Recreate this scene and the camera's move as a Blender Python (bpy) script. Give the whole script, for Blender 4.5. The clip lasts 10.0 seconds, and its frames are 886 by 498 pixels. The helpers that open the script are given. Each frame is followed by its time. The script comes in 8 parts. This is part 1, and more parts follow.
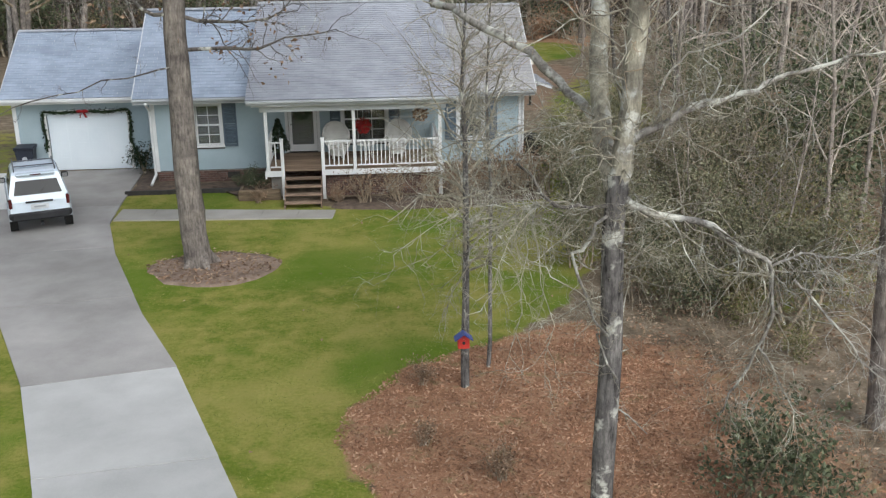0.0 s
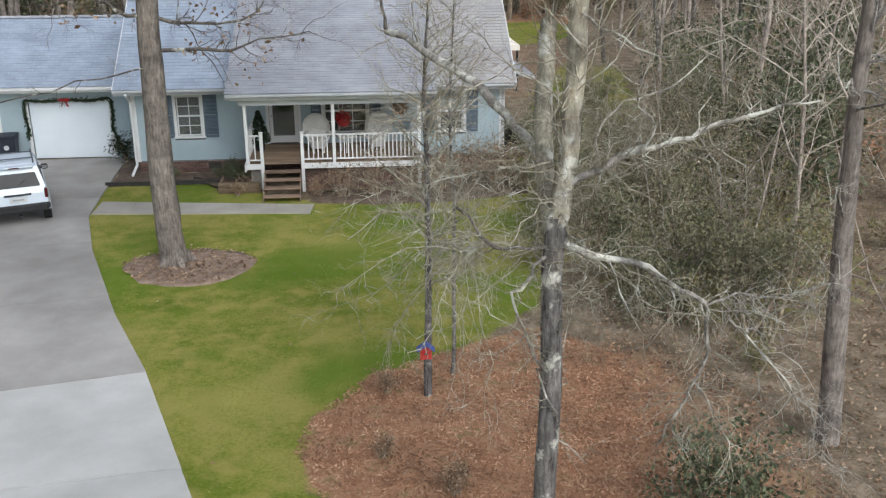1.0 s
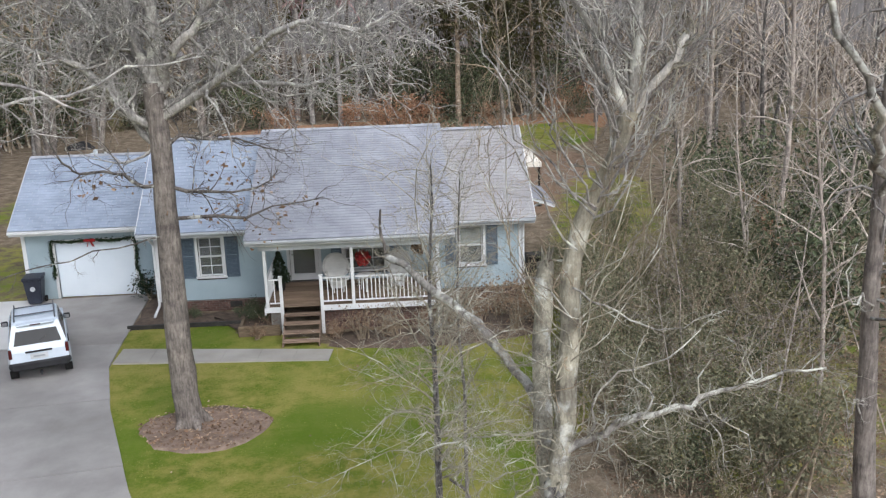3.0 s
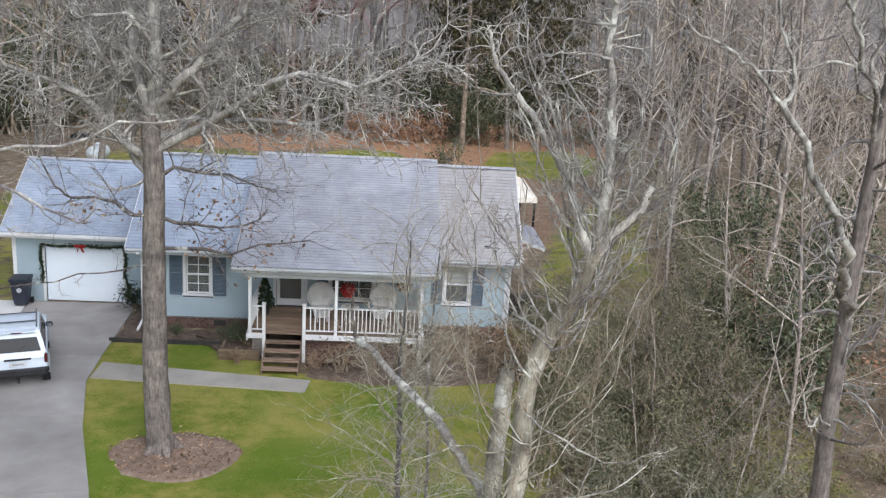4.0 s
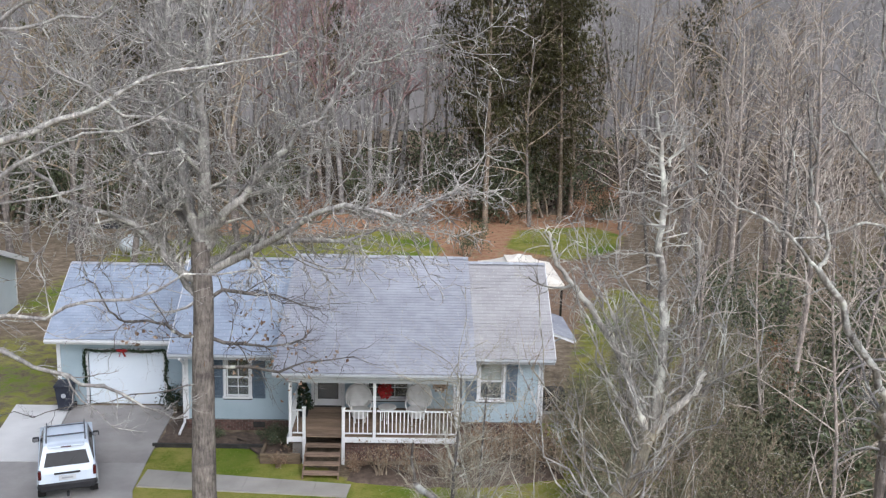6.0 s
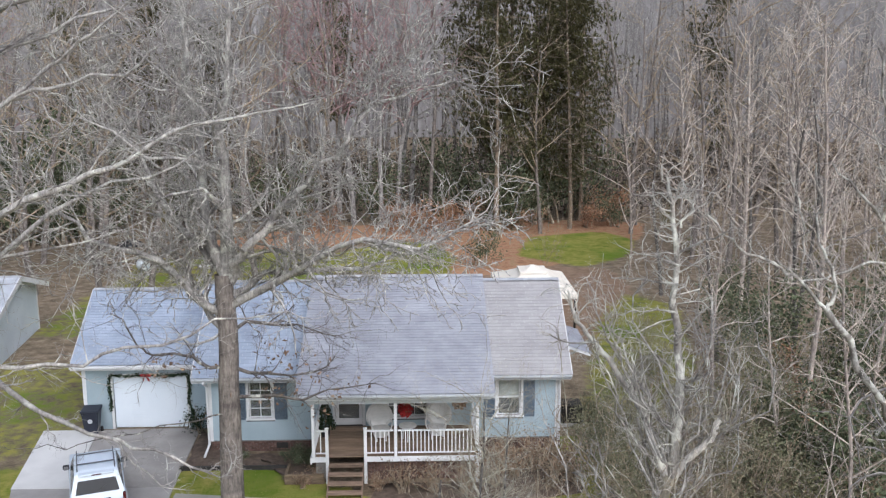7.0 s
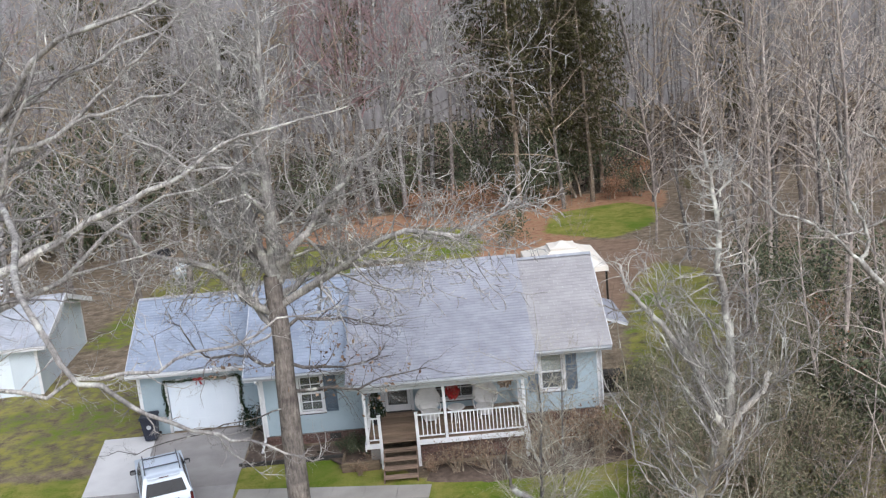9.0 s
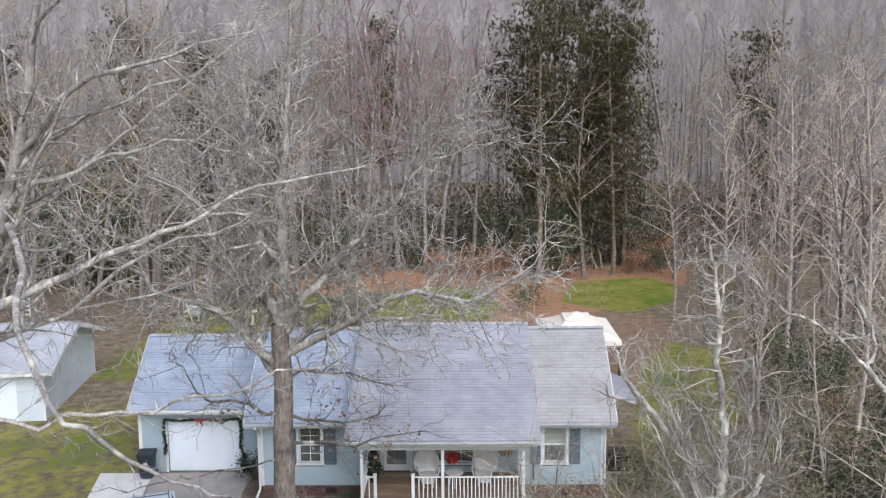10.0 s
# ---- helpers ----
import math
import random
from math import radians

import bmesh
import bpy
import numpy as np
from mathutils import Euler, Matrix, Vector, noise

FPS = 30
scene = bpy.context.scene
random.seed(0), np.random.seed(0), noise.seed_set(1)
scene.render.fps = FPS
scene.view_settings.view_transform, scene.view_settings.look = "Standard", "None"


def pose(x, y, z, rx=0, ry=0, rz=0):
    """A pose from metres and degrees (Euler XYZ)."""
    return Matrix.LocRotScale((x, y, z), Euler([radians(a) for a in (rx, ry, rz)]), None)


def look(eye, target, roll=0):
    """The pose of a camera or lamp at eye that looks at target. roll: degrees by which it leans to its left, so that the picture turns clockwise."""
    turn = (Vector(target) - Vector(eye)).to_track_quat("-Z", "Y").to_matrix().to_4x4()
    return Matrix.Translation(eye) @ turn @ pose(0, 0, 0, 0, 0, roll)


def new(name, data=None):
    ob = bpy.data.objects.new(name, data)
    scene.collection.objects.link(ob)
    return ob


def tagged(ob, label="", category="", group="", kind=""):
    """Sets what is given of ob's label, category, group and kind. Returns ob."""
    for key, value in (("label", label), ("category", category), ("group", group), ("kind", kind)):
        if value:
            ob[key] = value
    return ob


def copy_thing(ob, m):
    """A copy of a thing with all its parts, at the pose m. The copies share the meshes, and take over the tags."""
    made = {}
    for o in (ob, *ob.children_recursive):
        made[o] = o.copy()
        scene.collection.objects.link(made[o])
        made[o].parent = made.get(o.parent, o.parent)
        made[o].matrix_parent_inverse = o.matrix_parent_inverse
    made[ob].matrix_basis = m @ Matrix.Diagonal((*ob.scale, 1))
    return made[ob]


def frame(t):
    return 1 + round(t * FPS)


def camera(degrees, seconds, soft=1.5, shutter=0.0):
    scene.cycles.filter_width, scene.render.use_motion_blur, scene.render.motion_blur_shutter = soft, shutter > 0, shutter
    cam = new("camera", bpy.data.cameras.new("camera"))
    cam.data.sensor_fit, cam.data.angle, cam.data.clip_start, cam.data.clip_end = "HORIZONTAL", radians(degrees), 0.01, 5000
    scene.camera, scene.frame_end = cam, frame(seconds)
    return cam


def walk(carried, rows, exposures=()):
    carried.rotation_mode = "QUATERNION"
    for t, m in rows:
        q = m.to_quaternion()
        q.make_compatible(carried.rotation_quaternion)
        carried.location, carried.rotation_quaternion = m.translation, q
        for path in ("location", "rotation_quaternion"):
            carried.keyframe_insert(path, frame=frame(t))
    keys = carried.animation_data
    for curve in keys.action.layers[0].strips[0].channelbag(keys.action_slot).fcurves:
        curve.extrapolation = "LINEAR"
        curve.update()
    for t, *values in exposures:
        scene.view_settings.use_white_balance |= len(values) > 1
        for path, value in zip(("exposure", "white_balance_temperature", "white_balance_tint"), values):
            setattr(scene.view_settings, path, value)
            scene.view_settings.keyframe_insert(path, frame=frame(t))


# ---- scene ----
cam = camera(50.8, 10.0, 1.25)
PATH = [
    (0, (10.649, -33.346, 7.521), (10.827, -31.454, 6.899), -0.6),
    (0.5, (11.159, -33.531, 7.894), (11.34, -31.669, 7.187), -0.2),
    (1, (11.255, -33.375, 8.295), (11.436, -31.504, 7.612), -0.1),
    (1.5, (11.402, -33.242, 8.642), (11.557, -31.357, 7.993), -0.4),
    (2, (11.586, -33.146, 9.106), (11.729, -31.244, 8.505), -0.6),
    (2.5, (11.679, -32.85, 9.596), (11.813, -30.936, 9.031), -0.5),
    (3, (11.776, -32.634, 10.141), (11.892, -30.708, 9.613), -1.7),
    (3.2, (11.834, -32.641, 10.261), (11.939, -30.707, 9.762), -1.5),
    (4.3, (12.135, -32.539, 11.558), (12.266, -30.613, 11.035), 4.2),
    (4.5, (12.111, -32.555, 11.592), (12.18, -30.612, 11.123), 0.4),
    (5, (12.044, -32.545, 11.851), (12.123, -30.581, 11.483), 4.6),
    (5.5, (11.77, -32.759, 12.251), (11.893, -30.803, 11.852), 4.5),
    (6, (11.549, -32.962, 12.668), (11.626, -31.002, 12.278), 1.6),
    (6.2, (11.538, -32.993, 12.796), (11.59, -31.03, 12.413), 0.7),
    (7.3, (11.34, -33.549, 13.495), (11.397, -31.59, 13.098), -0.2),
    (7.5, (11.354, -33.626, 13.497), (11.408, -31.67, 13.084), 0.1),
    (7.7, (11.365, -33.612, 13.524), (11.474, -31.652, 13.139), 7.1),
    (8, (11.41, -33.765, 13.513), (11.546, -31.809, 13.117), 10.5),
    (8.2, (11.397, -33.879, 13.538), (11.537, -31.928, 13.123), 11.0),
    (8.5, (11.146, -34.003, 13.59), (11.303, -32.073, 13.089), 9.9),
    (8.7, (11.054, -34.045, 13.665), (11.163, -32.125, 13.116), 4.3),
    (8.8, (11.016, -34.067, 13.68), (11.101, -32.144, 13.138), 2.8),
    (9, (10.953, -34.108, 13.619), (10.959, -32.153, 13.199), -5.2),
    (9.2, (10.919, -34.13, 13.597), (10.882, -32.155, 13.287), -4.9),
    (9.5, (10.969, -34.051, 13.626), (10.975, -32.076, 13.309), -3.4),
    (10, (11.195, -34.052, 13.757), (11.161, -32.075, 13.459), -0.5),
]
walk(cam, [(t, look(eye, target, roll)) for t, eye, target, roll in PATH], [(0, 0.245, 6100, 6), (2.5, 0.35, 6020, 9), (5, 0.39, 5880, 11), (10, 0.41, 5920, 12)])

# ---- sky and sun: a bright overcast winter day ----
world = bpy.data.worlds.new("overcast_sky")
scene.world = world
world.use_nodes = True
wn, wl = world.node_tree.nodes, world.node_tree.links
sky = wn.new("ShaderNodeTexSky")
sky.sky_type, sky.sun_disc = "NISHITA", False
sky.sun_elevation, sky.sun_rotation = radians(42), radians(159)
sky.dust_density, sky.air_density, sky.ozone_density = 4.0, 1.0, 1.0
grey = wn.new("ShaderNodeHueSaturation")
grey.inputs["Saturation"].default_value = 0.4
wl.new(sky.outputs[0], grey.inputs["Color"])
wl.new(grey.outputs[0], wn["Background"].inputs["Color"])
wn["Background"].inputs["Strength"].default_value = 0.13
sun = new("sun", bpy.data.lights.new("sun", "SUN"))
sun.data.energy, sun.data.angle, sun.data.color = 1.1, radians(45), (1.0, 0.98, 0.96)
sun.matrix_world = look((0, 0, 60), (-60 * math.cos(radians(42)) * math.sin(radians(21)), 60 * math.cos(radians(42)) * math.cos(radians(21)), 60 - 60 * math.sin(radians(42))))


# ---- materials ----
def node_material(name):
    m = bpy.data.materials.new(name)
    m.use_nodes = True
    return m, m.node_tree.nodes, m.node_tree.links, m.node_tree.nodes["Principled BSDF"]


def ramp(nodes, stops):
    r = nodes.new("ShaderNodeValToRGB")
    e = r.color_ramp.elements
    while len(e) < len(stops):
        e.new(0.5)
    for el, (pos, col) in zip(e, stops):
        el.position, el.color = pos, (*col, 1)
    return r


def noise_node(nodes, links, vec, scale, detail=5.0, rough=0.6):
    n = nodes.new("ShaderNodeTexNoise")
    n.inputs["Scale"].default_value, n.inputs["Detail"].default_value, n.inputs["Roughness"].default_value = scale, detail, rough
    if vec is not None:
        links.new(vec, n.inputs["Vector"])
    return n


def scaled(nodes, links, vec, sc):
    mp = nodes.new("ShaderNodeMapping")
    mp.inputs["Scale"].default_value = sc
    links.new(vec, mp.inputs["Vector"])
    return mp.outputs[0]


def mixed(nodes, links, a, b, fac, mode="MIX"):
    m = nodes.new("ShaderNodeMix")
    m.data_type, m.blend_type = "RGBA", mode
    for sock, v in ((m.inputs[6], a), (m.inputs[7], b), (m.inputs[0], fac)):
        if isinstance(v, (int, float)):
            sock.default_value = v
        elif isinstance(v, tuple):
            sock.default_value = (*v, 1)
        else:
            links.new(v, sock)
    return m.outputs[2]


def surface(name, dark, light, scale=3.0, fine=40.0, roughness=0.8, bump=0.15, stretch=(1, 1, 1), metallic=0.0, vary=0.0, island=0.0, stain=0.25, spec=0.3):
    """Two-scale noise colour between dark and light, with stains and fine bump. vary: per object, island: per loose piece."""
    m, n, l, b = node_material(name)
    geo = n.new("ShaderNodeTexCoord")
    vec = scaled(n, l, geo.outputs["Object"], stretch)
    big = noise_node(n, l, vec, scale, 4)
    small = noise_node(n, l, vec, fine, 6, 0.7)
    add = n.new("ShaderNodeMath")
    add.operation = "MULTIPLY_ADD"
    l.new(small.outputs[0], add.inputs[0])
    add.inputs[1].default_value = 0.55
    l.new(big.outputs[0], add.inputs[2])
    r = ramp(n, [(0.48, dark), (0.98, light)])
    l.new(add.outputs[0], r.inputs[0])
    col = r.outputs[0]
    if stain:
        st = noise_node(n, l, vec, scale * 0.23, 3)
        sr = ramp(n, [(0.42, (1 - stain,) * 3), (0.62, (1, 1, 1))])
        l.new(st.outputs[0], sr.inputs[0])
        col = mixed(n, l, col, sr.outputs[0], 1.0, "MULTIPLY")
    for amount, src in ((vary, "ShaderNodeObjectInfo"), (island, "ShaderNodeNewGeometry")):
        if amount:
            o = n.new(src)
            mr = n.new("ShaderNodeMapRange")
            l.new(o.outputs["Random" if src == "ShaderNodeObjectInfo" else "Random Per Island"], mr.inputs[0])
            mr.inputs[3].default_value, mr.inputs[4].default_value = 1 - amount, 1 + amount
            hs = n.new("ShaderNodeHueSaturation")
            l.new(mr.outputs[0], hs.inputs["Value"])
            l.new(col, hs.inputs["Color"])
            col = hs.outputs[0]
    l.new(col, b.inputs["Base Color"])
    rr = n.new("ShaderNodeMapRange")
    l.new(small.outputs[0], rr.inputs[0])
    rr.inputs[3].default_value, rr.inputs[4].default_value = max(0.02, roughness - 0.12), min(1, roughness + 0.12)
    l.new(rr.outputs[0], b.inputs["Roughness"])
    b.inputs["Metallic"].default_value = metallic
    b.inputs["Specular IOR Level"].default_value = spec
    if bump:
        bp = n.new("ShaderNodeBump")
        bp.inputs["Strength"].default_value, bp.inputs["Distance"].default_value = bump, 0.02
        l.new(add.outputs[0], bp.inputs["Height"])
        l.new(bp.outputs[0], b.inputs["Normal"])
    return m


def leaf_material(name, stops, rough=0.7):
    """Leaves and needles: one of several colours for each loose piece."""
    m, n, l, b = node_material(name)
    g = n.new("ShaderNodeNewGeometry")
    r = ramp(n, stops)
    l.new(g.outputs["Random Per Island"], r.inputs[0])
    tc = n.new("ShaderNodeTexCoord")
    nz = noise_node(n, l, tc.outputs["Object"], 1.2, 3)
    rr = ramp(n, [(0.35, (0.6, 0.6, 0.6)), (0.65, (1.15, 1.15, 1.15))])
    l.new(nz.outputs[0], rr.inputs[0])
    col = mixed(n, l, r.outputs[0], rr.outputs[0], 1.0, "MULTIPLY")
    l.new(col, b.inputs["Base Color"])
    b.inputs["Roughness"].default_value = rough
    b.inputs["Specular IOR Level"].default_value = 0.2
    return m


def bark_material(name, dark, light, lichen=0.0, vary=0.15):
    m, n, l, b = node_material(name)
    tc = n.new("ShaderNodeTexCoord")
    vec = scaled(n, l, tc.outputs["Object"], (9, 9, 1.6))
    a = noise_node(n, l, vec, 2.2, 6, 0.7)
    r = ramp(n, [(0.33, dark), (0.66, light)])
    l.new(a.outputs[0], r.inputs[0])
    col = r.outputs[0]
    if lichen:
        li = noise_node(n, l, tc.outputs["Object"], 3.5, 5, 0.65)
        lr = ramp(n, [(0.60 - 0.2 * lichen, (0, 0, 0)), (0.68 - 0.2 * lichen, (1, 1, 1))])
        l.new(li.outputs[0], lr.inputs[0])
        col = mixed(n, l, col, (0.62, 0.62, 0.56), lr.outputs[0])
    blot = noise_node(n, l, tc.outputs["Object"], 2.6, 5, 0.7)
    br = ramp(n, [(0.36, (0.55, 0.54, 0.55)), (0.62, (1.16, 1.15, 1.12))])
    l.new(blot.outputs[0], br.inputs[0])
    col = mixed(n, l, col, br.outputs[0], 1.0, "MULTIPLY")
    o = n.new("ShaderNodeObjectInfo")
    mr = n.new("ShaderNodeMapRange")
    l.new(o.outputs["Random"], mr.inputs[0])
    mr.inputs[3].default_value, mr.inputs[4].default_value = 1 - vary, 1 + vary
    hs = n.new("ShaderNodeHueSaturation")
    l.new(mr.outputs[0], hs.inputs["Value"])
    l.new(col, hs.inputs["Color"])
    l.new(hs.outputs[0], b.inputs["Base Color"])
    b.inputs["Roughness"].default_value = 0.9
    b.inputs["Specular IOR Level"].default_value = 0.15
    bp = n.new("ShaderNodeBump")
    bp.inputs["Strength"].default_value, bp.inputs["Distance"].default_value = 0.6, 0.03
    l.new(a.outputs[0], bp.inputs["Height"])
    l.new(bp.outputs[0], b.inputs["Normal"])
    return m


def glass_material():
    m, n, l, b = node_material("window_glass")
    b.inputs["Base Color"].default_value = (0.75, 0.8, 0.8, 1)
    b.inputs["Roughness"].default_value = 0.03
    b.inputs["Transmission Weight"].default_value = 0.92
    b.inputs["IOR"].default_value = 1.45
    return m


def ground_material():
    """Lawn, pine straw, bare soil and woodland litter, laid out by the sheet's own attributes."""
    m, n, l, b = node_material("ground")
    tc = n.new("ShaderNodeTexCoord")
    vec = tc.outputs["Object"]
    n1, n2, n3, n4 = (noise_node(n, l, vec, s, d, 0.65) for s, d in ((0.35, 5), (1.7, 6), (14, 6), (60, 4)))

    def blend(dark, mid, light, coarse, fine, amount):
        a = n.new("ShaderNodeMath")
        a.operation = "MULTIPLY_ADD"
        l.new(fine.outputs[0], a.inputs[0])
        a.inputs[1].default_value = amount
        l.new(coarse.outputs[0], a.inputs[2])
        r = ramp(n, [(0.45, dark), (0.72, mid), (0.98, light)])
        l.new(a.outputs[0], r.inputs[0])
        return r.outputs[0]
    grass = blend((0.062, 0.108, 0.010), (0.155, 0.19, 0.026), (0.33, 0.30, 0.085), n1, n3, 0.55)
    worn = ramp(n, [(0.43, (0, 0, 0)), (0.64, (0.9, 0.9, 0.9))])
    l.new(n2.outputs[0], worn.inputs[0])
    grass = mixed(n, l, grass, (0.31, 0.275, 0.08), worn.outputs[0])
    lush_noise = noise_node(n, l, vec, 0.22, 3, 0.5)
    lush = ramp(n, [(0.50, (0, 0, 0)), (0.62, (0.75, 0.75, 0.75))])
    l.new(lush_noise.outputs[0], lush.inputs[0])
    grass = mixed(n, l, grass, (0.105, 0.175, 0.016), lush.outputs[0])
    litter = blend((0.065, 0.05, 0.034), (0.195, 0.152, 0.106), (0.37, 0.30, 0.22), n2, n3, 0.5)
    straw = blend((0.15, 0.08, 0.047), (0.37, 0.205, 0.122), (0.51, 0.335, 0.22), n2, n4, 0.5)
    weedy = ramp(n, [(0.54, (0, 0, 0)), (0.66, (0.7, 0.7, 0.7))])
    l.new(n2.outputs[0], weedy.inputs[0])
    straw = mixed(n, l, straw, (0.17, 0.16, 0.06), weedy.outputs[0])
    bare = blend((0.15, 0.10, 0.07), (0.26, 0.18, 0.125), (0.34, 0.25, 0.18), n2, n3, 0.4)
    col = litter
    for name, c in (("bare", bare), ("straw", straw), ("lawn", grass)):
        at = n.new("ShaderNodeAttribute")
        at.attribute_name = name
        j = n.new("ShaderNodeMath")
        j.operation = "MULTIPLY_ADD"
        l.new(n2.outputs[0], j.inputs[0])
        j.inputs[1].default_value = 0.9
        l.new(at.outputs["Fac"], j.inputs[2])
        r = ramp(n, [(0.82, (0, 0, 0)), (0.99, (1, 1, 1))])
        l.new(j.outputs[0], r.inputs[0])
        col = mixed(n, l, col, c, r.outputs[0])
    l.new(col, b.inputs["Base Color"])
    b.inputs["Roughness"].default_value = 0.95
    b.inputs["Specular IOR Level"].default_value = 0.1
    bp = n.new("ShaderNodeBump")
    bp.inputs["Strength"].default_value, bp.inputs["Distance"].default_value = 0.7, 0.05
    l.new(n3.outputs[0], bp.inputs["Height"])
    l.new(bp.outputs[0], b.inputs["Normal"])
    return m


SIDING = surface("blue_grey_vinyl_siding", (0.315, 0.397, 0.437), (0.40, 0.487, 0.527), 0.8, 30, 0.55, 0.03, stain=0.08)
PALESIDING = surface("pale_blue_vinyl_siding", (0.56, 0.63, 0.68), (0.67, 0.735, 0.775), 0.8, 30, 0.55, 0.03, stain=0.1)
SHINGLE = surface("grey_asphalt_shingle", (0.305, 0.314, 0.353), (0.427, 0.437, 0.481), 1.2, 90, 0.9, 0.3, island=0.05, stain=0.16)
PALESHINGLE = surface("pale_blue_grey_shingle", (0.40, 0.425, 0.47), (0.54, 0.565, 0.61), 1.2, 90, 0.9, 0.3, island=0.06, stain=0.16)
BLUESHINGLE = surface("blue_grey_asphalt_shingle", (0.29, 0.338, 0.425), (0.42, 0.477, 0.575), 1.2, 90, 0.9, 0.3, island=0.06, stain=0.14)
# Warmer grey tone for the right-hand roof section.
WARMSHINGLE = surface("warm_grey_asphalt_shingle", (0.315, 0.305, 0.31), (0.43, 0.418, 0.42), 0.7, 90, 0.9, 0.3, island=0.06, stain=0.12)
RIDGE = surface("ridge_shingle", (0.33, 0.34, 0.37), (0.46, 0.47, 0.50), 2, 90, 0.9, 0.3, island=0.12, stain=0.1)
TRIMGREY = surface("pale_grey_gutter_paint", (0.42, 0.44, 0.46), (0.54, 0.56, 0.58), 2, 25, 0.5, 0.04, stain=0.15)
WHITE = surface("white_trim_paint", (0.66, 0.67, 0.68), (0.80, 0.80, 0.80), 2, 25, 0.5, 0.04, stain=0.12)
DOORWHITE = surface("white_garage_door_paint", (0.74, 0.81, 0.87), (0.81, 0.87, 0.92), 0.8, 20, 0.4, 0.02, stain=0.05)
BRICK = surface("red_brown_brick", (0.09, 0.058, 0.048), (0.185, 0.112, 0.092), 6, 60, 0.9, 0.3, island=0.25, stain=0.2)
MORTAR = surface("grey_mortar", (0.22, 0.20, 0.18), (0.33, 0.31, 0.28), 8, 80, 0.95, 0.3)
SHUTTER = surface("slate_blue_shutter_paint", (0.095, 0.13, 0.17), (0.135, 0.175, 0.22), 3, 30, 0.5, 0.05, stain=0.1)
DECKWOOD = surface("weathered_deck_wood", (0.17, 0.115, 0.075), (0.33, 0.24, 0.17), 2.5, 60, 0.85, 0.25, (1, 6, 6), vary=0.2)
STEPWOOD = surface("brown_stair_wood", (0.16, 0.108, 0.075), (0.31, 0.22, 0.16), 2.5, 60, 0.8, 0.25, (1, 6, 6), vary=0.25)
# Dimness of the closed rooms is put into this dark wall colour.
DARKROOM = surface("interior_wall_painted_dim", (0.05, 0.046, 0.042), (0.10, 0.092, 0.085), 2, 20, 0.9, 0.0)
GLASS = glass_material()
OLDCONC = surface("aged_grey_concrete", (0.285, 0.268, 0.255), (0.45, 0.428, 0.41), 0.7, 55, 0.9, 0.12, stain=0.22, vary=0.05)
NEWCONC = surface("pale_concrete", (0.46, 0.455, 0.44), (0.62, 0.61, 0.595), 0.8, 55, 0.88, 0.1, stain=0.16, vary=0.05)
PADCONC = surface("white_new_concrete", (0.62, 0.61, 0.59), (0.76, 0.75, 0.73), 0.8, 55, 0.85, 0.08, stain=0.1)
WALKCONC = surface("front_walk_concrete", (0.32, 0.298, 0.265), (0.45, 0.422, 0.38), 0.8, 55, 0.9, 0.1, stain=0.16)
STAINCONC = surface("brown_stained_concrete", (0.265, 0.246, 0.228), (0.415, 0.39, 0.368), 0.7, 55, 0.9, 0.12, stain=0.22)
GROUND = ground_material()
MULCH = surface("brown_wood_mulch", (0.065, 0.048, 0.038), (0.19, 0.14, 0.105), 5, 45, 0.95, 0.9, stain=0.2)
DRYMULCH = surface("grey_brown_mulch", (0.17, 0.115, 0.085), (0.37, 0.28, 0.22), 5, 45, 0.95, 0.9, stain=0.2)
EDGING = surface("black_plastic_edging", (0.02, 0.02, 0.02), (0.06, 0.055, 0.05), 4, 40, 0.6, 0.1)
DOORWOOD = surface("dark_brown_door_paint", (0.045, 0.034, 0.03), (0.08, 0.06, 0.052), 3, 40, 0.5, 0.05)
TIMBER = surface("landscape_timber", (0.12, 0.085, 0.055), (0.25, 0.19, 0.13), 3, 50, 0.9, 0.3, (1, 5, 5))
BARK = bark_material("grey_brown_bark", (0.125, 0.107, 0.096), (0.34, 0.302, 0.272), 0.0)
BARKGREY = bark_material("pale_grey_bark", (0.18, 0.168, 0.16), (0.41, 0.388, 0.37), 0.1)
BARKLICHEN = bark_material("lichen_spotted_bark", (0.15, 0.138, 0.122), (0.45, 0.425, 0.385), 0.58)
BARKDARK = bark_material("dark_furrowed_bark", (0.055, 0.05, 0.046), (0.23, 0.21, 0.19), 0.12)
BARKPINK = bark_material("reddish_budding_twigs", (0.25, 0.165, 0.16), (0.47, 0.335, 0.325), 0.0)
BARKTAN = bark_material("tan_twig_bark", (0.225, 0.18, 0.128), (0.48, 0.39, 0.285), 0.12)
BARKPALE = bark_material("pale_olive_twig_bark", (0.23, 0.212, 0.165), (0.53, 0.495, 0.395), 0.3)
BARKTAN2 = bark_material("warm_grey_bough_bark", (0.215, 0.182, 0.158), (0.53, 0.46, 0.405), 0.12)
BARKMOSS = bark_material("grey_bough_bark_with_lichen", (0.21, 0.198, 0.185), (0.56, 0.535, 0.50), 0.3)
BARKMOTTLE = bark_material("dark_mottled_bark", (0.05, 0.047, 0.046), (0.30, 0.283, 0.272), 0.26)
BARKBOUGH = bark_material("dark_bough_bark", (0.075, 0.067, 0.062), (0.27, 0.245, 0.222), 0.14)
BARKWHITE = bark_material("white_lichen_twig_bark", (0.32, 0.305, 0.275), (0.70, 0.675, 0.62), 0.5)
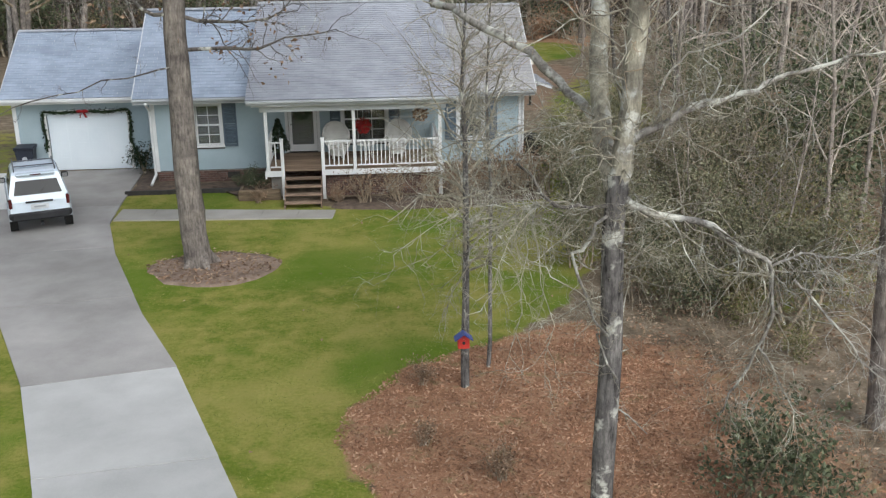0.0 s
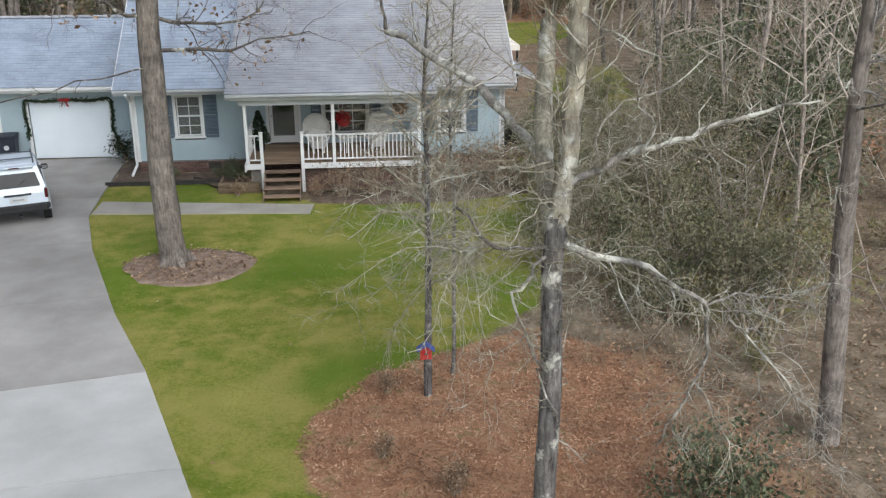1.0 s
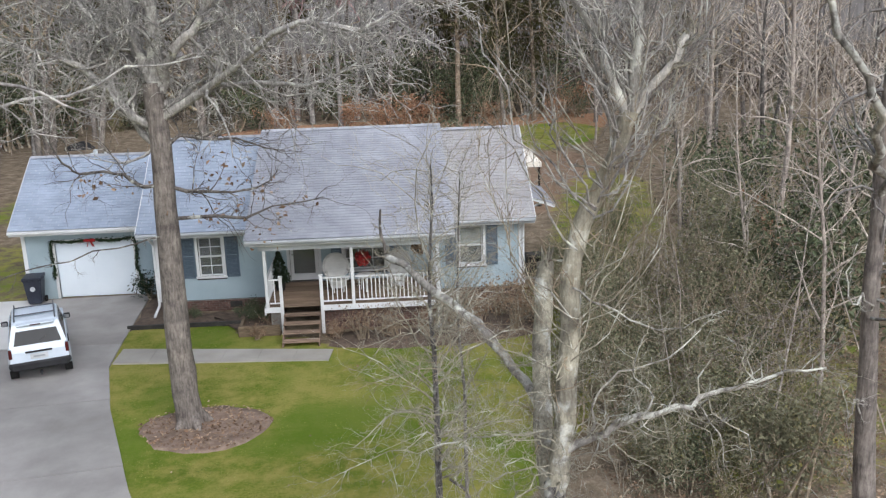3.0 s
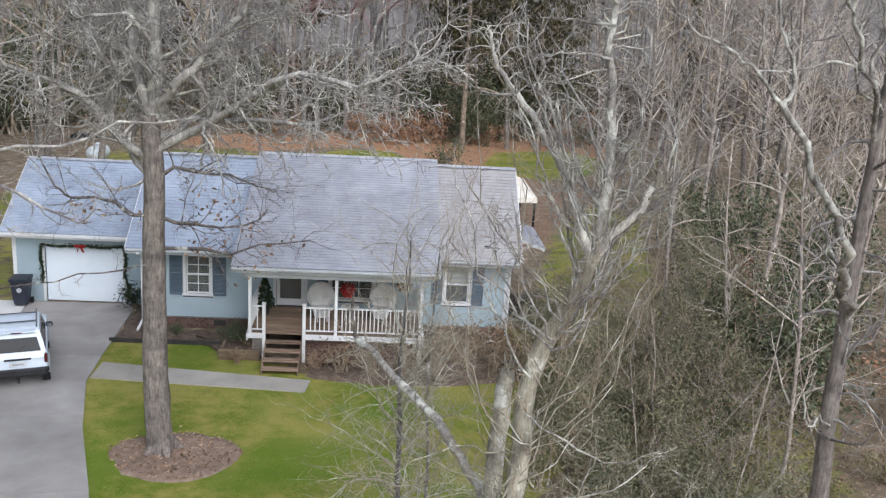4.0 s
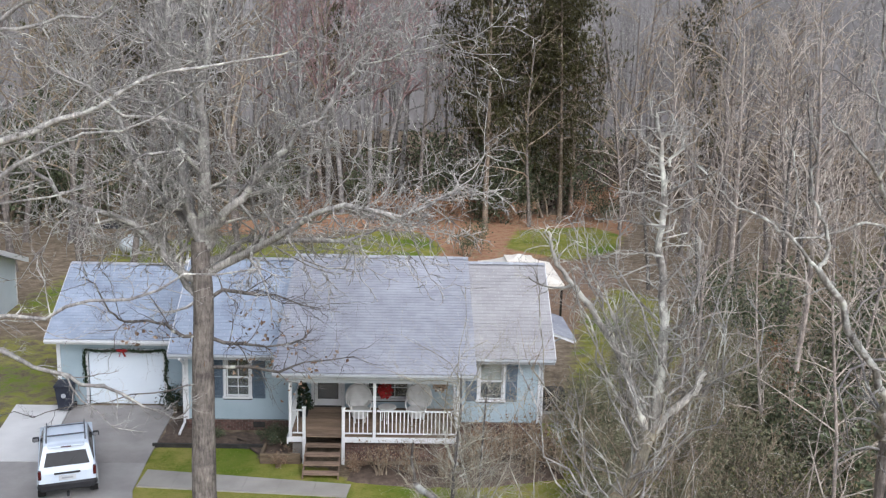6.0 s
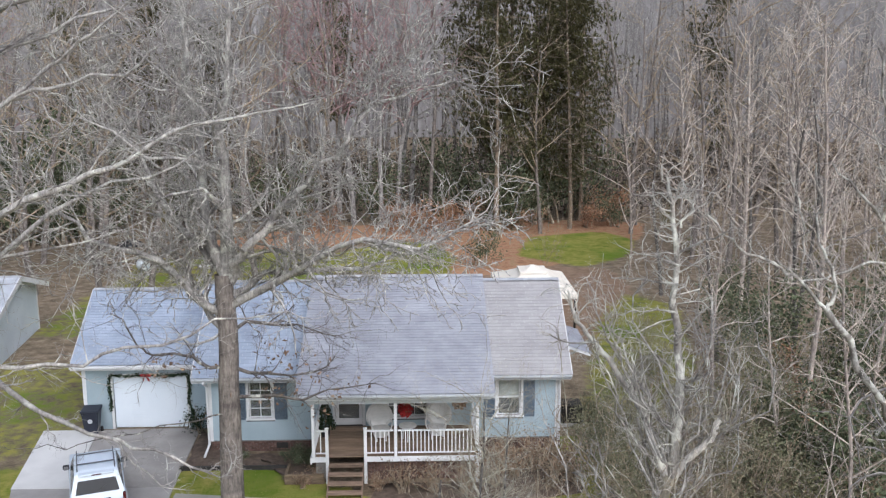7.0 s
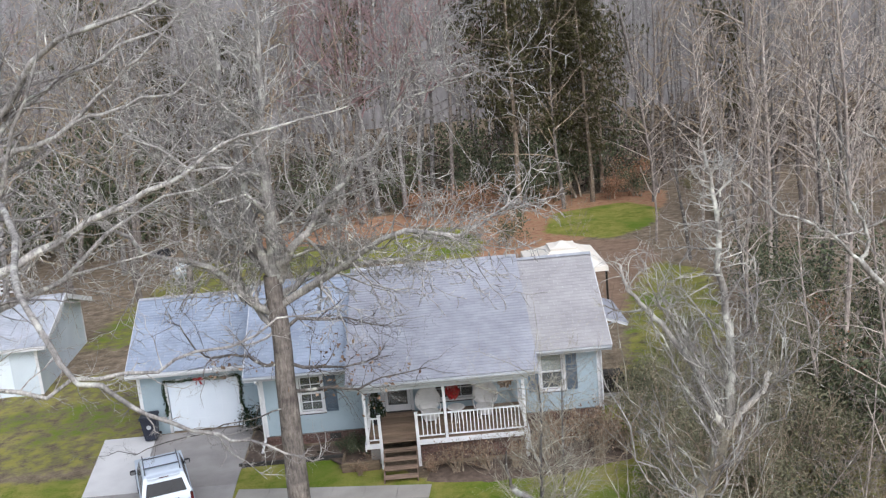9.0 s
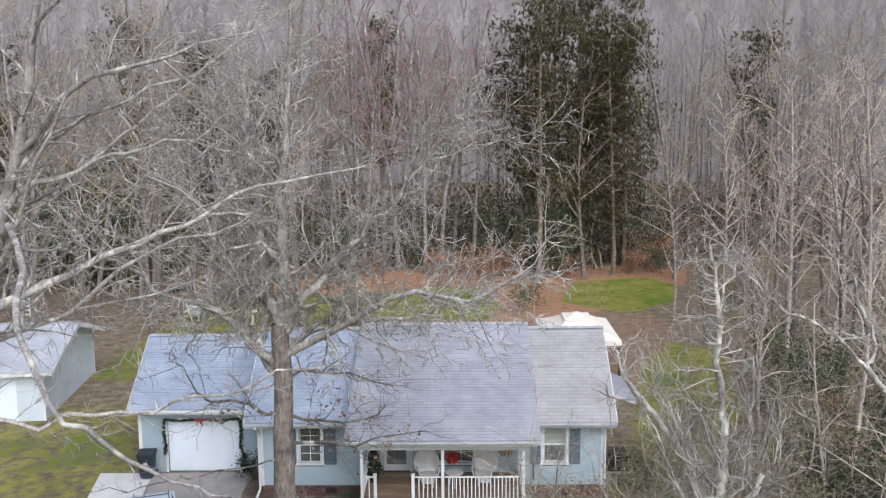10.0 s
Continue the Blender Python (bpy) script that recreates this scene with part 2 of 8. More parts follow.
PINEBARK = bark_material("pine_bark", (0.13, 0.098, 0.072), (0.36, 0.295, 0.225), 0.05)
BARKSIDE = bark_material("pale_fine_twig_bark", (0.39, 0.345, 0.30), (0.76, 0.675, 0.59), 0.0)
NEEDLES = leaf_material("pine_needles", [(0.0, (0.05, 0.05, 0.019)), (0.5, (0.095, 0.09, 0.037)), (1.0, (0.16, 0.145, 0.068))])
EVERGREEN = leaf_material("broad_evergreen_leaves", [(0.0, (0.06, 0.074, 0.04)), (0.5, (0.11, 0.13, 0.07)), (1.0, (0.20, 0.215, 0.125))], 0.5)
OLIVE = leaf_material("olive_green_leaves", [(0.0, (0.105, 0.106, 0.04)), (0.5, (0.205, 0.196, 0.078)), (1.0, (0.365, 0.322, 0.165))], 0.6)
UNDERLEAF = leaf_material("withered_undergrowth_leaves", [(0.0, (0.055, 0.043, 0.032)), (0.5, (0.10, 0.078, 0.058)), (1.0, (0.19, 0.145, 0.11))])
SAGE = leaf_material("dull_sage_green_leaves", [(0.0, (0.15, 0.148, 0.088)), (0.5, (0.20, 0.193, 0.117)), (1.0, (0.275, 0.26, 0.165))], 0.6)
DEADLEAF = leaf_material("dead_brown_leaves", [(0.0, (0.145, 0.088, 0.055)), (0.5, (0.315, 0.20, 0.128)), (1.0, (0.50, 0.375, 0.265))])
ORANGELEAF = leaf_material("fallen_orange_brown_leaves", [(0.0, (0.20, 0.098, 0.055)), (0.5, (0.42, 0.222, 0.13)), (1.0, (0.56, 0.375, 0.25))])
BLADES = leaf_material("grass_blades", [(0.0, (0.13, 0.17, 0.025)), (0.55, (0.21, 0.25, 0.04)), (1.0, (0.34, 0.33, 0.10))])
CARPAINT = surface("white_car_paint", (0.66, 0.74, 0.83), (0.73, 0.80, 0.88), 1, 10, 0.2, 0.0, stain=0.04, spec=0.5)
CARSILVER = surface("silver_lower_trim", (0.30, 0.32, 0.34), (0.38, 0.40, 0.42), 1, 20, 0.45, 0.02, stain=0.08)
RAILGREY = surface("dark_grey_roof_rail", (0.07, 0.075, 0.085), (0.12, 0.125, 0.14), 2, 20, 0.5, 0.0, stain=0.05)
CARGLASS = surface("tinted_car_glass", (0.010, 0.011, 0.013), (0.018, 0.019, 0.022), 1, 5, 0.22, 0.0, stain=0, spec=0.2)
BLACKPLASTIC = surface("black_plastic", (0.015, 0.015, 0.017), (0.035, 0.035, 0.038), 3, 40, 0.6, 0.05)
NAVYBIN = surface("navy_bin_plastic", (0.02, 0.024, 0.04), (0.04, 0.046, 0.065), 3, 40, 0.5, 0.05)
RUBBER = surface("tyre_rubber", (0.012, 0.012, 0.012), (0.028, 0.027, 0.026), 5, 50, 0.85, 0.1)
ALLOY = surface("alloy_rim", (0.38, 0.39, 0.40), (0.50, 0.51, 0.52), 4, 30, 0.3, 0.0, metallic=0.9)
REDLAMP = surface("red_lamp_lens", (0.055, 0.010, 0.010), (0.10, 0.014, 0.013), 4, 30, 0.2, 0.0)
PLATE = surface("pale_plate", (0.55, 0.57, 0.60), (0.66, 0.68, 0.70), 8, 40, 0.4, 0.0)
CHROME = surface("chrome", (0.55, 0.56, 0.57), (0.65, 0.66, 0.67), 4, 30, 0.15, 0.0, metallic=1.0)
CANVAS = surface("cream_canopy_fabric", (0.82, 0.74, 0.62), (0.88, 0.83, 0.74), 1.2, 60, 0.85, 0.05, stain=0.1)
DARKMETAL = surface("dark_bronze_metal", (0.02, 0.018, 0.016), (0.05, 0.045, 0.04), 4, 40, 0.5, 0.03, metallic=0.6)
WICKER = surface("cream_wicker", (0.66, 0.65, 0.62), (0.80, 0.79, 0.76), 3, 70, 0.8, 0.6, (1, 1, 3))
REDCLOTH = surface("red_ribbon", (0.30, 0.012, 0.014), (0.45, 0.025, 0.025), 4, 40, 0.6, 0.1)
GARLAND = leaf_material("garland_greenery", [(0.0, (0.01, 0.02, 0.01)), (0.6, (0.025, 0.045, 0.02)), (1.0, (0.06, 0.08, 0.04))])
TANKPAINT = surface("pale_blue_grey_tank_paint", (0.50, 0.55, 0.58), (0.66, 0.70, 0.72), 2, 30, 0.45, 0.02, stain=0.15)
TERRACOTTA = surface("terracotta_clay", (0.28, 0.10, 0.05), (0.42, 0.18, 0.10), 3, 40, 0.85, 0.1)
BLUEPAINT = surface("blue_birdhouse_roof_paint", (0.06, 0.09, 0.30), (0.10, 0.14, 0.42), 5, 40, 0.5, 0.05)
REDPAINT = surface("red_birdhouse_paint", (0.42, 0.03, 0.025), (0.58, 0.06, 0.045), 5, 40, 0.5, 0.05)
BLIND = surface("cream_window_blind", (0.55, 0.54, 0.50), (0.68, 0.67, 0.63), 2, 30, 0.8, 0.02, (1, 1, 18))


# ---- building helpers ----
def finish(name, bm, material, smooth=False):
    me = bpy.data.meshes.new(name)
    bm.to_mesh(me)
    bm.free()
    me.materials.append(material)
    if smooth:
        for p in me.polygons:
            p.use_smooth = True
    return me


def part(name, bm, material, parent, label="", smooth=False, kind=""):
    """One mesh object under a thing or a part; bm may be a bmesh or a finished mesh."""
    ob = new(name, bm if isinstance(bm, bpy.types.Mesh) else finish(name, bm, material, smooth))
    ob.parent = parent
    return tagged(ob, label, kind=kind)


def thing(name, place, label, category, group="", kind=""):
    """An Empty at a thing's base."""
    e = new(name)
    e.empty_display_size = 0.2
    e.matrix_basis = place if isinstance(place, Matrix) else pose(*place)
    return tagged(e, label, category, group, kind)


def box(bm, x0, x1, y0, y1, z0, z1, bevel=0.0, turn=None):
    m = Matrix.Translation(((x0 + x1) / 2, (y0 + y1) / 2, (z0 + z1) / 2))
    if turn:
        m = m @ turn
    g = bmesh.ops.create_cube(bm, size=1, matrix=m @ Matrix.Diagonal((x1 - x0, y1 - y0, z1 - z0, 1)))
    if bevel:
        edges = list({e for v in g["verts"] for e in v.link_edges})
        bmesh.ops.bevel(bm, geom=edges, offset=bevel, segments=1, affect="EDGES", profile=0.5)
    return bm


def boxes(*rows, bevel=0.0):
    bm = bmesh.new()
    for r in rows:
        box(bm, *r, bevel=bevel)
    return bm


def prism(points, z0, z1, bm=None):
    """A flat polygon (x, y) given thickness."""
    bm = bm or bmesh.new()
    lo = [bm.verts.new((x, y, z0)) for x, y in points]
    hi = [bm.verts.new((x, y, z1)) for x, y in points]
    n = len(points)
    bm.faces.new(lo[::-1])
    bm.faces.new(hi)
    for i in range(n):
        bm.faces.new((lo[i], lo[(i + 1) % n], hi[(i + 1) % n], hi[i]))
    bmesh.ops.recalc_face_normals(bm, faces=bm.faces)
    return bm


def slab_between(corners, thick, bm=None):
    """A sheet of that thickness under four corners (top face)."""
    bm = bm or bmesh.new()
    a = [Vector(c) for c in corners]
    nrm = (a[1] - a[0]).cross(a[3] - a[0]).normalized()
    if nrm.z < 0:
        nrm = -nrm
    hi = [bm.verts.new(p) for p in a]
    lo = [bm.verts.new(p - nrm * thick) for p in a]
    bm.faces.new(hi)
    bm.faces.new(lo[::-1])
    for i in range(4):
        bm.faces.new((hi[i], lo[i], lo[(i + 1) % 4], hi[(i + 1) % 4]))
    bmesh.ops.recalc_face_normals(bm, faces=bm.faces)
    return bm


def cyl(bm, p0, p1, r0, r1=None, sides=10):
    a, b = Vector(p0), Vector(p1)
    d = b - a
    m = Matrix.Translation((a + b) / 2) @ d.to_track_quat("Z", "Y").to_matrix().to_4x4()
    bmesh.ops.create_cone(bm, cap_ends=True, segments=sides, radius1=r0, radius2=r0 if r1 is None else r1, depth=d.length, matrix=m)
    return bm


def ball(bm, c, r, scale=(1, 1, 1), sub=2):
    bmesh.ops.create_icosphere(bm, subdivisions=sub, radius=r, matrix=Matrix.Translation(c) @ Matrix.Diagonal((*scale, 1)))
    return bm


def tubes(polys):
    """Tapered tubes along polylines: rows of (points, radii, sides). A row whose last radius is 0 ends in a point."""
    verts, faces = [], []
    for pts, radii, s in polys:
        base, k = len(verts), len(pts)
        ring0 = None
        for i in range(k):
            d = (pts[min(i + 1, k - 1)] - pts[max(i - 1, 0)])
            if d.length < 1e-6:
                d = Vector((0, 0, 1))
            d.normalize()
            u = d.cross(Vector((0.31, 0.95, 0.05)) if abs(d.y) < 0.9 else Vector((1, 0, 0))).normalized()
            w = d.cross(u)
            if radii[i] <= 0 and i == k - 1:
                tip = len(verts)
                verts.append(pts[i][:])
                for j in range(s):
                    faces.append((ring0 + j, ring0 + (j + 1) % s, tip))
                continue
            start = len(verts)
            for j in range(s):
                a = 2 * math.pi * j / s
                verts.append((pts[i] + (u * math.cos(a) + w * math.sin(a)) * radii[i])[:])
            if ring0 is not None:
                for j in range(s):
                    faces.append((ring0 + j, ring0 + (j + 1) % s, start + (j + 1) % s, start + j))
            ring0 = start
    me = bpy.data.meshes.new("tubes")
    me.from_pydata(verts, [], faces)
    me.update()
    for p in me.polygons:
        p.use_smooth = True
    return me


def clad(me, material):
    me.materials.append(material)
    return me


def leaves(points, size, rng, material, flat=0.0, long=1.6):
    """Many small folded leaves at the given points, each a loose piece of two triangles."""
    verts, faces = [], []
    for p in points:
        a = Vector((rng.gauss(0, 1), rng.gauss(0, 1), rng.gauss(0, 1) * (1 - flat))).normalized()
        n = Vector((rng.gauss(0, 1) * (1 - flat), rng.gauss(0, 1) * (1 - flat), rng.gauss(0, 1) + 2 * flat))
        b = a.cross(n)
        if b.length < 1e-4:
            b = Vector((0, 1, 0))
        b.normalize()
        s = size * rng.uniform(0.6, 1.35)
        k = len(verts)
        lift = a.cross(b) * s * 0.25
        verts += [(p - a * s * long / 2)[:], (p + b * s / 2 + lift)[:], (p + a * s * long / 2)[:], (p - b * s / 2 + lift)[:]]
        faces += [(k, k + 1, k + 2), (k, k + 2, k + 3)]
    me = bpy.data.meshes.new("leaves")
    me.from_pydata(verts, [], faces)
    me.update()
    return clad(me, material)


# ---- ground: one sheet to the horizon ----
def inside(poly, X, Y):
    res = np.zeros(X.shape, bool)
    n = len(poly)
    for i in range(n):
        (x0, y0), (x1, y1) = poly[i], poly[(i + 1) % n]
        if y0 == y1:
            continue
        cross = ((y0 > Y) != (y1 > Y)) & (X < (x1 - x0) * (Y - y0) / (y1 - y0) + x0)
        res ^= cross
    return res


def soften(a, times):
    for _ in range(times):
        p = np.pad(a, 1, mode="edge")
        a = (p[:-2, 1:-1] + p[2:, 1:-1] + p[1:-1, :-2] + p[1:-1, 2:] + 4 * p[1:-1, 1:-1]) / 8
    return a


DRIVE_R = [(10.4, -26.5), (8.75, -21.5), (7.15, -17.0), (5.95, -14.2), (4.4, -9.9), (3.58, -7.0), (3.45, -5.2), (3.2, 0.0)]
DRIVE_L = [(7.5, -26.5), (5.8, -21.1), (4.45, -17.4), (2.6, -13.4), (0.5, -9.6), (-1.1, -7.0), (-1.75, -5.0), (-2.6, -0.2)]
LAWN_FRONT = [(3.4, -3.6), (3.4, -7), (4.4, -10), (6, -14.2), (7.2, -17), (8.8, -21.5), (10.4, -27), (11.9, -27), (11.1, -22.6), (10.45, -21.1),
              (10.1, -20.0), (10.3, -19.1), (10.8, -18.3), (11.4, -17.5), (12.4, -16.9), (13.8, -16.2), (15.0, -14.6), (16.4, -12.2), (17.2, -9.0),
              (17.6, -5.0), (17.8, -1.0), (16.5, -1.0), (16.4, -5.9), (10, -6.2), (9.8, -5.9), (8.3, -5.0), (7.0, -4.8), (6.9, -3.6)]
LAWN_LEFT = [(-30, -27), (8.3, -27), (7.2, -21), (6.0, -17.4), (4.2, -13.4), (2.1, -9.6), (0.5, -7), (-0.2, -5), (-0.6, -3), (-30, -3)]
LAWN_NEAR = [(-30, -3), (-0.6, -3), (-0.9, -0.2), (-0.9, 9), (-30, 9)]
LAWN_BACK = [(4.0, 27.0), (13.6, 25.5), (14.2, 31), (12.6, 37.5), (8.5, 37.0), (5.5, 33)]
LAWN_BACK_R = [(18.2, 31.5), (22.5, 27), (26.5, 31), (28.5, 37), (26.5, 41.5), (20, 39)]
LAWN_SIDE = [(17.6, -1), (21.5, 0.5), (24.5, 7), (26.5, 17.5), (23.6, 21.5), (20.2, 13.5), (18.2, 5)]
LAWN_WOOD = [(16.2, -14), (19.5, -17), (24, -15), (27, -6), (27, 4), (22, 6), (18, -1), (17.4, -9)]
LAWN_FAR = [(-9, 12), (6, 12), (7, 30), (1, 36), (-8, 31)]
ISLAND = [(11.9, -27), (11.1, -22.6), (10.45, -21.1), (10.1, -20.0), (10.3, -19.1), (10.8, -18.3), (11.4, -17.5), (12.4, -16.9), (13.8, -16.2), (15.2, -15.6),
          (16.0, -16.8), (16.3, -19.0), (16.0, -22), (15.6, -27)]
ISLAND_SIDE = [(14, -16.8), (17.0, -16.4), (18.2, -19), (18.6, -23), (18.6, -27), (14, -27)]
STRAW_BACK = [(12.5, 24), (17.5, 26), (22, 29), (29, 38), (31, 45), (22, 47), (12, 46), (2, 44), (-6, 37), (2, 34), (10, 38.5), (13.5, 32)]
BARE_BACK = [(14.5, 11), (19.5, 9.5), (22, 13), (24.5, 20), (24, 27), (19, 29), (14, 24)]


def ground_height(x, y):
    d = max(0.0, math.hypot((x - 8) / 1.0, (y - 2) / 1.2) - 36)
    return 0.02 * noise.noise(Vector((x * 0.3, y * 0.3, 2.0))) + min(d * 0.02, 1.6) * (0.7 + 0.6 * noise.noise(Vector((x * 0.05, y * 0.05, 5.0))))


def make_ground():
    step = 0.5
    xs, ys = np.arange(-44, 62 + step / 2, step), np.arange(-46, 76 + step / 2, step)
    X, Y = np.meshgrid(xs, ys)
    layers = {}
    lawn = np.zeros(X.shape)
    for poly, amount, blur in ((LAWN_FRONT, 1, 1), (LAWN_LEFT, 0.66, 3), (LAWN_NEAR, 0.47, 5), (LAWN_BACK, 0.75, 5), (LAWN_BACK_R, 0.75, 6), (LAWN_SIDE, 0.56, 6), (LAWN_WOOD, 0.44, 6), (LAWN_FAR, 0.5, 6)):
        lawn = np.maximum(lawn, soften(inside(poly, X, Y) * float(amount), blur))
    verge = [(x - 0.8, y) for x, y in DRIVE_R[:-1]] + [(x + 0.9, y) for x, y in DRIVE_R[-2::-1]]
    lawn = np.maximum(lawn, soften(inside(verge, X, Y) * 0.95, 1))
    layers["lawn"] = lawn
    layers["straw"] = np.maximum.reduce([soften(inside(ISLAND, X, Y) * 1.0, 1), soften(inside(ISLAND_SIDE, X, Y) * 0.52, 5), soften(inside(STRAW_BACK, X, Y) * 0.8, 5)])
    layers["bare"] = soften(inside(BARE_BACK, X, Y) * 0.9, 6)
    verts = [(float(x), float(y), ground_height(float(x), float(y))) for x, y in zip(X.ravel(), Y.ravel())]
    w, hgt = len(xs), len(ys)
    faces = [(j * w + i, j * w + i + 1, (j + 1) * w + i + 1, (j + 1) * w + i) for j in range(hgt - 1) for i in range(w - 1)]
    # skirt out to the horizon, joined to the sheet's rim
    rim = list(range(w)) + [j * w + w - 1 for j in range(1, hgt)] + [(hgt - 1) * w + i for i in range(w - 2, -1, -1)] + [j * w for j in range(hgt - 2, 0, -1)]
    prev = rim
    for k in (1.6, 3.0, 8.0, 40.0):
        ring = []
        for v in rim:
            x, y, z = verts[v]
            ring.append(len(verts))
            verts.append((9 + (x - 9) * k, 15 + (y - 15) * k, 1.2 if k < 9 else 0.0))
        for i in range(len(rim)):
            j = (i + 1) % len(rim)
            faces.append((prev[j], prev[i], ring[i], ring[j]))
        prev = ring
    me = bpy.data.meshes.new("ground")
    me.from_pydata(verts, [], faces)
    me.update()
    for name, a in layers.items():
        at = me.attributes.new(name, "FLOAT", "POINT")
        full = np.zeros(len(verts), np.float32)
        full[:a.size] = a.ravel()
        at.data.foreach_set("value", full)
    for p in me.polygons:
        p.use_smooth = True
    clad(me, GROUND)
    tagged(new("ground", me), "mown winter lawn, pine straw and woodland leaf litter", "ground", kind="structure")


make_ground()


def edge_at(line, y):
    for (x0, y0), (x1, y1) in zip(line, line[1:]):
        if y0 <= y <= y1:
            return x0 + (x1 - x0) * (y - y0) / (y1 - y0)
    return line[-1][0]


def make_driveway():
    drive = thing("driveway", (0, 0, 0), "long concrete driveway, grey near the garage, paler toward the street", "driveway", kind="structure")
    # joints across the drive: y at the left and the right edge
    joints = [(-26.5, -26.3), (-23.9, -23.5), (-20.75, -20.4), (-17.55, -17.0), (-13.6, -13.1), (-9.7, -9.3), (-5.1, -5.1), (-0.22, -0.05)]
    for k, ((l0, r0), (l1, r1)) in enumerate(zip(joints, joints[1:])):
        pts = [(edge_at(DRIVE_L, l0), l0 + 0.012), (edge_at(DRIVE_R, r0), r0 + 0.012)]
        pts += [p for p in DRIVE_R if r0 + 0.3 < p[1] < r1 - 0.3]
        pts += [(edge_at(DRIVE_R, r1), r1 - 0.012), (edge_at(DRIVE_L, l1), l1 - 0.012)]
        pts += [p for p in DRIVE_L[::-1] if l0 + 0.3 < p[1] < l1 - 0.3]
        if k == 6:
            split = [(0.15, -5.088), (3.44, -5.088), (3.2, -0.06), (-0.55, -0.2)]
            part("slab", prism(split, -0.10, 0.045), STAINCONC, drive, "brown-stained older concrete slab before the garage")
            part("slab", prism([(-1.74, -5.088), (0.126, -5.088), (-0.574, -0.2), (-2.58, -0.2)], -0.10, 0.05), PADCONC, drive, "clean white new concrete slab")
        else:
            part("slab", prism(pts, -0.10, 0.045), NEWCONC if k < 3 else OLDCONC, drive, "pale newer concrete slab" if k < 3 else "")


make_driveway()


def make_walk():
    w = thing("front_walk", (0, 0, 0), "narrow concrete front walk between driveway and porch steps", "footpath", kind="structure")
    a, b = [(3.62, -5.55), (10.0, -6.45)], [(3.60, -6.72), (9.9, -7.3)]
    n = 6
    for i in range(n):
        f, g = i / n + 0.0007, (i + 1) / n - 0.0007
        def at(line, s):
            return (line[0][0] + (line[1][0] - line[0][0]) * s, line[0][1] + (line[1][1] - line[0][1]) * s)
        part("slab", prism([at(b, f), at(b, g), at(a, g), at(a, f)], -0.08, 0.04), WALKCONC, w)


make_walk()


def uneven_bed(name, points, height, material, label, category):
    """A mulch bed: a low mound with a wavering rim."""
    bm = bmesh.new()
    cx, cy = sum(p[0] for p in points) / len(points), sum(p[1] for p in points) / len(points)
    rim = []
    for (x0, y0), (x1, y1) in zip(points, points[1:] + points[:1]):
        k = max(1, int(math.hypot(x1 - x0, y1 - y0) / 0.35))
        rim += [(x0 + (x1 - x0) * i / k, y0 + (y1 - y0) * i / k) for i in range(k)]
    rings = []
    for s, z in ((1.0, -0.02), (0.97, height * 0.5), (0.8, height), (0.5, height), (0.2, height)):
        ring = []
        for x, y in rim:
            q = Vector((cx + (x - cx) * s, cy + (y - cy) * s, 0))
            wob = noise.noise(q * 1.9) * 0.16 + noise.noise(q * 6) * 0.07 if s > 0.9 else 0
            ring.append(bm.verts.new((q.x + wob, q.y + wob, z * 0.5 + 0.028 + noise.noise(q * 3) * 0.02 if z > 0 else z)))
        rings.append(ring)
    for a, b in zip(rings, rings[1:]):
        for i in range(len(a)):
            j = (i + 1) % len(a)
            bm.faces.new((a[i], a[j], b[j], b[i]))
    bm.faces.new(rings[-1])
    bmesh.ops.recalc_face_normals(bm, faces=bm.faces)
    return tagged(new(name, finish(name, bm, material, True)), label, category, kind="structure")


ring_pts = [(7.08 + 1.62 * math.cos(a) * (1 + 0.08 * math.sin(3 * a)), -11.35 + 1.25 * math.sin(a)) for a in [2 * math.pi * i / 22 for i in range(22)]]
uneven_bed("tree_ring", ring_pts, 0.05, DRYMULCH, "round grey-brown mulch ring at the foot of the yard tree", "mulch bed")
uneven_bed("flower_bed", [(3.35, -3.7), (6.9, -3.65), (7.05, -4.6), (8.35, -4.85), (8.3, -2.5), (4.15, -2.5), (4.1, -1.0), (3.3, -0.3)], 0.05, MULCH, "dark mulched flower bed along the front wall", "flower bed")
uneven_bed("shrub_bed", [(9.8, -5.05), (9.8, -6.1), (11.5, -6.6), (14, -6.5), (16.6, -5.9), (16.8, -2.6), (13.5, -2.6), (13.4, -5.0)], 0.05, MULCH, "mulched shrub bed in front of the porch", "flower bed")


def make_edging():
    e = thing("bed_edging", (0, 0, 0), "black edging strip and low timbers round the flower bed", "garden edging")
    part("strip", boxes((3.3, 6.95, -3.80, -3.72, 0, 0.14)), EDGING, e)
    for r in ((6.95, 7.05, -4.75, -3.72, 0, 0.20), (7.0, 8.3, -4.98, -4.86, 0, 0.20), (7.0, 8.28, -4.97, -4.87, 0.204, 0.34)):
        part("timber", boxes(r, bevel=0.012), TIMBER, e)


make_edging()


# ---- the house ----
def openings_wall(x0, x1, z0, z1, y, thick, holes):
    """A wall along x with real openings: rows (x0, x1, z0, z1)."""
    bm = bmesh.new()
    xs = sorted({x0, x1, *[h[0] for h in holes], *[h[1] for h in holes]})
    zs = sorted({z0, z1, *[h[2] for h in holes], *[h[3] for h in holes]})
    for a, b in zip(xs, xs[1:]):
        for c, d in zip(zs, zs[1:]):
            if not any(h[0] <= a and b <= h[1] and h[2] <= c and d <= h[3] for h in holes):
                box(bm, a, b, y, y + thick, c, d)
    return bm


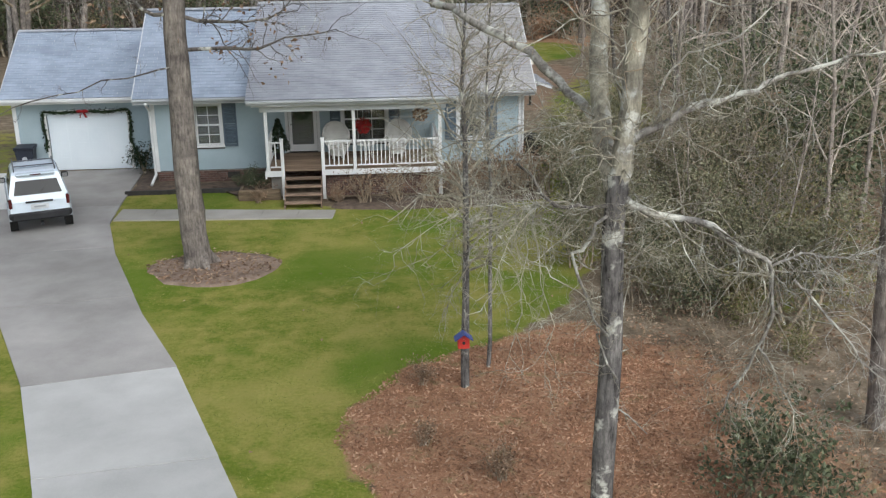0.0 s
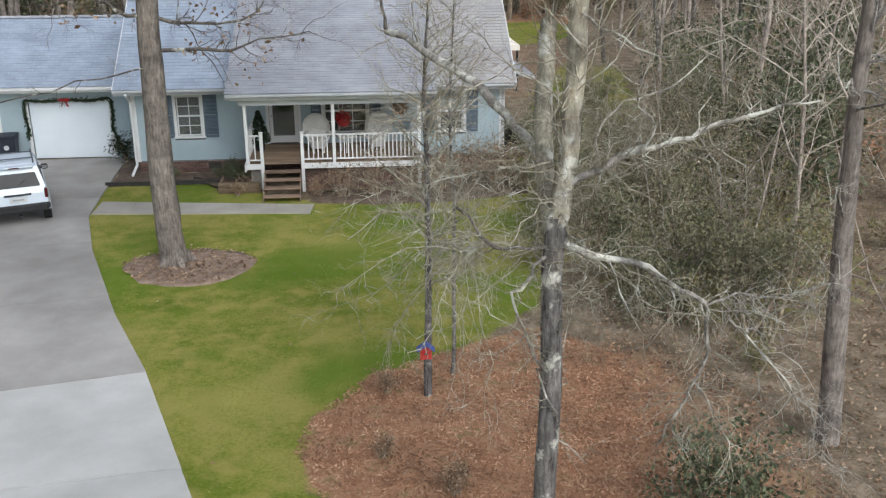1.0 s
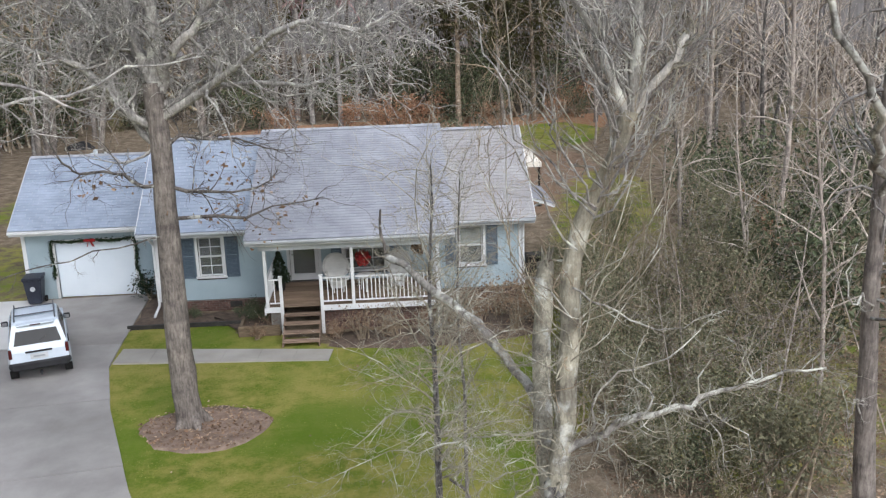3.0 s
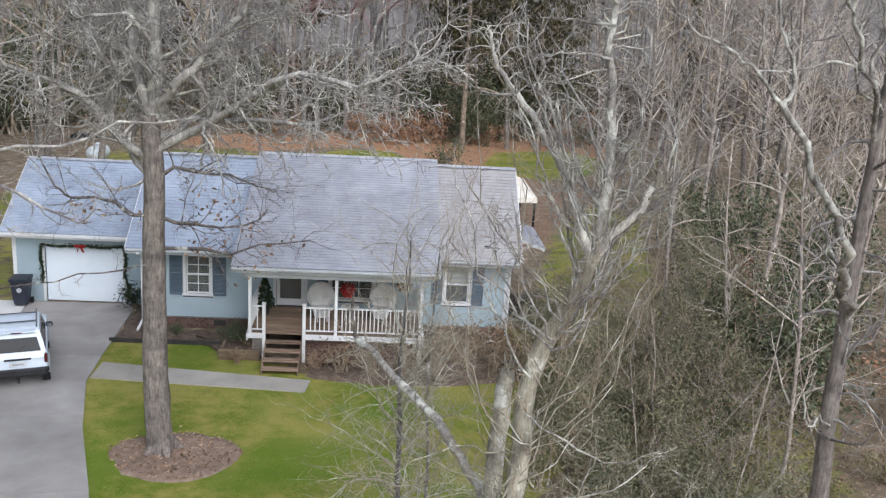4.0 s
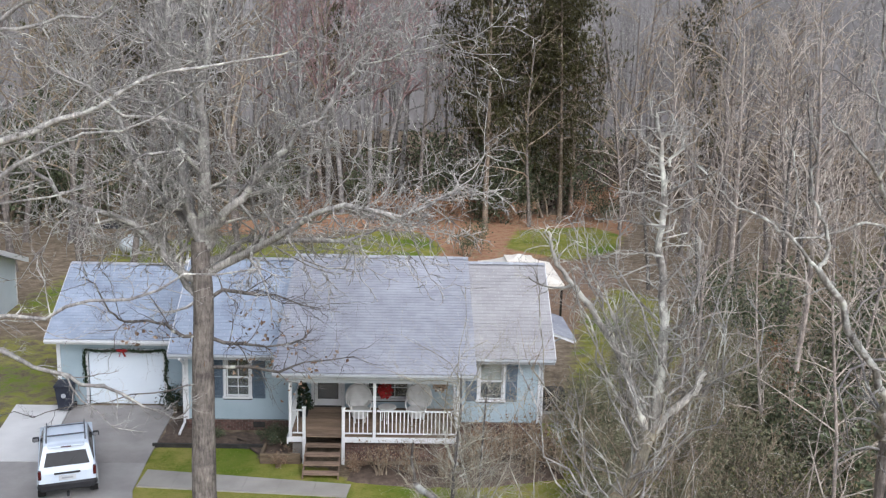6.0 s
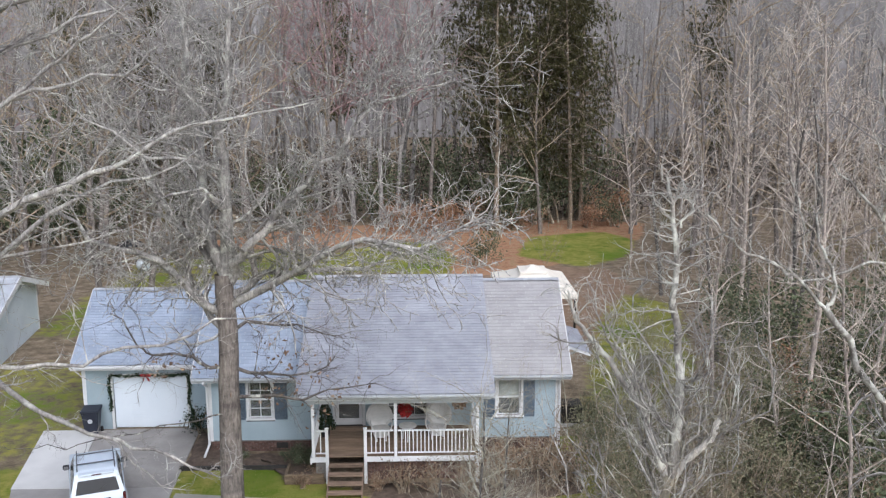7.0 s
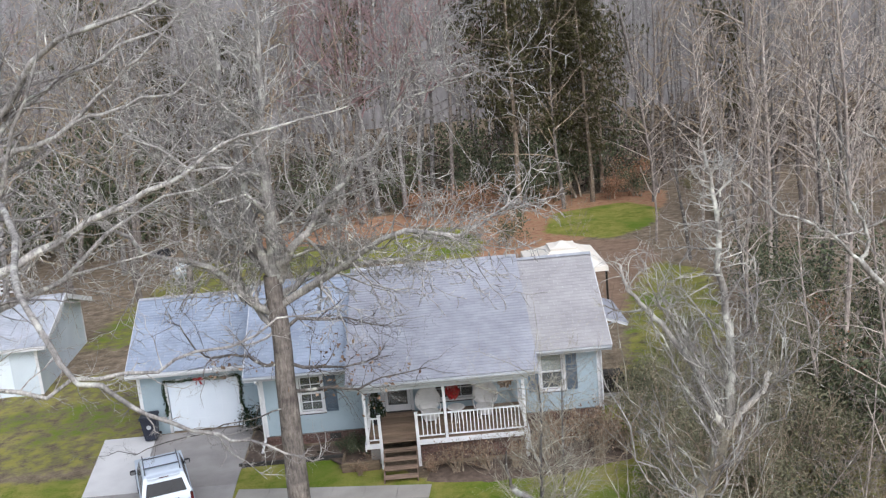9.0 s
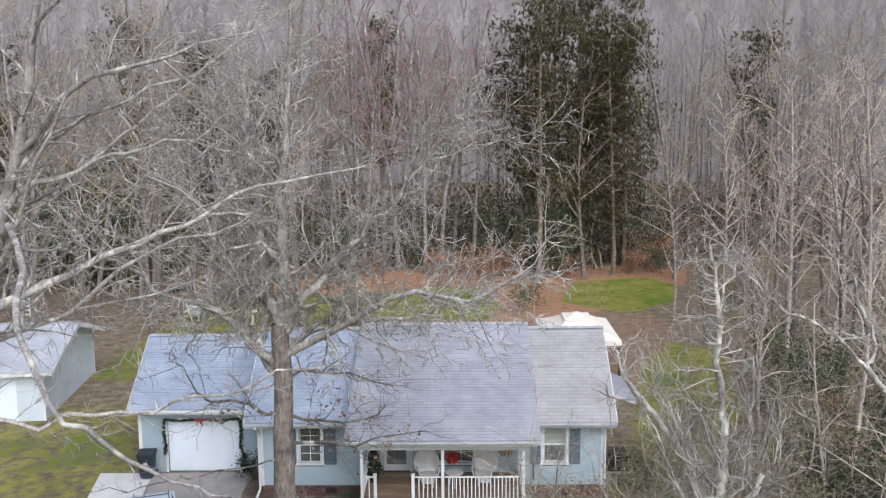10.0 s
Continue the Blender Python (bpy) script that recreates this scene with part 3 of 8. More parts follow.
def lap_siding(x0, x1, z0, z1, y, holes, course=0.115):
    """Clapboards proud of the wall's face, each course tilted out at its foot; cut at the openings."""
    bm = bmesh.new()
    z = z0
    while z < z1 - 0.02:
        top = min(z + course, z1)
        cuts = [(x0, x1)]
        for h in holes:
            if h[2] < top - 0.01 and h[3] > z + 0.01:
                cuts = [q for a, b in cuts for q in ((a, min(b, h[0])), (max(a, h[1]), b)) if q[1] - q[0] > 0.01]
        for a, b in cuts:
            v = [bm.verts.new(p) for p in ((a, y - 0.016, z), (b, y - 0.016, z), (b, y - 0.003, top), (a, y - 0.003, top), (a, y, z), (b, y, z))]
            bm.faces.new(v[:4])
            bm.faces.new((v[4], v[5], v[1], v[0]))
        z += course
    return bm


def shingle_slope(ea, eb, ra, rb, rng, course=0.15, tab=0.32, material=None):
    """Overlapping shingle tabs from the eave (ea to eb) up to the ridge (ra to rb)."""
    ea, eb, ra, rb = map(Vector, (ea, eb, ra, rb))
    up = ((ra - ea) + (rb - eb)) / 2
    nrm = (eb - ea).cross(up).normalized()
    if nrm.z < 0:
        nrm = -nrm
    rows = max(1, int(up.length / course))
    verts, faces = [], []
    for r in range(rows):
        f, g = r / rows, min(1.0, (r + 1.12) / rows)
        a0, b0, a1, b1 = ea.lerp(ra, f), eb.lerp(rb, f), ea.lerp(ra, g), eb.lerp(rb, g)
        n = max(1, round((b0 - a0).length / tab))
        off = (0.5 if r % 2 else 0.0) / n
        cut = sorted({0.0, 1.0, *[min(1, max(0, (i / n) + off + rng.uniform(-0.1, 0.1) / n)) for i in range(n + 1)]})
        for s, t in zip(cut, cut[1:]):
            if t - s < 0.05 / n:
                continue
            lift = 0.011 + rng.uniform(0, 0.004)
            k = len(verts)
            e = 0.0015 / max(0.01, (t - s) * (b0 - a0).length)
            s2, t2 = s + (t - s) * e, t - (t - s) * e
            for q in (a0.lerp(b0, s2) + nrm * lift, a0.lerp(b0, t2) + nrm * lift, a1.lerp(b1, t2) + nrm * 0.002, a1.lerp(b1, s2) + nrm * 0.002, a0.lerp(b0, s2), a0.lerp(b0, t2)):
                verts.append(q[:])
            faces += [(k, k + 1, k + 2, k + 3), (k + 4, k + 5, k + 1, k)]
    me = bpy.data.meshes.new("shingles")
    me.from_pydata(verts, [], faces)
    me.update()
    return clad(me, material or SHINGLE)


def ridge_caps(a, b, rng, lap=0.19):
    a, b = Vector(a), Vector(b)
    n = int((b - a).length / lap)
    bm = bmesh.new()
    for i in range(n):
        p, q = a.lerp(b, i / n), a.lerp(b, (i + 1.15) / n)
        z = 0.018 + 0.004 * (i % 2) + rng.uniform(0, 0.003)
        v = [bm.verts.new(c) for c in ((p.x, p.y - 0.15, p.z - 0.045 + z), (q.x, q.y - 0.15, q.z - 0.045 + z), (p.x, p.y, p.z + z + 0.02), (q.x, q.y, q.z + z + 0.02), (p.x, p.y + 0.15, p.z - 0.045 + z), (q.x, q.y + 0.15, q.z - 0.045 + z))]
        bm.faces.new((v[0], v[1], v[3], v[2]))
        bm.faces.new((v[2], v[3], v[5], v[4]))
    return bm


def brick_course_wall(x0, x1, y, z0, z1, rng, axis="x"):
    """Bricks in running bond proud of a mortar bed."""
    bm = bmesh.new()
    z, row = z0, 0
    while z + 0.065 <= z1 + 0.01:
        x = x0 - (0.105 if row % 2 else 0)
        while x < x1:
            a, b = max(x, x0), min(x + 0.2, x1)
            if b - a > 0.03:
                o = rng.uniform(0, 0.005)
                if axis == "x":
                    box(bm, a, b, y - 0.012 - o, y + 0.01, z, z + 0.062)
                else:
                    box(bm, y - 0.01, y + 0.012 + o, a, b, z, z + 0.062)
            x += 0.212
        z += 0.075
        row += 1
    return bm


def make_window(house, x0, x1, z0, z1, y, shutters=(), blind=0.0, grid=(2, 2), label="white double-hung window with dark panes"):
    """A double-hung window set in its opening."""
    w = part("window", boxes((x0 - 0.09, x1 + 0.09, y - 0.035, y + 0.02, z1, z1 + 0.10), (x0 - 0.09, x0, y - 0.035, y + 0.02, z0, z1), (x1, x1 + 0.09, y - 0.035, y + 0.02, z0, z1), bevel=0.004), WHITE, house, label)
    part("sill", boxes((x0 - 0.12, x1 + 0.12, y - 0.07, y + 0.10, z0 - 0.07, z0), bevel=0.006), WHITE, w)
    zm = (z0 + z1) / 2
    for k, (a, b, dy) in enumerate(((z0, zm + 0.02, 0.05), (zm - 0.02, z1, 0.09))):
        s = 0.045
        part("sash", boxes((x0, x1, y + dy, y + dy + 0.035, a, a + s), (x0, x1, y + dy, y + dy + 0.035, b - s, b), (x0, x0 + s, y + dy, y + dy + 0.035, a + s, b - s), (x1 - s, x1, y + dy, y + dy + 0.035, a + s, b - s)), WHITE, w)
        cols, rows = grid
        bars = [(x0 + (x1 - x0) * i / cols - 0.011, x0 + (x1 - x0) * i / cols + 0.011, y + dy + 0.004, y + dy + 0.024, a + s, b - s) for i in range(1, cols)]
        bars += [(x0 + s, x1 - s, y + dy + 0.004, y + dy + 0.024, a + (b - a) * i / rows - 0.011, a + (b - a) * i / rows + 0.011) for i in range(1, rows)]
        if bars:
            part("glazing_bar", boxes(*bars), WHITE, w)
        p = part("pane", boxes((x0 + s, x1 - s, y + dy + 0.026, y + dy + 0.032, a + s, b - s)), GLASS, w)
        p.visible_shadow = False
    if blind:
        part("blind", boxes((x0 + 0.02, x1 - 0.02, y + 0.16, y + 0.17, z1 - (z1 - z0) * blind, z1)), BLIND, w, "lowered cream blind")
    for sx0, sx1 in shutters:
        bm = boxes((sx0, sx0 + 0.05, y - 0.05, y - 0.018, z0 - 0.05, z1 + 0.06), (sx1 - 0.05, sx1, y - 0.05, y - 0.018, z0 - 0.05, z1 + 0.06), (sx0 + 0.05, sx1 - 0.05, y - 0.05, y - 0.018, z0 - 0.05, z0 + 0.03), (sx0 + 0.05, sx1 - 0.05, y - 0.05, y - 0.018, z1 - 0.02, z1 + 0.06), (sx0 + 0.05, sx1 - 0.05, y - 0.05, y - 0.018, zm - 0.04, zm + 0.04))
        z = z0 + 0.05
        while z < z1 - 0.04:
            if abs(z - zm) > 0.06:
                box(bm, sx0 + 0.05, sx1 - 0.05, y - 0.045, y - 0.02, z, z + 0.03, turn=Matrix.Rotation(radians(25), 4, "X"))
            z += 0.045
        part("shutter", bm, SHUTTER, house, "slate-blue louvred shutter")


def gable_panel(x0, x1, ys, ye, zb, ridge_y, ridge_z, eave_z_f, eave_z_b):
    """An end wall with its gable, from y ys to ye."""
    bm = bmesh.new()
    prof = [(ys, zb), (ye, zb), (ye, eave_z_b), (ridge_y, ridge_z), (ys, eave_z_f)]
    a = [bm.verts.new((x0, y, z)) for y, z in prof]
    b = [bm.verts.new((x1, y, z)) for y, z in prof]
    bm.faces.new(a)
    bm.faces.new(b[::-1])
    for i in range(5):
        j = (i + 1) % 5
        bm.faces.new((a[i], b[i], b[j], a[j]))
    bmesh.ops.recalc_face_normals(bm, faces=bm.faces)
    return bm


WALL_Y = -2.23
RNG = random.Random(7)


def make_house():
    house = thing("house", (0, 0, 0), "single-storey house with blue-grey siding and pale grey shingle roof", "house")
    w1, door, pw, w2 = (5.44, 6.23, 1.24, 2.56), (8.45, 9.40, 0.92, 2.78), (10.28, 11.70, 1.24, 2.70), (14.16, 14.96, 1.24, 2.54)
    holes = [w1, door, pw, w2]
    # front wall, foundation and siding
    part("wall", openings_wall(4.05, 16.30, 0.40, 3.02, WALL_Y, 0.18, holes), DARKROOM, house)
    part("siding", lap_siding(4.10, 7.93, 0.42, 2.95, WALL_Y, [(5.34, 6.33, 1.16, 2.68)]), SIDING, house, kind="stuff")
    part("siding", lap_siding(7.93, 13.35, 0.42, 2.95, WALL_Y, [(door[0] - 0.1, door[1] + 0.1, 0, 2.88), (pw[0] - 0.1, pw[1] + 0.1, 1.16, 2.82)]), SIDING, house, kind="stuff")
    part("siding", lap_siding(13.35, 16.25, 0.42, 2.95, WALL_Y, [(14.06, 15.06, 1.16, 2.66)]), SIDING, house, kind="stuff")
    part("foundation", boxes((4.07, 16.28, WALL_Y + 0.03, WALL_Y + 0.16, -0.3, 0.40)), MORTAR, house)
    part("brickwork", brick_course_wall(4.07, 16.28, WALL_Y + 0.02, 0.0, 0.39, RNG), BRICK, house, kind="stuff")
    part("vent", boxes((6.35, 6.75, WALL_Y - 0.02, WALL_Y + 0.02, 0.12, 0.32)), EDGING, house, "dark crawl-space vent")
    for x in (4.05, 16.22):
        part("corner_board", boxes((x - 0.03, x + 0.11, WALL_Y - 0.035, WALL_Y - 0.005, 0.40, 2.9), bevel=0.004), WHITE, house)
    # end walls and back wall
    part("gable_wall", gable_panel(16.12, 16.30, WALL_Y + 0.182, 4.2, -0.2, 0.92, 5.30, 2.98, 2.98), SIDING, house)
    part("gable_wall", gable_panel(4.05, 4.23, WALL_Y + 0.182, 4.2, -0.2, 0.92, 5.30, 2.98, 2.98), SIDING, house)
    part("back_wall", boxes((4.24, 16.11, 4.02, 4.2, -0.2, 2.95)), SIDING, house)
    # Floor and partition added behind the panes, dark colour standing for unlit rooms.
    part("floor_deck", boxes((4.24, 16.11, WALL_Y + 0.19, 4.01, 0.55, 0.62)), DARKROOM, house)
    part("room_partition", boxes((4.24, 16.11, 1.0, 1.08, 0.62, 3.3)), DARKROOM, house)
    make_window(house, *w1, WALL_Y, [(4.90, 5.33), (6.34, 6.78)])
    make_window(house, *w2, WALL_Y, [(13.68, 14.05), (15.08, 15.46)], blind=0.48, grid=(1, 1), label="white double-hung window with half-lowered blind")
    make_window(house, *pw, WALL_Y, [(9.84, 10.17), (11.81, 12.16)], grid=(3, 2), label="wide white porch window with dark panes")
    # front door behind a glazed storm door
    d = part("front_door", boxes((door[0], door[1], WALL_Y + 0.12, WALL_Y + 0.17, door[2], door[3])), DOORWOOD, house, "dark panelled front door behind a storm door")
    part("door_frame", boxes((door[0] - 0.10, door[0], WALL_Y - 0.03, WALL_Y + 0.1, door[2], door[3] + 0.1), (door[1], door[1] + 0.10, WALL_Y - 0.03, WALL_Y + 0.1, door[2], door[3] + 0.1), (door[0], door[1], WALL_Y - 0.03, WALL_Y + 0.1, door[3], door[3] + 0.1), bevel=0.004), WHITE, d)
    part("storm_door", boxes((door[0] + 0.01, door[0] + 0.12, WALL_Y + 0.03, WALL_Y + 0.065, door[2] + 0.02, door[3] - 0.01), (door[1] - 0.12, door[1] - 0.01, WALL_Y + 0.03, WALL_Y + 0.065, door[2] + 0.02, door[3] - 0.01), (door[0] + 0.12, door[1] - 0.12, WALL_Y + 0.03, WALL_Y + 0.065, door[3] - 0.13, door[3] - 0.01), (door[0] + 0.12, door[1] - 0.12, WALL_Y + 0.03, WALL_Y + 0.065, door[2] + 0.02, door[2] + 0.25)), WHITE, d)
    part("pane", boxes((door[0] + 0.12, door[1] - 0.12, WALL_Y + 0.045, WALL_Y + 0.05, door[2] + 0.25, door[3] - 0.13)), GLASS, d).visible_shadow = False
    for zc, hgt in ((1.35, 0.5), (2.15, 0.8)):
        part("door_panel", boxes((door[0] + 0.16, door[1] - 0.16, WALL_Y + 0.105, WALL_Y + 0.119, zc - hgt / 2, zc + hgt / 2), bevel=0.006), DOORWOOD, d)
    part("door_handle", ball(bmesh.new(), (door[0] + 0.09, WALL_Y + 0.0, 1.85), 0.03), CHROME, d, "small metal handle")

    # main roof
    rid, ez, ey, byy = 5.42, 2.90, -2.72, 4.62
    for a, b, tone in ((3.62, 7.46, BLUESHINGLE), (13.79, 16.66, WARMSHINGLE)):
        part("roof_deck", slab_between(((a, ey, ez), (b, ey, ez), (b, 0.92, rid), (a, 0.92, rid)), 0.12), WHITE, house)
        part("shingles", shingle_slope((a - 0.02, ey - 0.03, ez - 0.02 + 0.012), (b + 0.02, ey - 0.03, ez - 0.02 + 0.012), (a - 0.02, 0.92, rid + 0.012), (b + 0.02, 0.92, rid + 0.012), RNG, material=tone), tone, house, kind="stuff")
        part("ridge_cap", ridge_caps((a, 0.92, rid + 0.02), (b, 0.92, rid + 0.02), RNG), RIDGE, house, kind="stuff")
    part("roof_deck", slab_between(((3.62, byy, ez), (16.66, byy, ez), (16.66, 0.925, rid), (3.62, 0.925, rid)), 0.12), WHITE, house)
    part("shingles", shingle_slope((3.6, byy + 0.03, ez), (16.68, byy + 0.03, ez), (3.6, 0.93, rid + 0.012), (16.68, 0.93, rid + 0.012), RNG, 0.3, 0.64), SHINGLE, house, kind="stuff")
    for x in (3.57, 16.665):
        part("rake_board", slab_between(((x, ey, ez + 0.0), (x + 0.045, ey, ez + 0.0), (x + 0.045, 0.92, rid), (x, 0.92, rid)), 0.20), WHITE, house)
        part("rake_board", slab_between(((x, byy, ez), (x + 0.045, byy, ez), (x + 0.045, 0.92, rid), (x, 0.92, rid)), 0.20), WHITE, house)
    for a, b in ((3.6, 7.42), (13.83, 16.66)):
        part("fascia", boxes((a, b, ey - 0.03, ey - 0.005, ez - 0.17, ez - 0.02)), TRIMGREY, house)
        part("gutter", boxes((a, b, ey - 0.12, ey - 0.034, ez - 0.10, ez - 0.03), bevel=0.015), TRIMGREY, house)
        part("soffit", boxes((a, b, ey, WALL_Y - 0.02, ez - 0.20, ez - 0.185)), WHITE, house)

    # centre roof that runs on over the porch
    ca, cb, cr, ce, cy = 7.46, 13.79, 5.59, 3.15, -5.20
    part("porch_roof_deck", slab_between(((ca, cy, ce), (cb, cy, ce), (cb, 0.92, cr), (ca, 0.92, cr)), 0.11), TRIMGREY, house)
    part("shingles", shingle_slope((ca - 0.03, cy - 0.03, ce), (cb + 0.03, cy - 0.03, ce), (ca - 0.03, 0.92, cr + 0.012), (cb + 0.03, 0.92, cr + 0.012), RNG), SHINGLE, house, kind="stuff")
    part("porch_roof_deck", slab_between(((ca, 4.2, 3.35), (cb, 4.2, 3.35), (cb, 0.925, cr), (ca, 0.925, cr)), 0.13), SHINGLE, house)
    part("ridge_cap", ridge_caps((ca, 0.92, cr + 0.02), (cb, 0.92, cr + 0.02), RNG), RIDGE, house, kind="stuff")
    for x in (ca + 0.03, cb - 0.1):
        bm = bmesh.new()
        prof = [(cy + 0.05, ce - 0.12), (0.9, cr - 0.14), (0.9, rid - 0.1), (ey, ez - 0.1), (cy + 0.05, ce - 0.17)]
        lo = [bm.verts.new((x, y, z)) for y, z in prof]
        hi = [bm.verts.new((x + 0.07, y, z)) for y, z in prof]
        bm.faces.new(lo)
        bm.faces.new(hi[::-1])
        for i in range(5):
            j = (i + 1) % 5
            bm.faces.new((lo[i], hi[i], hi[j], lo[j]))
        bmesh.ops.recalc_face_normals(bm, faces=bm.faces)
        part("cheek_wall", bm, SIDING, house)
    part("fascia", boxes((ca - 0.02, cb + 0.02, cy - 0.035, cy - 0.008, ce - 0.17, ce - 0.02)), TRIMGREY, house)
    part("gutter", boxes((ca, cb, cy - 0.13, cy - 0.039, ce - 0.10, ce - 0.02), bevel=0.015), TRIMGREY, house)
    part("porch_ceiling", boxes((ca + 0.12, cb - 0.12, cy + 0.05, WALL_Y - 0.03, 2.93, 2.96)), WHITE, house)
    part("porch_beam", boxes((7.8, 13.45, -4.96, -4.82, 2.74, 2.925)), TRIMGREY, house)

    # downspout at the inner corner
    bm = bmesh.new()
    for p, q in (((4.02, -2.85, 2.75), (4.02, -2.32, 2.45)), ((4.02, -2.32, 2.47), (4.02, -2.32, 0.30)), ((4.02, -2.32, 0.32), (3.98, -2.95, 0.12))):
        cyl(bm, p, q, 0.045, sides=8)
    part("downspout", bm, WHITE, house, "white downspout with splayed foot")
    bm = bmesh.new()
    cyl(bm, (16.33, -2.3, 2.7), (16.33, -2.3, 0.15), 0.045, sides=8)
    part("downspout", bm, WHITE, house)

    # garage wing
    gdoor = (0.02, 2.74, 0.03, 2.06)
    part("garage_wall", openings_wall(-1.05, 4.045, -0.2, 2.62, 0.0, 0.18, [(gdoor[0], gdoor[1], -0.2, gdoor[3])]), SIDING, house)
    part("siding", lap_siding(-1.0, 4.04, 0.12, 2.60, 0.0, [(gdoor[0] - 0.1, gdoor[1] + 0.1, 0, gdoor[3] + 0.1)]), SIDING, house, kind="stuff")
    part("corner_board", boxes((-1.09, -0.96, -0.035, -0.005, 0.05, 2.6), bevel=0.004), WHITE, house)
    part("gable_wall", gable_panel(-1.05, -0.87, 0.182, 6.8, -0.2, 3.4, 4.48, 2.62, 2.62), SIDING, house)
    part("back_wall", boxes((-0.86, 4.04, 6.62, 6.8, -0.2, 2.6)), SIDING, house)
    gd = part("garage_door", boxes((gdoor[0], gdoor[1], 0.10, 0.13, gdoor[2], gdoor[3])), DOORWHITE, house, "closed white sectional garage door")
    for k in range(4):
        z0 = gdoor[2] + (gdoor[3] - gdoor[2]) * k / 4
        z1 = gdoor[2] + (gdoor[3] - gdoor[2]) * (k + 1) / 4
        for c in range(4):
            a = gdoor[0] + (gdoor[1] - gdoor[0]) * c / 4
            b = gdoor[0] + (gdoor[1] - gdoor[0]) * (c + 1) / 4
            part("panel", boxes((a + 0.05, b - 0.05, 0.094, 0.0995, z0 + 0.05, z1 - 0.05), bevel=0.004), DOORWHITE, gd)
    part("door_trim", boxes((gdoor[0] - 0.1, gdoor[0], -0.03, 0.12, 0.02, gdoor[3] + 0.1), (gdoor[1], gdoor[1] + 0.1, -0.03, 0.12, 0.02, gdoor[3] + 0.1), (gdoor[0], gdoor[1], -0.03, 0.12, gdoor[3], gdoor[3] + 0.1), bevel=0.004), WHITE, gd)
    gy, gz, gr = -0.42, 2.64, 4.58
    part("roof_deck", slab_between(((-1.32, gy, gz), (4.04, gy, gz), (4.04, 3.4, gr), (-1.6, 3.4, gr)), 0.12), WHITE, house)
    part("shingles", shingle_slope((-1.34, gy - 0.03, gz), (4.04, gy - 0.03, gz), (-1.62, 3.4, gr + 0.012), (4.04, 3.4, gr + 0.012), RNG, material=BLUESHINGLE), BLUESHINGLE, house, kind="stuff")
    part("roof_deck", slab_between(((-1.32, 7.2, gz), (4.04, 7.2, gz), (4.04, 3.405, gr), (-1.6, 3.405, gr)), 0.12), SHINGLE, house)
    part("ridge_cap", ridge_caps((-1.6, 3.4, gr + 0.02), (4.04, 3.4, gr + 0.02), RNG), RIDGE, house, kind="stuff")
    part("rake_board", slab_between(((-1.37, gy, gz), (-1.325, gy, gz), (-1.605, 3.4, gr), (-1.65, 3.4, gr)), 0.20), WHITE, house)
    part("fascia", boxes((-1.34, 3.55, gy - 0.03, gy - 0.005, gz - 0.20, gz - 0.02)), WHITE, house)
    part("gutter", boxes((-1.34, 3.55, gy - 0.14, gy - 0.034, gz - 0.12, gz - 0.02), bevel=0.015), WHITE, house)
    part("soffit", boxes((-1.3, 4.0, gy, -0.02, gz - 0.2, gz - 0.185)), WHITE, house)

    # lean-to over the side door
    part("side_roof", slab_between(((16.32, 1.0, 3.05), (18.05, 1.0, 2.42), (18.05, 4.4, 2.42), (16.32, 4.4, 3.05)), 0.10), WHITE, house)
    part("shingles", shingle_slope((18.08, 0.97, 2.425), (18.08, 4.43, 2.425), (16.32, 0.97, 3.06), (16.32, 4.43, 3.06), RNG), SHINGLE, house, kind="stuff")
    for y in (1.3, 4.1):
        bm = bmesh.new()
        cyl(bm, (16.34, y, 2.0), (17.7, y, 2.50), 0.035, sides=6)
        part("bracket", bm, WHITE, house)


make_house()


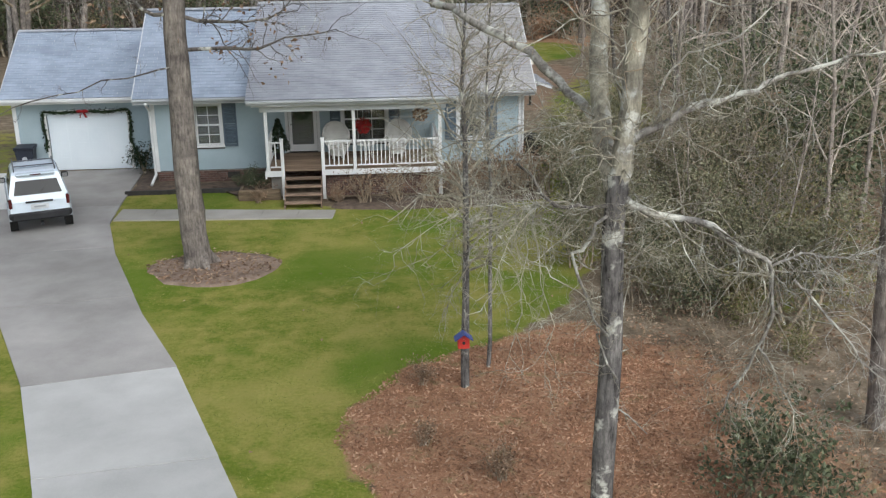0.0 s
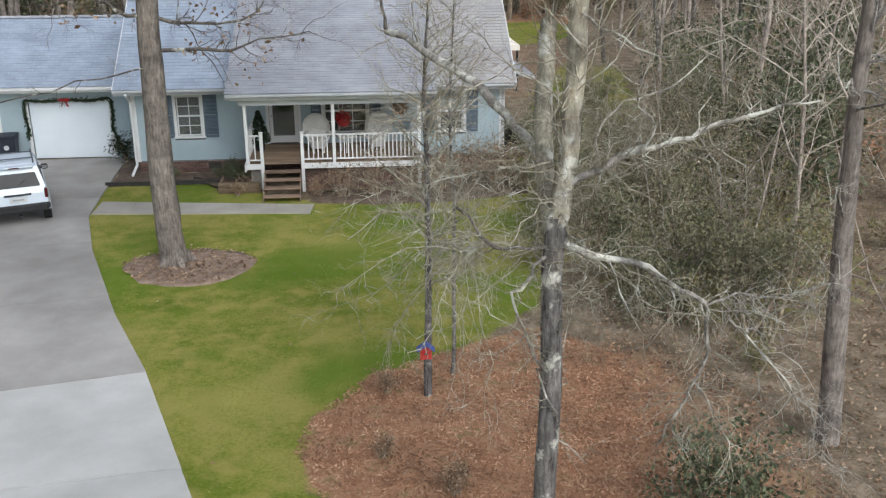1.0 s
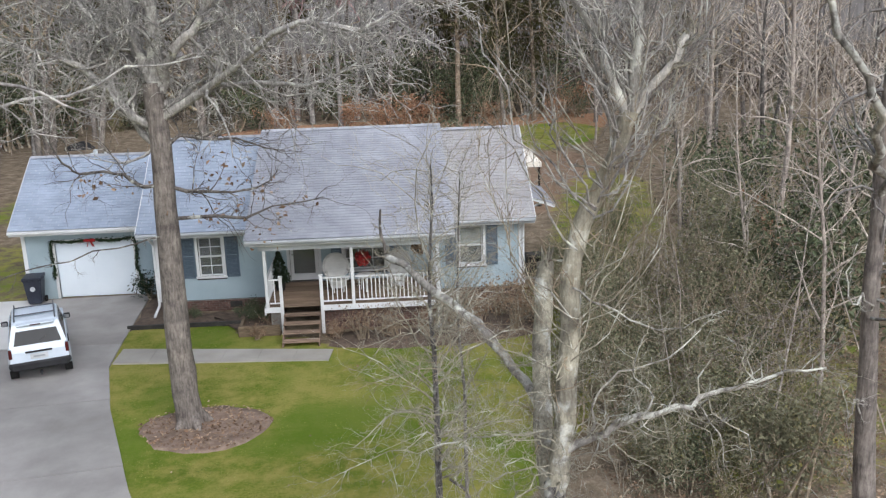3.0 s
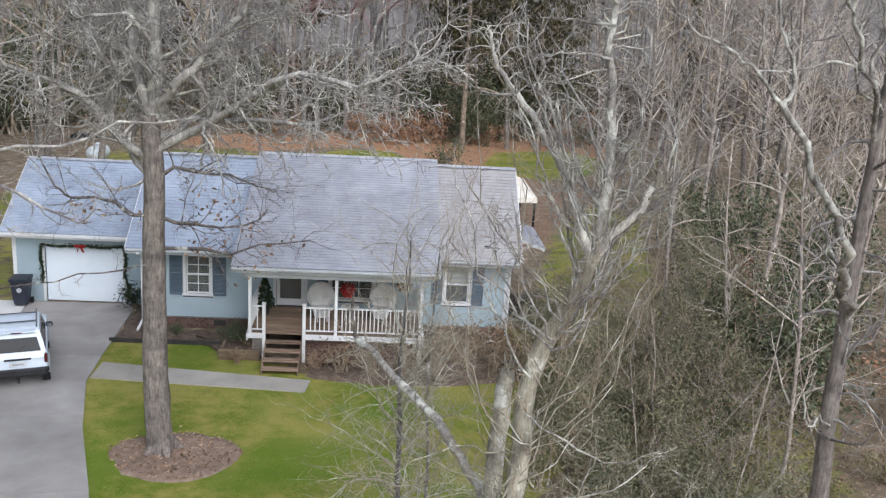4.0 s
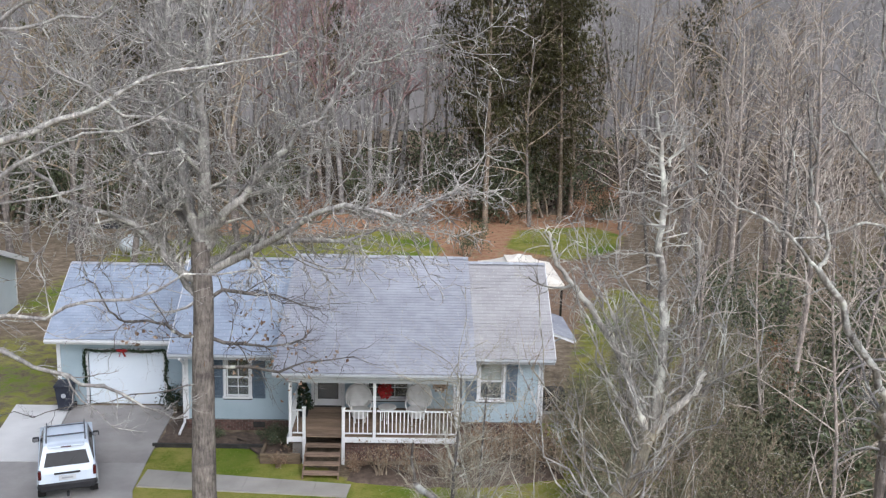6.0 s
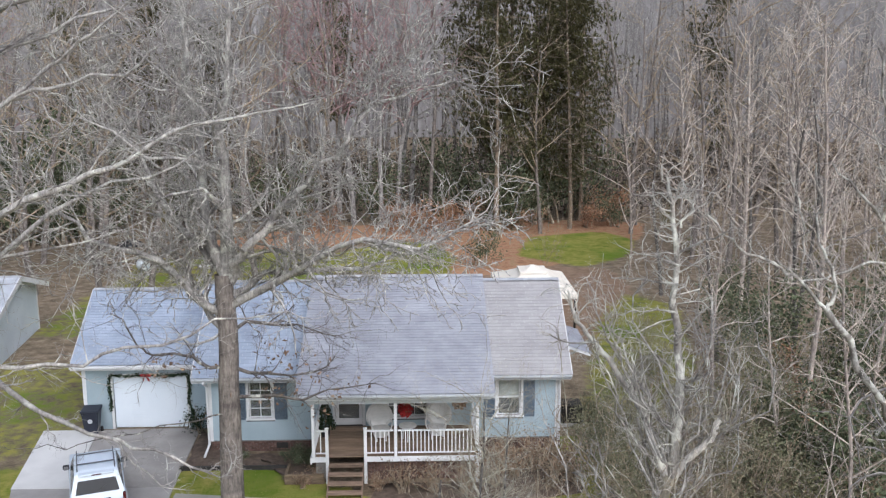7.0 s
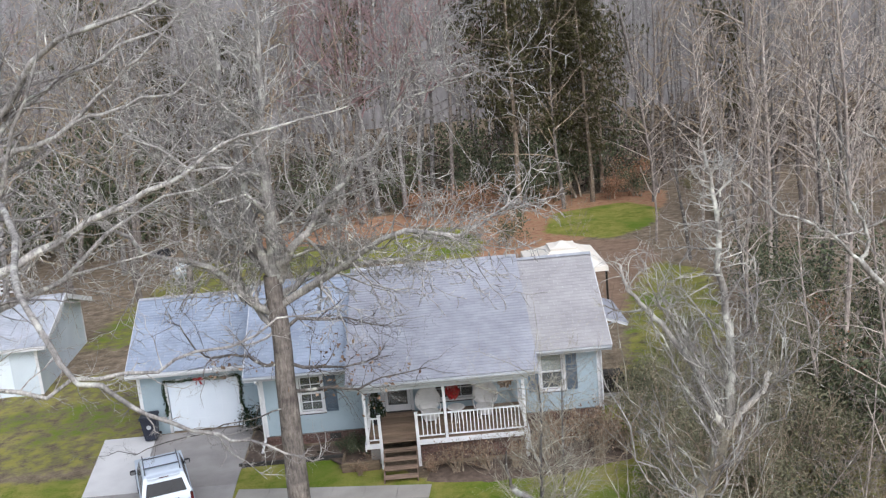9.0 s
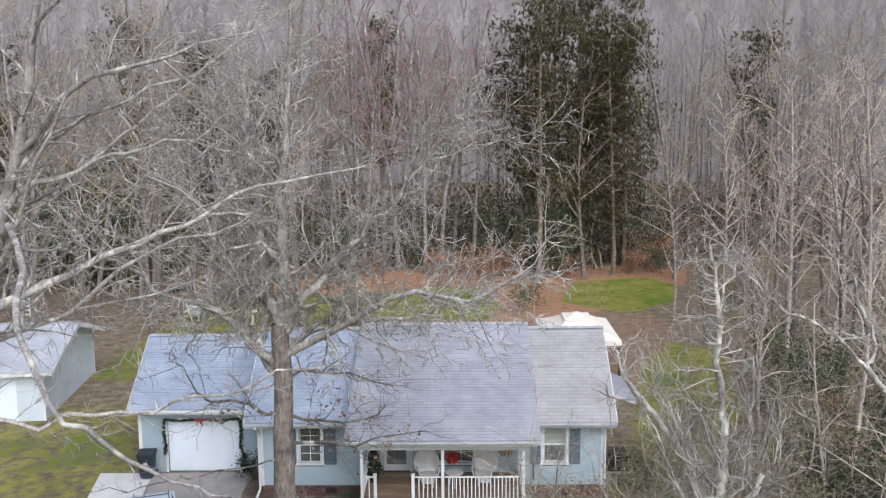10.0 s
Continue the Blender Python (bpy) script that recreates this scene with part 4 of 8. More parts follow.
# ---- the porch ----
def make_porch():
    porch = thing("porch", (0, 0, 0), "raised front porch with white railing and brown wooden steps", "porch")
    top, front, back, xl, xr = 0.90, -4.85, WALL_Y - 0.03, 7.90, 13.35
    n = 17
    wdt = (front - back) / n
    for i in range(n):
        part("deck_board", boxes((xl, xr, back + wdt * i + wdt + 0.006, back + wdt * i, top - 0.03, top), bevel=0.003), DECKWOOD, porch)
    part("rim_board", boxes((xl - 0.02, 8.40, front - 0.06, front - 0.012, top - 0.17, top - 0.0), bevel=0.004), WHITE, porch)
    part("rim_board", boxes((9.64, xr + 0.02, front - 0.06, front - 0.012, top - 0.17, top - 0.0), bevel=0.004), WHITE, porch)
    part("rim_board", boxes((xl - 0.05, xl - 0.005, front - 0.06, back, top - 0.24, top)), WHITE, porch)
    part("rim_board", boxes((xr + 0.005, xr + 0.05, front - 0.06, back, top - 0.24, top)), WHITE, porch)
    part("skirt", brick_course_wall(9.7, 13.3, front + 0.22, 0.0, 0.70, RNG), BRICK, porch, kind="stuff")
    part("skirt_core", boxes((9.7, 13.3, front + 0.23, front + 0.33, -0.1, 0.64), (xl + 0.1, 8.35, front + 0.23, front + 0.33, -0.1, 0.64), (13.2, 13.3, front + 0.34, back, -0.1, 0.64)), MORTAR, porch)

    def post(x, z0, z1, w=0.10, y=front - 0.005):
        part("post", boxes((x - w / 2, x + w / 2, y - w / 2, y + w / 2, z0, z1), bevel=0.008), WHITE, porch)
    for x in (7.96, 10.62, 13.27):
        post(x, top + 0.005, 2.74, 0.10)
    for x in (8.40, 9.64):
        post(x, -0.05, 1.88, 0.10, front - 0.07)
        part("post_cap", boxes((x - 0.065, x + 0.065, front - 0.135, front - 0.005, 1.882, 1.91), bevel=0.008), WHITE, porch)
    for x in (13.27,):
        part("lower_post", boxes((x - 0.06, x + 0.06, front - 0.2, front - 0.075, -0.05, 0.9)), WHITE, porch)

    def railing(x0, x1, y0, y1):
        r = part("railing", boxes((min(x0, x1), max(x0, x1) + 0.001, min(y0, y1) - 0.035, max(y0, y1) + 0.035, 1.76, 1.80)) if x0 != x1 else boxes((x0 - 0.035, x0 + 0.035, y0, y1, 1.76, 1.80)), WHITE, porch)
        part("bottom_rail", boxes((min(x0, x1), max(x0, x1), y0 - 0.02, y0 + 0.02, 1.0, 1.04)) if x0 != x1 else boxes((x0 - 0.02, x0 + 0.02, y0, y1, 1.0, 1.04)), WHITE, r)
        L = abs(x1 - x0) if x0 != x1 else abs(y1 - y0)
        k = max(2, int(L / 0.125))
        shared = finish("baluster", boxes((-0.017, 0.017, -0.017, 0.017, 1.042, 1.758)), WHITE)
        for i in range(1, k):
            b = part("baluster", shared, WHITE, r)
            f = i / k
            b.location = (x0 + (x1 - x0) * f, y0 + (y1 - y0) * f, 0)
    railing(8.03, 8.35, front, front)
    railing(9.69, 10.55, front, front)
    railing(10.69, 13.2, front, front)
    railing(7.96, 7.96, front + 0.07, back - 0.02)
    railing(13.27, 13.27, front + 0.07, back - 0.02)
    # steps down to the walk
    for k in range(4):
        z = top - 0.18 * (k + 1)
        y = front - 0.07 - 0.29 * k
        part("tread", boxes((8.46, 9.58, y - 0.30, y - 0.165, z - 0.04, z), bevel=0.006), STEPWOOD, porch)
        part("tread", boxes((8.46, 9.58, y - 0.155, y - 0.01, z - 0.035, z), bevel=0.006), STEPWOOD, porch)
    for x in (8.455, 9.545):
        bm = bmesh.new()
        prof = [(front - 0.06, top - 0.25), (front - 0.06, 0.5), (-6.0, -0.02), (-6.12, -0.02), (-6.12, 0.14)]
        prof = [(front - 0.06, top - 0.22), (-6.08, 0.13), (-6.08, -0.05), (-5.75, -0.05), (front - 0.06, top - 0.55)]
        lo = [bm.verts.new((x, y, z)) for y, z in prof]
        hi = [bm.verts.new((x + 0.04, y, z)) for y, z in prof]
        bm.faces.new(lo)
        bm.faces.new(hi[::-1])
        for i in range(5):
            j = (i + 1) % 5
            bm.faces.new((lo[i], hi[i], hi[j], lo[j]))
        bmesh.ops.recalc_face_normals(bm, faces=bm.faces)
        part("stringer", bm, STEPWOOD, porch)


make_porch()


# ---- trees ----
def turned(d, angle, rng):
    """d turned by angle (radians) toward a random side."""
    side = d.cross(Vector((rng.gauss(0, 1), rng.gauss(0, 1), rng.gauss(0, 1))))
    if side.length < 1e-4:
        side = Vector((1, 0, 0))
    return (d * math.cos(angle) + side.normalized() * math.sin(angle)).normalized()


def shoot(out, rng, p, d, L, r, lv, kids, ratio, wig, rise, sides=(7, 5, 4, 3, 3), spread=(0.6, 1.1), first=0.25, tip=0.25, bends=(8, 6, 4, 3, 2), least=0.0):
    """A crooked branch and all that grows from it, as tapered polylines sorted by level."""
    k = bends[min(lv, 4)]
    pts, rad = [p.copy()], [r]
    w = wig * (0.5 if lv == 0 else 1.5)
    for i in range(1, k):
        d = (d + Vector((rng.gauss(0, w), rng.gauss(0, w), rng.gauss(0, w) + rise))).normalized()
        pts.append(pts[-1] + d * (L / (k - 1)) * rng.uniform(0.7, 1.3))
        rad.append(max(least, r * (1 - (1 - tip) * (i / (k - 1)) ** 0.8)))
    if lv >= len(kids):
        rad[-1] = 0
    out.setdefault(lv, []).append((pts, rad, sides[min(lv, 4)]))
    if lv < len(kids):
        n = kids[lv]
        for c in range(n):
            t = (first + (1 - first) * (c + rng.random()) / n) * (k - 1)
            i = min(int(t), k - 2)
            q = pts[i].lerp(pts[i + 1], t - i)
            dd = (pts[i + 1] - pts[i]).normalized()
            shoot(out, rng, q, turned(dd, rng.uniform(*spread), rng), L * ratio * rng.uniform(0.45, 1.35) * (1.15 - 0.45 * t / (k - 1)), max(least, rad[i] * rng.uniform(0.42, 0.62)), lv + 1, kids, ratio, wig, rise, sides, spread, 0.15, tip, bends, least)


def along(out, rng, pts, r0, r1, sides, n, L, lv, kids, ratio, wig, rise, first=0.1, spread=(0.5, 1.2), sway=0.075, thin=0.010, bends=(8, 6, 4, 3, 2), cap=1.0, least=0.0):
    """A shaped, knotty limb through points, and shoots from it."""
    pts = [Vector(p) for p in pts]
    fine = []
    for i in range(len(pts) - 1):
        a, b, c, d = pts[max(i - 1, 0)], pts[i], pts[i + 1], pts[min(i + 2, len(pts) - 1)]
        for s in (0.0, 0.33, 0.67):
            kink = Vector((rng.gauss(0, 1), rng.gauss(0, 1), rng.gauss(0, 1))) * min((c - b).length, 1.2) * (sway if s else sway * 0.3 * (i > 0))
            fine.append(kink + 0.5 * ((2 * b) + (c - a) * s + (2 * a - 5 * b + 4 * c - d) * s * s + (3 * b - a - 3 * c + d) * s ** 3))
    fine.append(pts[-1])
    k = len(fine)
    rad = [(r0 + (r1 - r0) * j / (k - 1)) * (1 + min(0.09, sway * 1.3) * rng.gauss(0, 1) * (0 < j < k - 1)) for j in range(k)]
    out.setdefault(0, []).append((fine, rad, sides))
    for c in range(n):
        t = (first + (1 - first) * (c + rng.random()) / n) * (k - 1)
        i = min(int(t), k - 2)
        q = fine[i].lerp(fine[i + 1], t - i)
        shoot(out, rng, q, turned((fine[i + 1] - fine[i]).normalized(), rng.uniform(*spread), rng), L * rng.uniform(0.35, 1.35), min(cap, max(thin, rad[i] * rng.uniform(0.26, 0.5))), lv, kids, ratio, wig * 1.1, rise, sides=(7, 4, 3, 3, 3), bends=bends, least=least)


def tree_from(name, out, place, bark, twig, label, group="", trunk_levels=1, category="tree"):
    """A tree of two parts: the trunk with its boughs, and the crown of branches and twigs."""
    t = thing(name, place, label, category, group)
    part("trunk", clad(tubes([q for lv in out if lv < trunk_levels for q in out[lv]]), bark), bark, t)
    fine = [q for lv in out if lv >= trunk_levels for q in out[lv]]
    if fine:
        part("crown", clad(tubes(fine), twig), twig, t)
    return t


def forest_tree(seed, height, bark, twig, label, low=0.35, kids=(17, 7, 6), group="bare woodland trees", lean=0.02, fine=0.014, reach=0.30, girth=0.0105):
    rng = random.Random(seed)
    out = {}
    shoot(out, rng, Vector((0, 0, -0.3)), Vector((rng.gauss(0, lean), rng.gauss(0, lean), 1)).normalized(), height, height * girth, 0, kids, reach, 0.12, 0.05, sides=(7, 4, 3, 3, 3), spread=(0.5, 1.15), first=low, bends=(8, 5, 4, 2, 2))
    for lv in (2, 3):
        out[lv] = [(p, [max(x, fine) if x > 0 else 0 for x in r], s) for p, r, s in out.get(lv, [])]
    return tree_from("bare_tree", out, (0, 0, -50), bark, twig, label, group)


def sapling(seed, height, stems, bark, label, group="bare understory saplings", spread=0.42, kids=(7, 4, 3), girth=0.0032):
    """Thin stems from one foot, each a part, with a joined haze of twigs."""
    rng = random.Random(seed)
    t = thing("sapling", (0, 0, -50), label, "sapling", group)
    fine = []
    for _ in range(stems):
        one = {}
        shoot(one, rng, Vector((rng.gauss(0, 0.12), rng.gauss(0, 0.12), -0.1)), Vector((rng.gauss(0, spread), rng.gauss(0, spread), 1)).normalized(), height * rng.uniform(0.6, 1.1), height * girth, 0, kids, 0.34, 0.24, 0.05, sides=(4, 3, 3, 3, 3), spread=(0.4, 1.1), first=0.15, bends=(8, 5, 3, 2, 2), least=0.0045)
        part("stem", clad(tubes(one.pop(0)), bark), bark, t)
        fine += [q for lv in one for q in one[lv]]
    part("crown", clad(tubes(fine), bark), bark, t)
    return t


def pine(seed, height, label, low=0.4, group="tall pines"):
    rng = random.Random(seed)
    out = {}
    shoot(out, rng, Vector((0, 0, -0.3)), Vector((rng.gauss(0, 0.02), rng.gauss(0, 0.02), 1)).normalized(), height, height * 0.012, 0, (58, 6), 0.19, 0.05, 0.02, spread=(1.1, 1.6), first=low, bends=(8, 4, 2, 2, 2))
    t = thing("pine_tree", (0, 0, -50), label, "pine", group)
    part("trunk", clad(tubes(out[0]), PINEBARK), PINEBARK, t)
    part("branchwork", clad(tubes(out[1] + out[2]), PINEBARK), PINEBARK, t)
    verts, faces = [], []
    for pts, rad, s in out[2] + out[1]:
        for q in pts[1:]:
            for _ in range(3):
                c = q + Vector((rng.gauss(0, 0.34), rng.gauss(0, 0.34), rng.gauss(0, 0.28)))
                for _ in range(9):
                    d = Vector((rng.gauss(0, 1), rng.gauss(0, 1), rng.gauss(0.35, 1))).normalized() * rng.uniform(0.18, 0.40)
                    w = d.cross(Vector((0.3, 0.2, 1))).normalized() * 0.05
                    k = len(verts)
                    verts += [(c - w)[:], (c + w)[:], (c + d)[:]]
                    faces.append((k, k + 1, k + 2))
    me = bpy.data.meshes.new("needles")
    me.from_pydata(verts, [], faces)
    me.update()
    part("crown", clad(me, NEEDLES), NEEDLES, t)
    return t


def shrub(seed, size, n, leaf, leafsize, label, category="shrub", group="", name="evergreen_shrub", stems=4, flat=0.75, twigs=(4, 3), bark=None):
    """A leafy bush: stems, and leaves gathered in uneven clumps."""
    rng = random.Random(seed)
    t = thing(name, (0, 0, -50), label, category, group)
    out = {}
    for _ in range(stems):
        shoot(out, rng, Vector((rng.gauss(0, 0.08 * size), rng.gauss(0, 0.08 * size), -0.05)), Vector((rng.gauss(0, 0.45), rng.gauss(0, 0.45), 1)).normalized(), size * rng.uniform(0.6, 1.0), (0.02 if len(twigs) < 3 else 0.0045) * size, 0, twigs, 0.45, 0.16, 0.04, sides=(4, 3, 3, 3, 3), bends=(6, 4, 3, 2, 2), least=0.0045)
    bark = bark or BARKTAN
    part("stem", clad(tubes([q for lv in out for q in out[lv]]), bark), bark, t)
    hubs = [q for lv in (1, 2) for pts, r, s in out.get(lv, []) for q in pts[1:]]
    pts = []
    for _ in range(n):
        h = rng.choice(hubs)
        g = 0.10 * size
        pts.append(Vector((h.x + rng.gauss(0, g), h.y + rng.gauss(0, g), max(0.04, h.z * flat / 0.75 + rng.gauss(0, g)))))
    part("foliage", leaves(pts, leafsize, rng, leaf), leaf, t)
    return t


def put(ob, x, y, z=None, turn=0.0, size=1.0, stretch=1.0):
    return copy_thing(ob, Matrix.LocRotScale((x, y, ground_height(x, y) if z is None else z), Euler((0, 0, turn)), (size, size, size * stretch)))


def retire(*obs):
    """Take the pattern trees away once their copies stand."""
    for ob in obs:
        for o in (*ob.children_recursive, ob):
            bpy.data.objects.remove(o)


def make_yard_tree():
    """The large tree in its mulch ring on the front lawn."""
    rng = random.Random(31)
    out = {}
    X, Y = 6.74, -11.06

    def P(x, z, dy=0.0):
        return (x - X, dy, z)
    along(out, rng, [P(6.70, -0.2), P(6.66, 0.5), P(6.60, 2.0), P(6.63, 4.2), P(6.68, 6.3), P(6.65, 8.4)], 0.35, 0.22, 12, 3, 1.2, 1, (4, 3), 0.4, 0.1, 0.03, first=0.65, sway=0.01)
    flare = [([Vector((0, 0, 0.5)), Vector((math.cos(a) * 0.33, math.sin(a) * 0.33, 0.12)), Vector((math.cos(a) * 0.62, math.sin(a) * 0.62, -0.12))], [0.2, 0.13, 0.04], 5) for a in (0.3, 1.5, 2.6, 3.9, 5.2)]
    out[0] += flare
    boughs = []
    def bough(pts, r0, r1, n, L):
        o = {}
        low = pts[-1][2] < 8.0
        along(o, rng, pts, r0 * (0.8 if low else 1.35), r1 * 0.8, 7, int(n * 1.5), L * 1.1, 1, (0, 7, 5), 0.46, 0.2, 0.02, first=0.12, sway=0.06, thin=0.009 if low else 0.018, least=0.0 if low else 0.0085)
        boughs.append((o, BARKBOUGH if low else BARKMOSS))

    bough([P(6.74, 8.3), P(6.2, 9.7, 0.4), P(6.0, 12.0, 0.8), P(5.6, 15.0, 1.3), P(5.4, 18, 1.6)], 0.13, 0.025, 26, 2.4)
    bough([P(6.74, 8.3), P(6.87, 11.2, -0.4), P(7.08, 12.9, -0.7), P(7.4, 16.5, -1.0)], 0.14, 0.025, 26, 2.4)
    bough([P(6.8, 8.2), P(7.2, 8.9, -0.4), P(7.8, 9.5, -0.6), P(8.54, 10.5, -0.9), P(9.6, 11.4, -1.2), P(10.25, 12.3, -1.4), P(11.6, 13.0, -1.8)], 0.095, 0.02, 30, 2.2)
    bough([P(6.8, 7.6), P(8.3, 8.5, -0.8), P(10.2, 9.7, -2.4), P(11.4, 9.5, -2.6), P(12.8, 10.2, -2.6)], 0.08, 0.018, 28, 1.9)
    bough([P(6.8, 7.9), P(8.2, 8.2, 0.8), P(9.9, 8.0, 2.2), P(11.6, 8.7, 3.2)], 0.075, 0.018, 24, 1.8)
    bough([P(6.74, 7.4), P(5.9, 8.0, -0.3), P(5.2, 8.9, -0.5), P(3.8, 9.5, -1.1), P(2.9, 10.5, -1.3), P(2.0, 10.8, -1.5)], 0.085, 0.018, 28, 1.9)
    bough([P(6.74, 8.0), P(6.0, 9.1, 0.4), P(5.3, 9.7, 0.8), P(4.4, 11.3, 1.2), P(3.3, 12.0, 1.5), P(2.0, 13.8, 2.2)], 0.085, 0.018, 28, 2.0)
    bough([P(6.8, 6.19), P(6.22, 6.07, -0.1), P(5.62, 6.41, -0.2), P(4.86, 6.43, -0.2), P(4.53, 6.75, -0.3), P(3.94, 7.52, -0.3)], 0.07, 0.015, 16, 1.1)
    bough([P(6.65, 4.95), P(6.0, 4.78, -0.35), P(4.4, 4.35, -0.15), P(2.8, 4.02, 0.1), P(1.6, 3.82, 0.3), P(0.8, 3.75, 0.4)], 0.026, 0.007, 9, 0.5)
    bough([P(6.9, 5.26), P(8.21, 5.23, -0.2), P(9.14, 5.55, -0.3), P(10.33, 5.69, -0.3)], 0.06, 0.012, 16, 1.1)
    bough([P(6.9, 5.99), P(8.26, 5.9, -0.2), P(9.32, 6.33, -0.2)], 0.06, 0.012, 16, 1.1)
    bough([P(6.9, 7.03), P(7.96, 7.05, 0.2), P(9.47, 6.7, 0.3)], 0.07, 0.012, 16, 1.1)
    bough([P(6.79, 6.71), P(6.06, 7.61, 0.3), P(5.59, 8.36, 0.4), P(4.6, 9.4, 0.6)], 0.08, 0.015, 16, 1.4)
    t = thing("yard_tree", (X, Y, 0), "tall bare grey-barked hardwood on the front lawn", "tree")
    part("trunk", clad(tubes(out[0]), BARK), BARK, t)
    for o, bark in boughs:
        b = part("bough", clad(tubes(o[0]), bark), bark, t)
        part("twig_spray", clad(tubes([q for lv in o if lv for q in o[lv]]), bark), bark, b, kind="stuff")
    spots = []
    for cx, cz in ((7.9, 6.4), (8.3, 6.3), (7.5, 5.4), (8.9, 6.1), (4.9, 6.2), (5.6, 6.3), (9.4, 5.4), (9.0, 5.0), (8.4, 5.7)):
        spots += [Vector((cx - X + rng.gauss(0, 0.3), rng.gauss(-0.1, 0.3), cz - 0.1 + rng.gauss(0, 0.2))) for _ in range(15)]
    part("dead_leaves", leaves(spots, 0.08, rng, DEADLEAF), DEADLEAF, t, "curled brown leaves still hanging")


def make_broken_tree():
    """The near leaning tree with pale lichened limbs and a torn stub."""
    rng = random.Random(5)
    X, Y = 13.36, -24.0

    def P(x, z, dy=0.0):
        return (x - X, dy, z)
    t = thing("leaning_tree", (X, Y, 0), "leaning bare tree with white lichen on broken limbs", "tree")

    def limb(pts, r0, r1, n, L, rise, twig=BARKPALE, bark=BARKLICHEN, name="limb", label="pale lichened limb", kids=(0, 6, 5), first=0.08, spread=(0.5, 1.2), sway=0.05, thin=0.0042, wig=0.30, sides=8, girth=0.68):
        o = {}
        along(o, rng, pts, r0 * girth, r1 * girth, sides, int(n * 1.45), L, 1, kids, 0.46, wig, rise, first=first, spread=spread, sway=sway, thin=thin, bends=(8, 6, 4, 2, 2), cap=0.011)
        b = part(name, clad(tubes(o[0]), bark), bark, t, label)
        twigs = [q for lv in o if lv for q in o[lv]]
        if twigs:
            part("twig_spray", clad(tubes(twigs), twig), twig, b, kind="stuff")

    # the bole, dark and mottled below, and the stem that leans away from the fork
    limb([P(13.36, -0.2), P(13.38, 1.4), P(13.41, 3.2), P(13.36, 4.6), P(13.38, 5.2)], 0.15, 0.115, 30, 0.5, 0.0, BARKPALE, BARKMOTTLE, "trunk", "dark mottled lower trunk", (0, 6, 4), 0.45, (0.7, 1.4), 0.012, sides=12, girth=0.95)
    limb([P(13.38, 5.1), P(13.50, 5.67, 0.1), P(13.57, 6.58, 0.2), P(13.58, 7.3, 0.25), P(13.72, 7.9, 0.3), P(13.93, 8.4, 0.2), P(14.10, 9.05)], 0.118, 0.085, 34, 0.6, 0.02, BARKTAN, BARKPALE, "trunk", "", (0, 5, 4), 0.1, (0.5, 1.3), 0.015, sides=11, girth=1.0)
    limb([P(13.37, 5.0), P(13.38, 5.5, 0.7), P(13.46, 6.1, 1.25), P(13.55, 6.7, 1.6), P(13.60, 7.06, 1.8)], 0.115, 0.10, 20, 0.5, 0.02, BARKTAN, BARKPALE, "torn_stem", "torn-off pale stem", (0, 5, 3), 0.1, (0.7, 1.4), 0.015, sides=12, girth=1.0)
    for _ in range(9):
        a, q = rng.uniform(0, 6.28), rng.uniform(0.01, 0.09)
        base = Vector(P(13.60 + math.cos(a) * q, 6.98, 1.78 + math.sin(a) * q))
        tipp = base + Vector((math.cos(a) * 0.09 + rng.gauss(0, 0.04), math.sin(a) * 0.09, rng.uniform(0.12, 0.36)))
        part("splinter", clad(tubes([([base, base.lerp(tipp, 0.6), tipp], [0.028, 0.018, 0.0], 4)]), BARKPALE), BARKPALE, t)
    # the dead upper pole with short broken side branches
    limb([P(14.10, 9.0), P(14.16, 9.7), P(14.13, 10.4, 0.05), P(14.08, 11.14, 0.1), P(14.02, 11.8, 0.1), P(13.95, 12.25, 0.1)], 0.075, 0.022, 50, 0.55, 0.06, BARKWHITE, BARKLICHEN, "pole", "grey dead leader", (0, 5, 4), 0.1, (0.6, 1.4), 0.03, 0.005, girth=0.8)
    for z, x1, z1, dy in ((11.35, 13.55, 11.55, -0.2), (11.15, 13.42, 11.18, 0.2), (10.85, 13.38, 10.87, -0.1), (10.5, 14.45, 10.85, 0.2), (11.5, 14.5, 11.75, -0.2), (11.75, 14.35, 12.2, 0.2), (10.2, 13.7, 10.5, 0.3)):
        limb([P(14.08, z), P((14.08 + x1) / 2, (z + z1) / 2 + 0.02, dy / 2), P(x1, z1, dy)], 0.022, 0.008, 9, 0.26, 0.03, BARKWHITE, kids=(0, 4, 3))
    # thin upright sprouts fanning from the upper fork
    for k in range(34):
        a = rng.uniform(-1, 1)
        z0 = rng.uniform(8.0, 9.6)
        x0 = 13.75 + 0.35 * (z0 - 8.0) / 1.2
        h = rng.uniform(0.8, 1.9)
        limb([P(x0, z0), P(x0 + a * 0.35 * h, z0 + 0.32 * h, rng.uniform(-0.4, 0.4)), P(x0 + a * 0.62 * h, z0 + 0.75 * h, rng.uniform(-0.6, 0.6)), P(x0 + a * 0.7 * h, z0 + h, rng.uniform(-0.7, 0.7))], 0.015, 0.005, 13, 0.46, 0.10, BARKMOSS, BARKMOSS, "sprout", "", (0, 4, 3), 0.15, (0.3, 0.9), 0.06, 0.0042, 0.22, 5, 0.9)
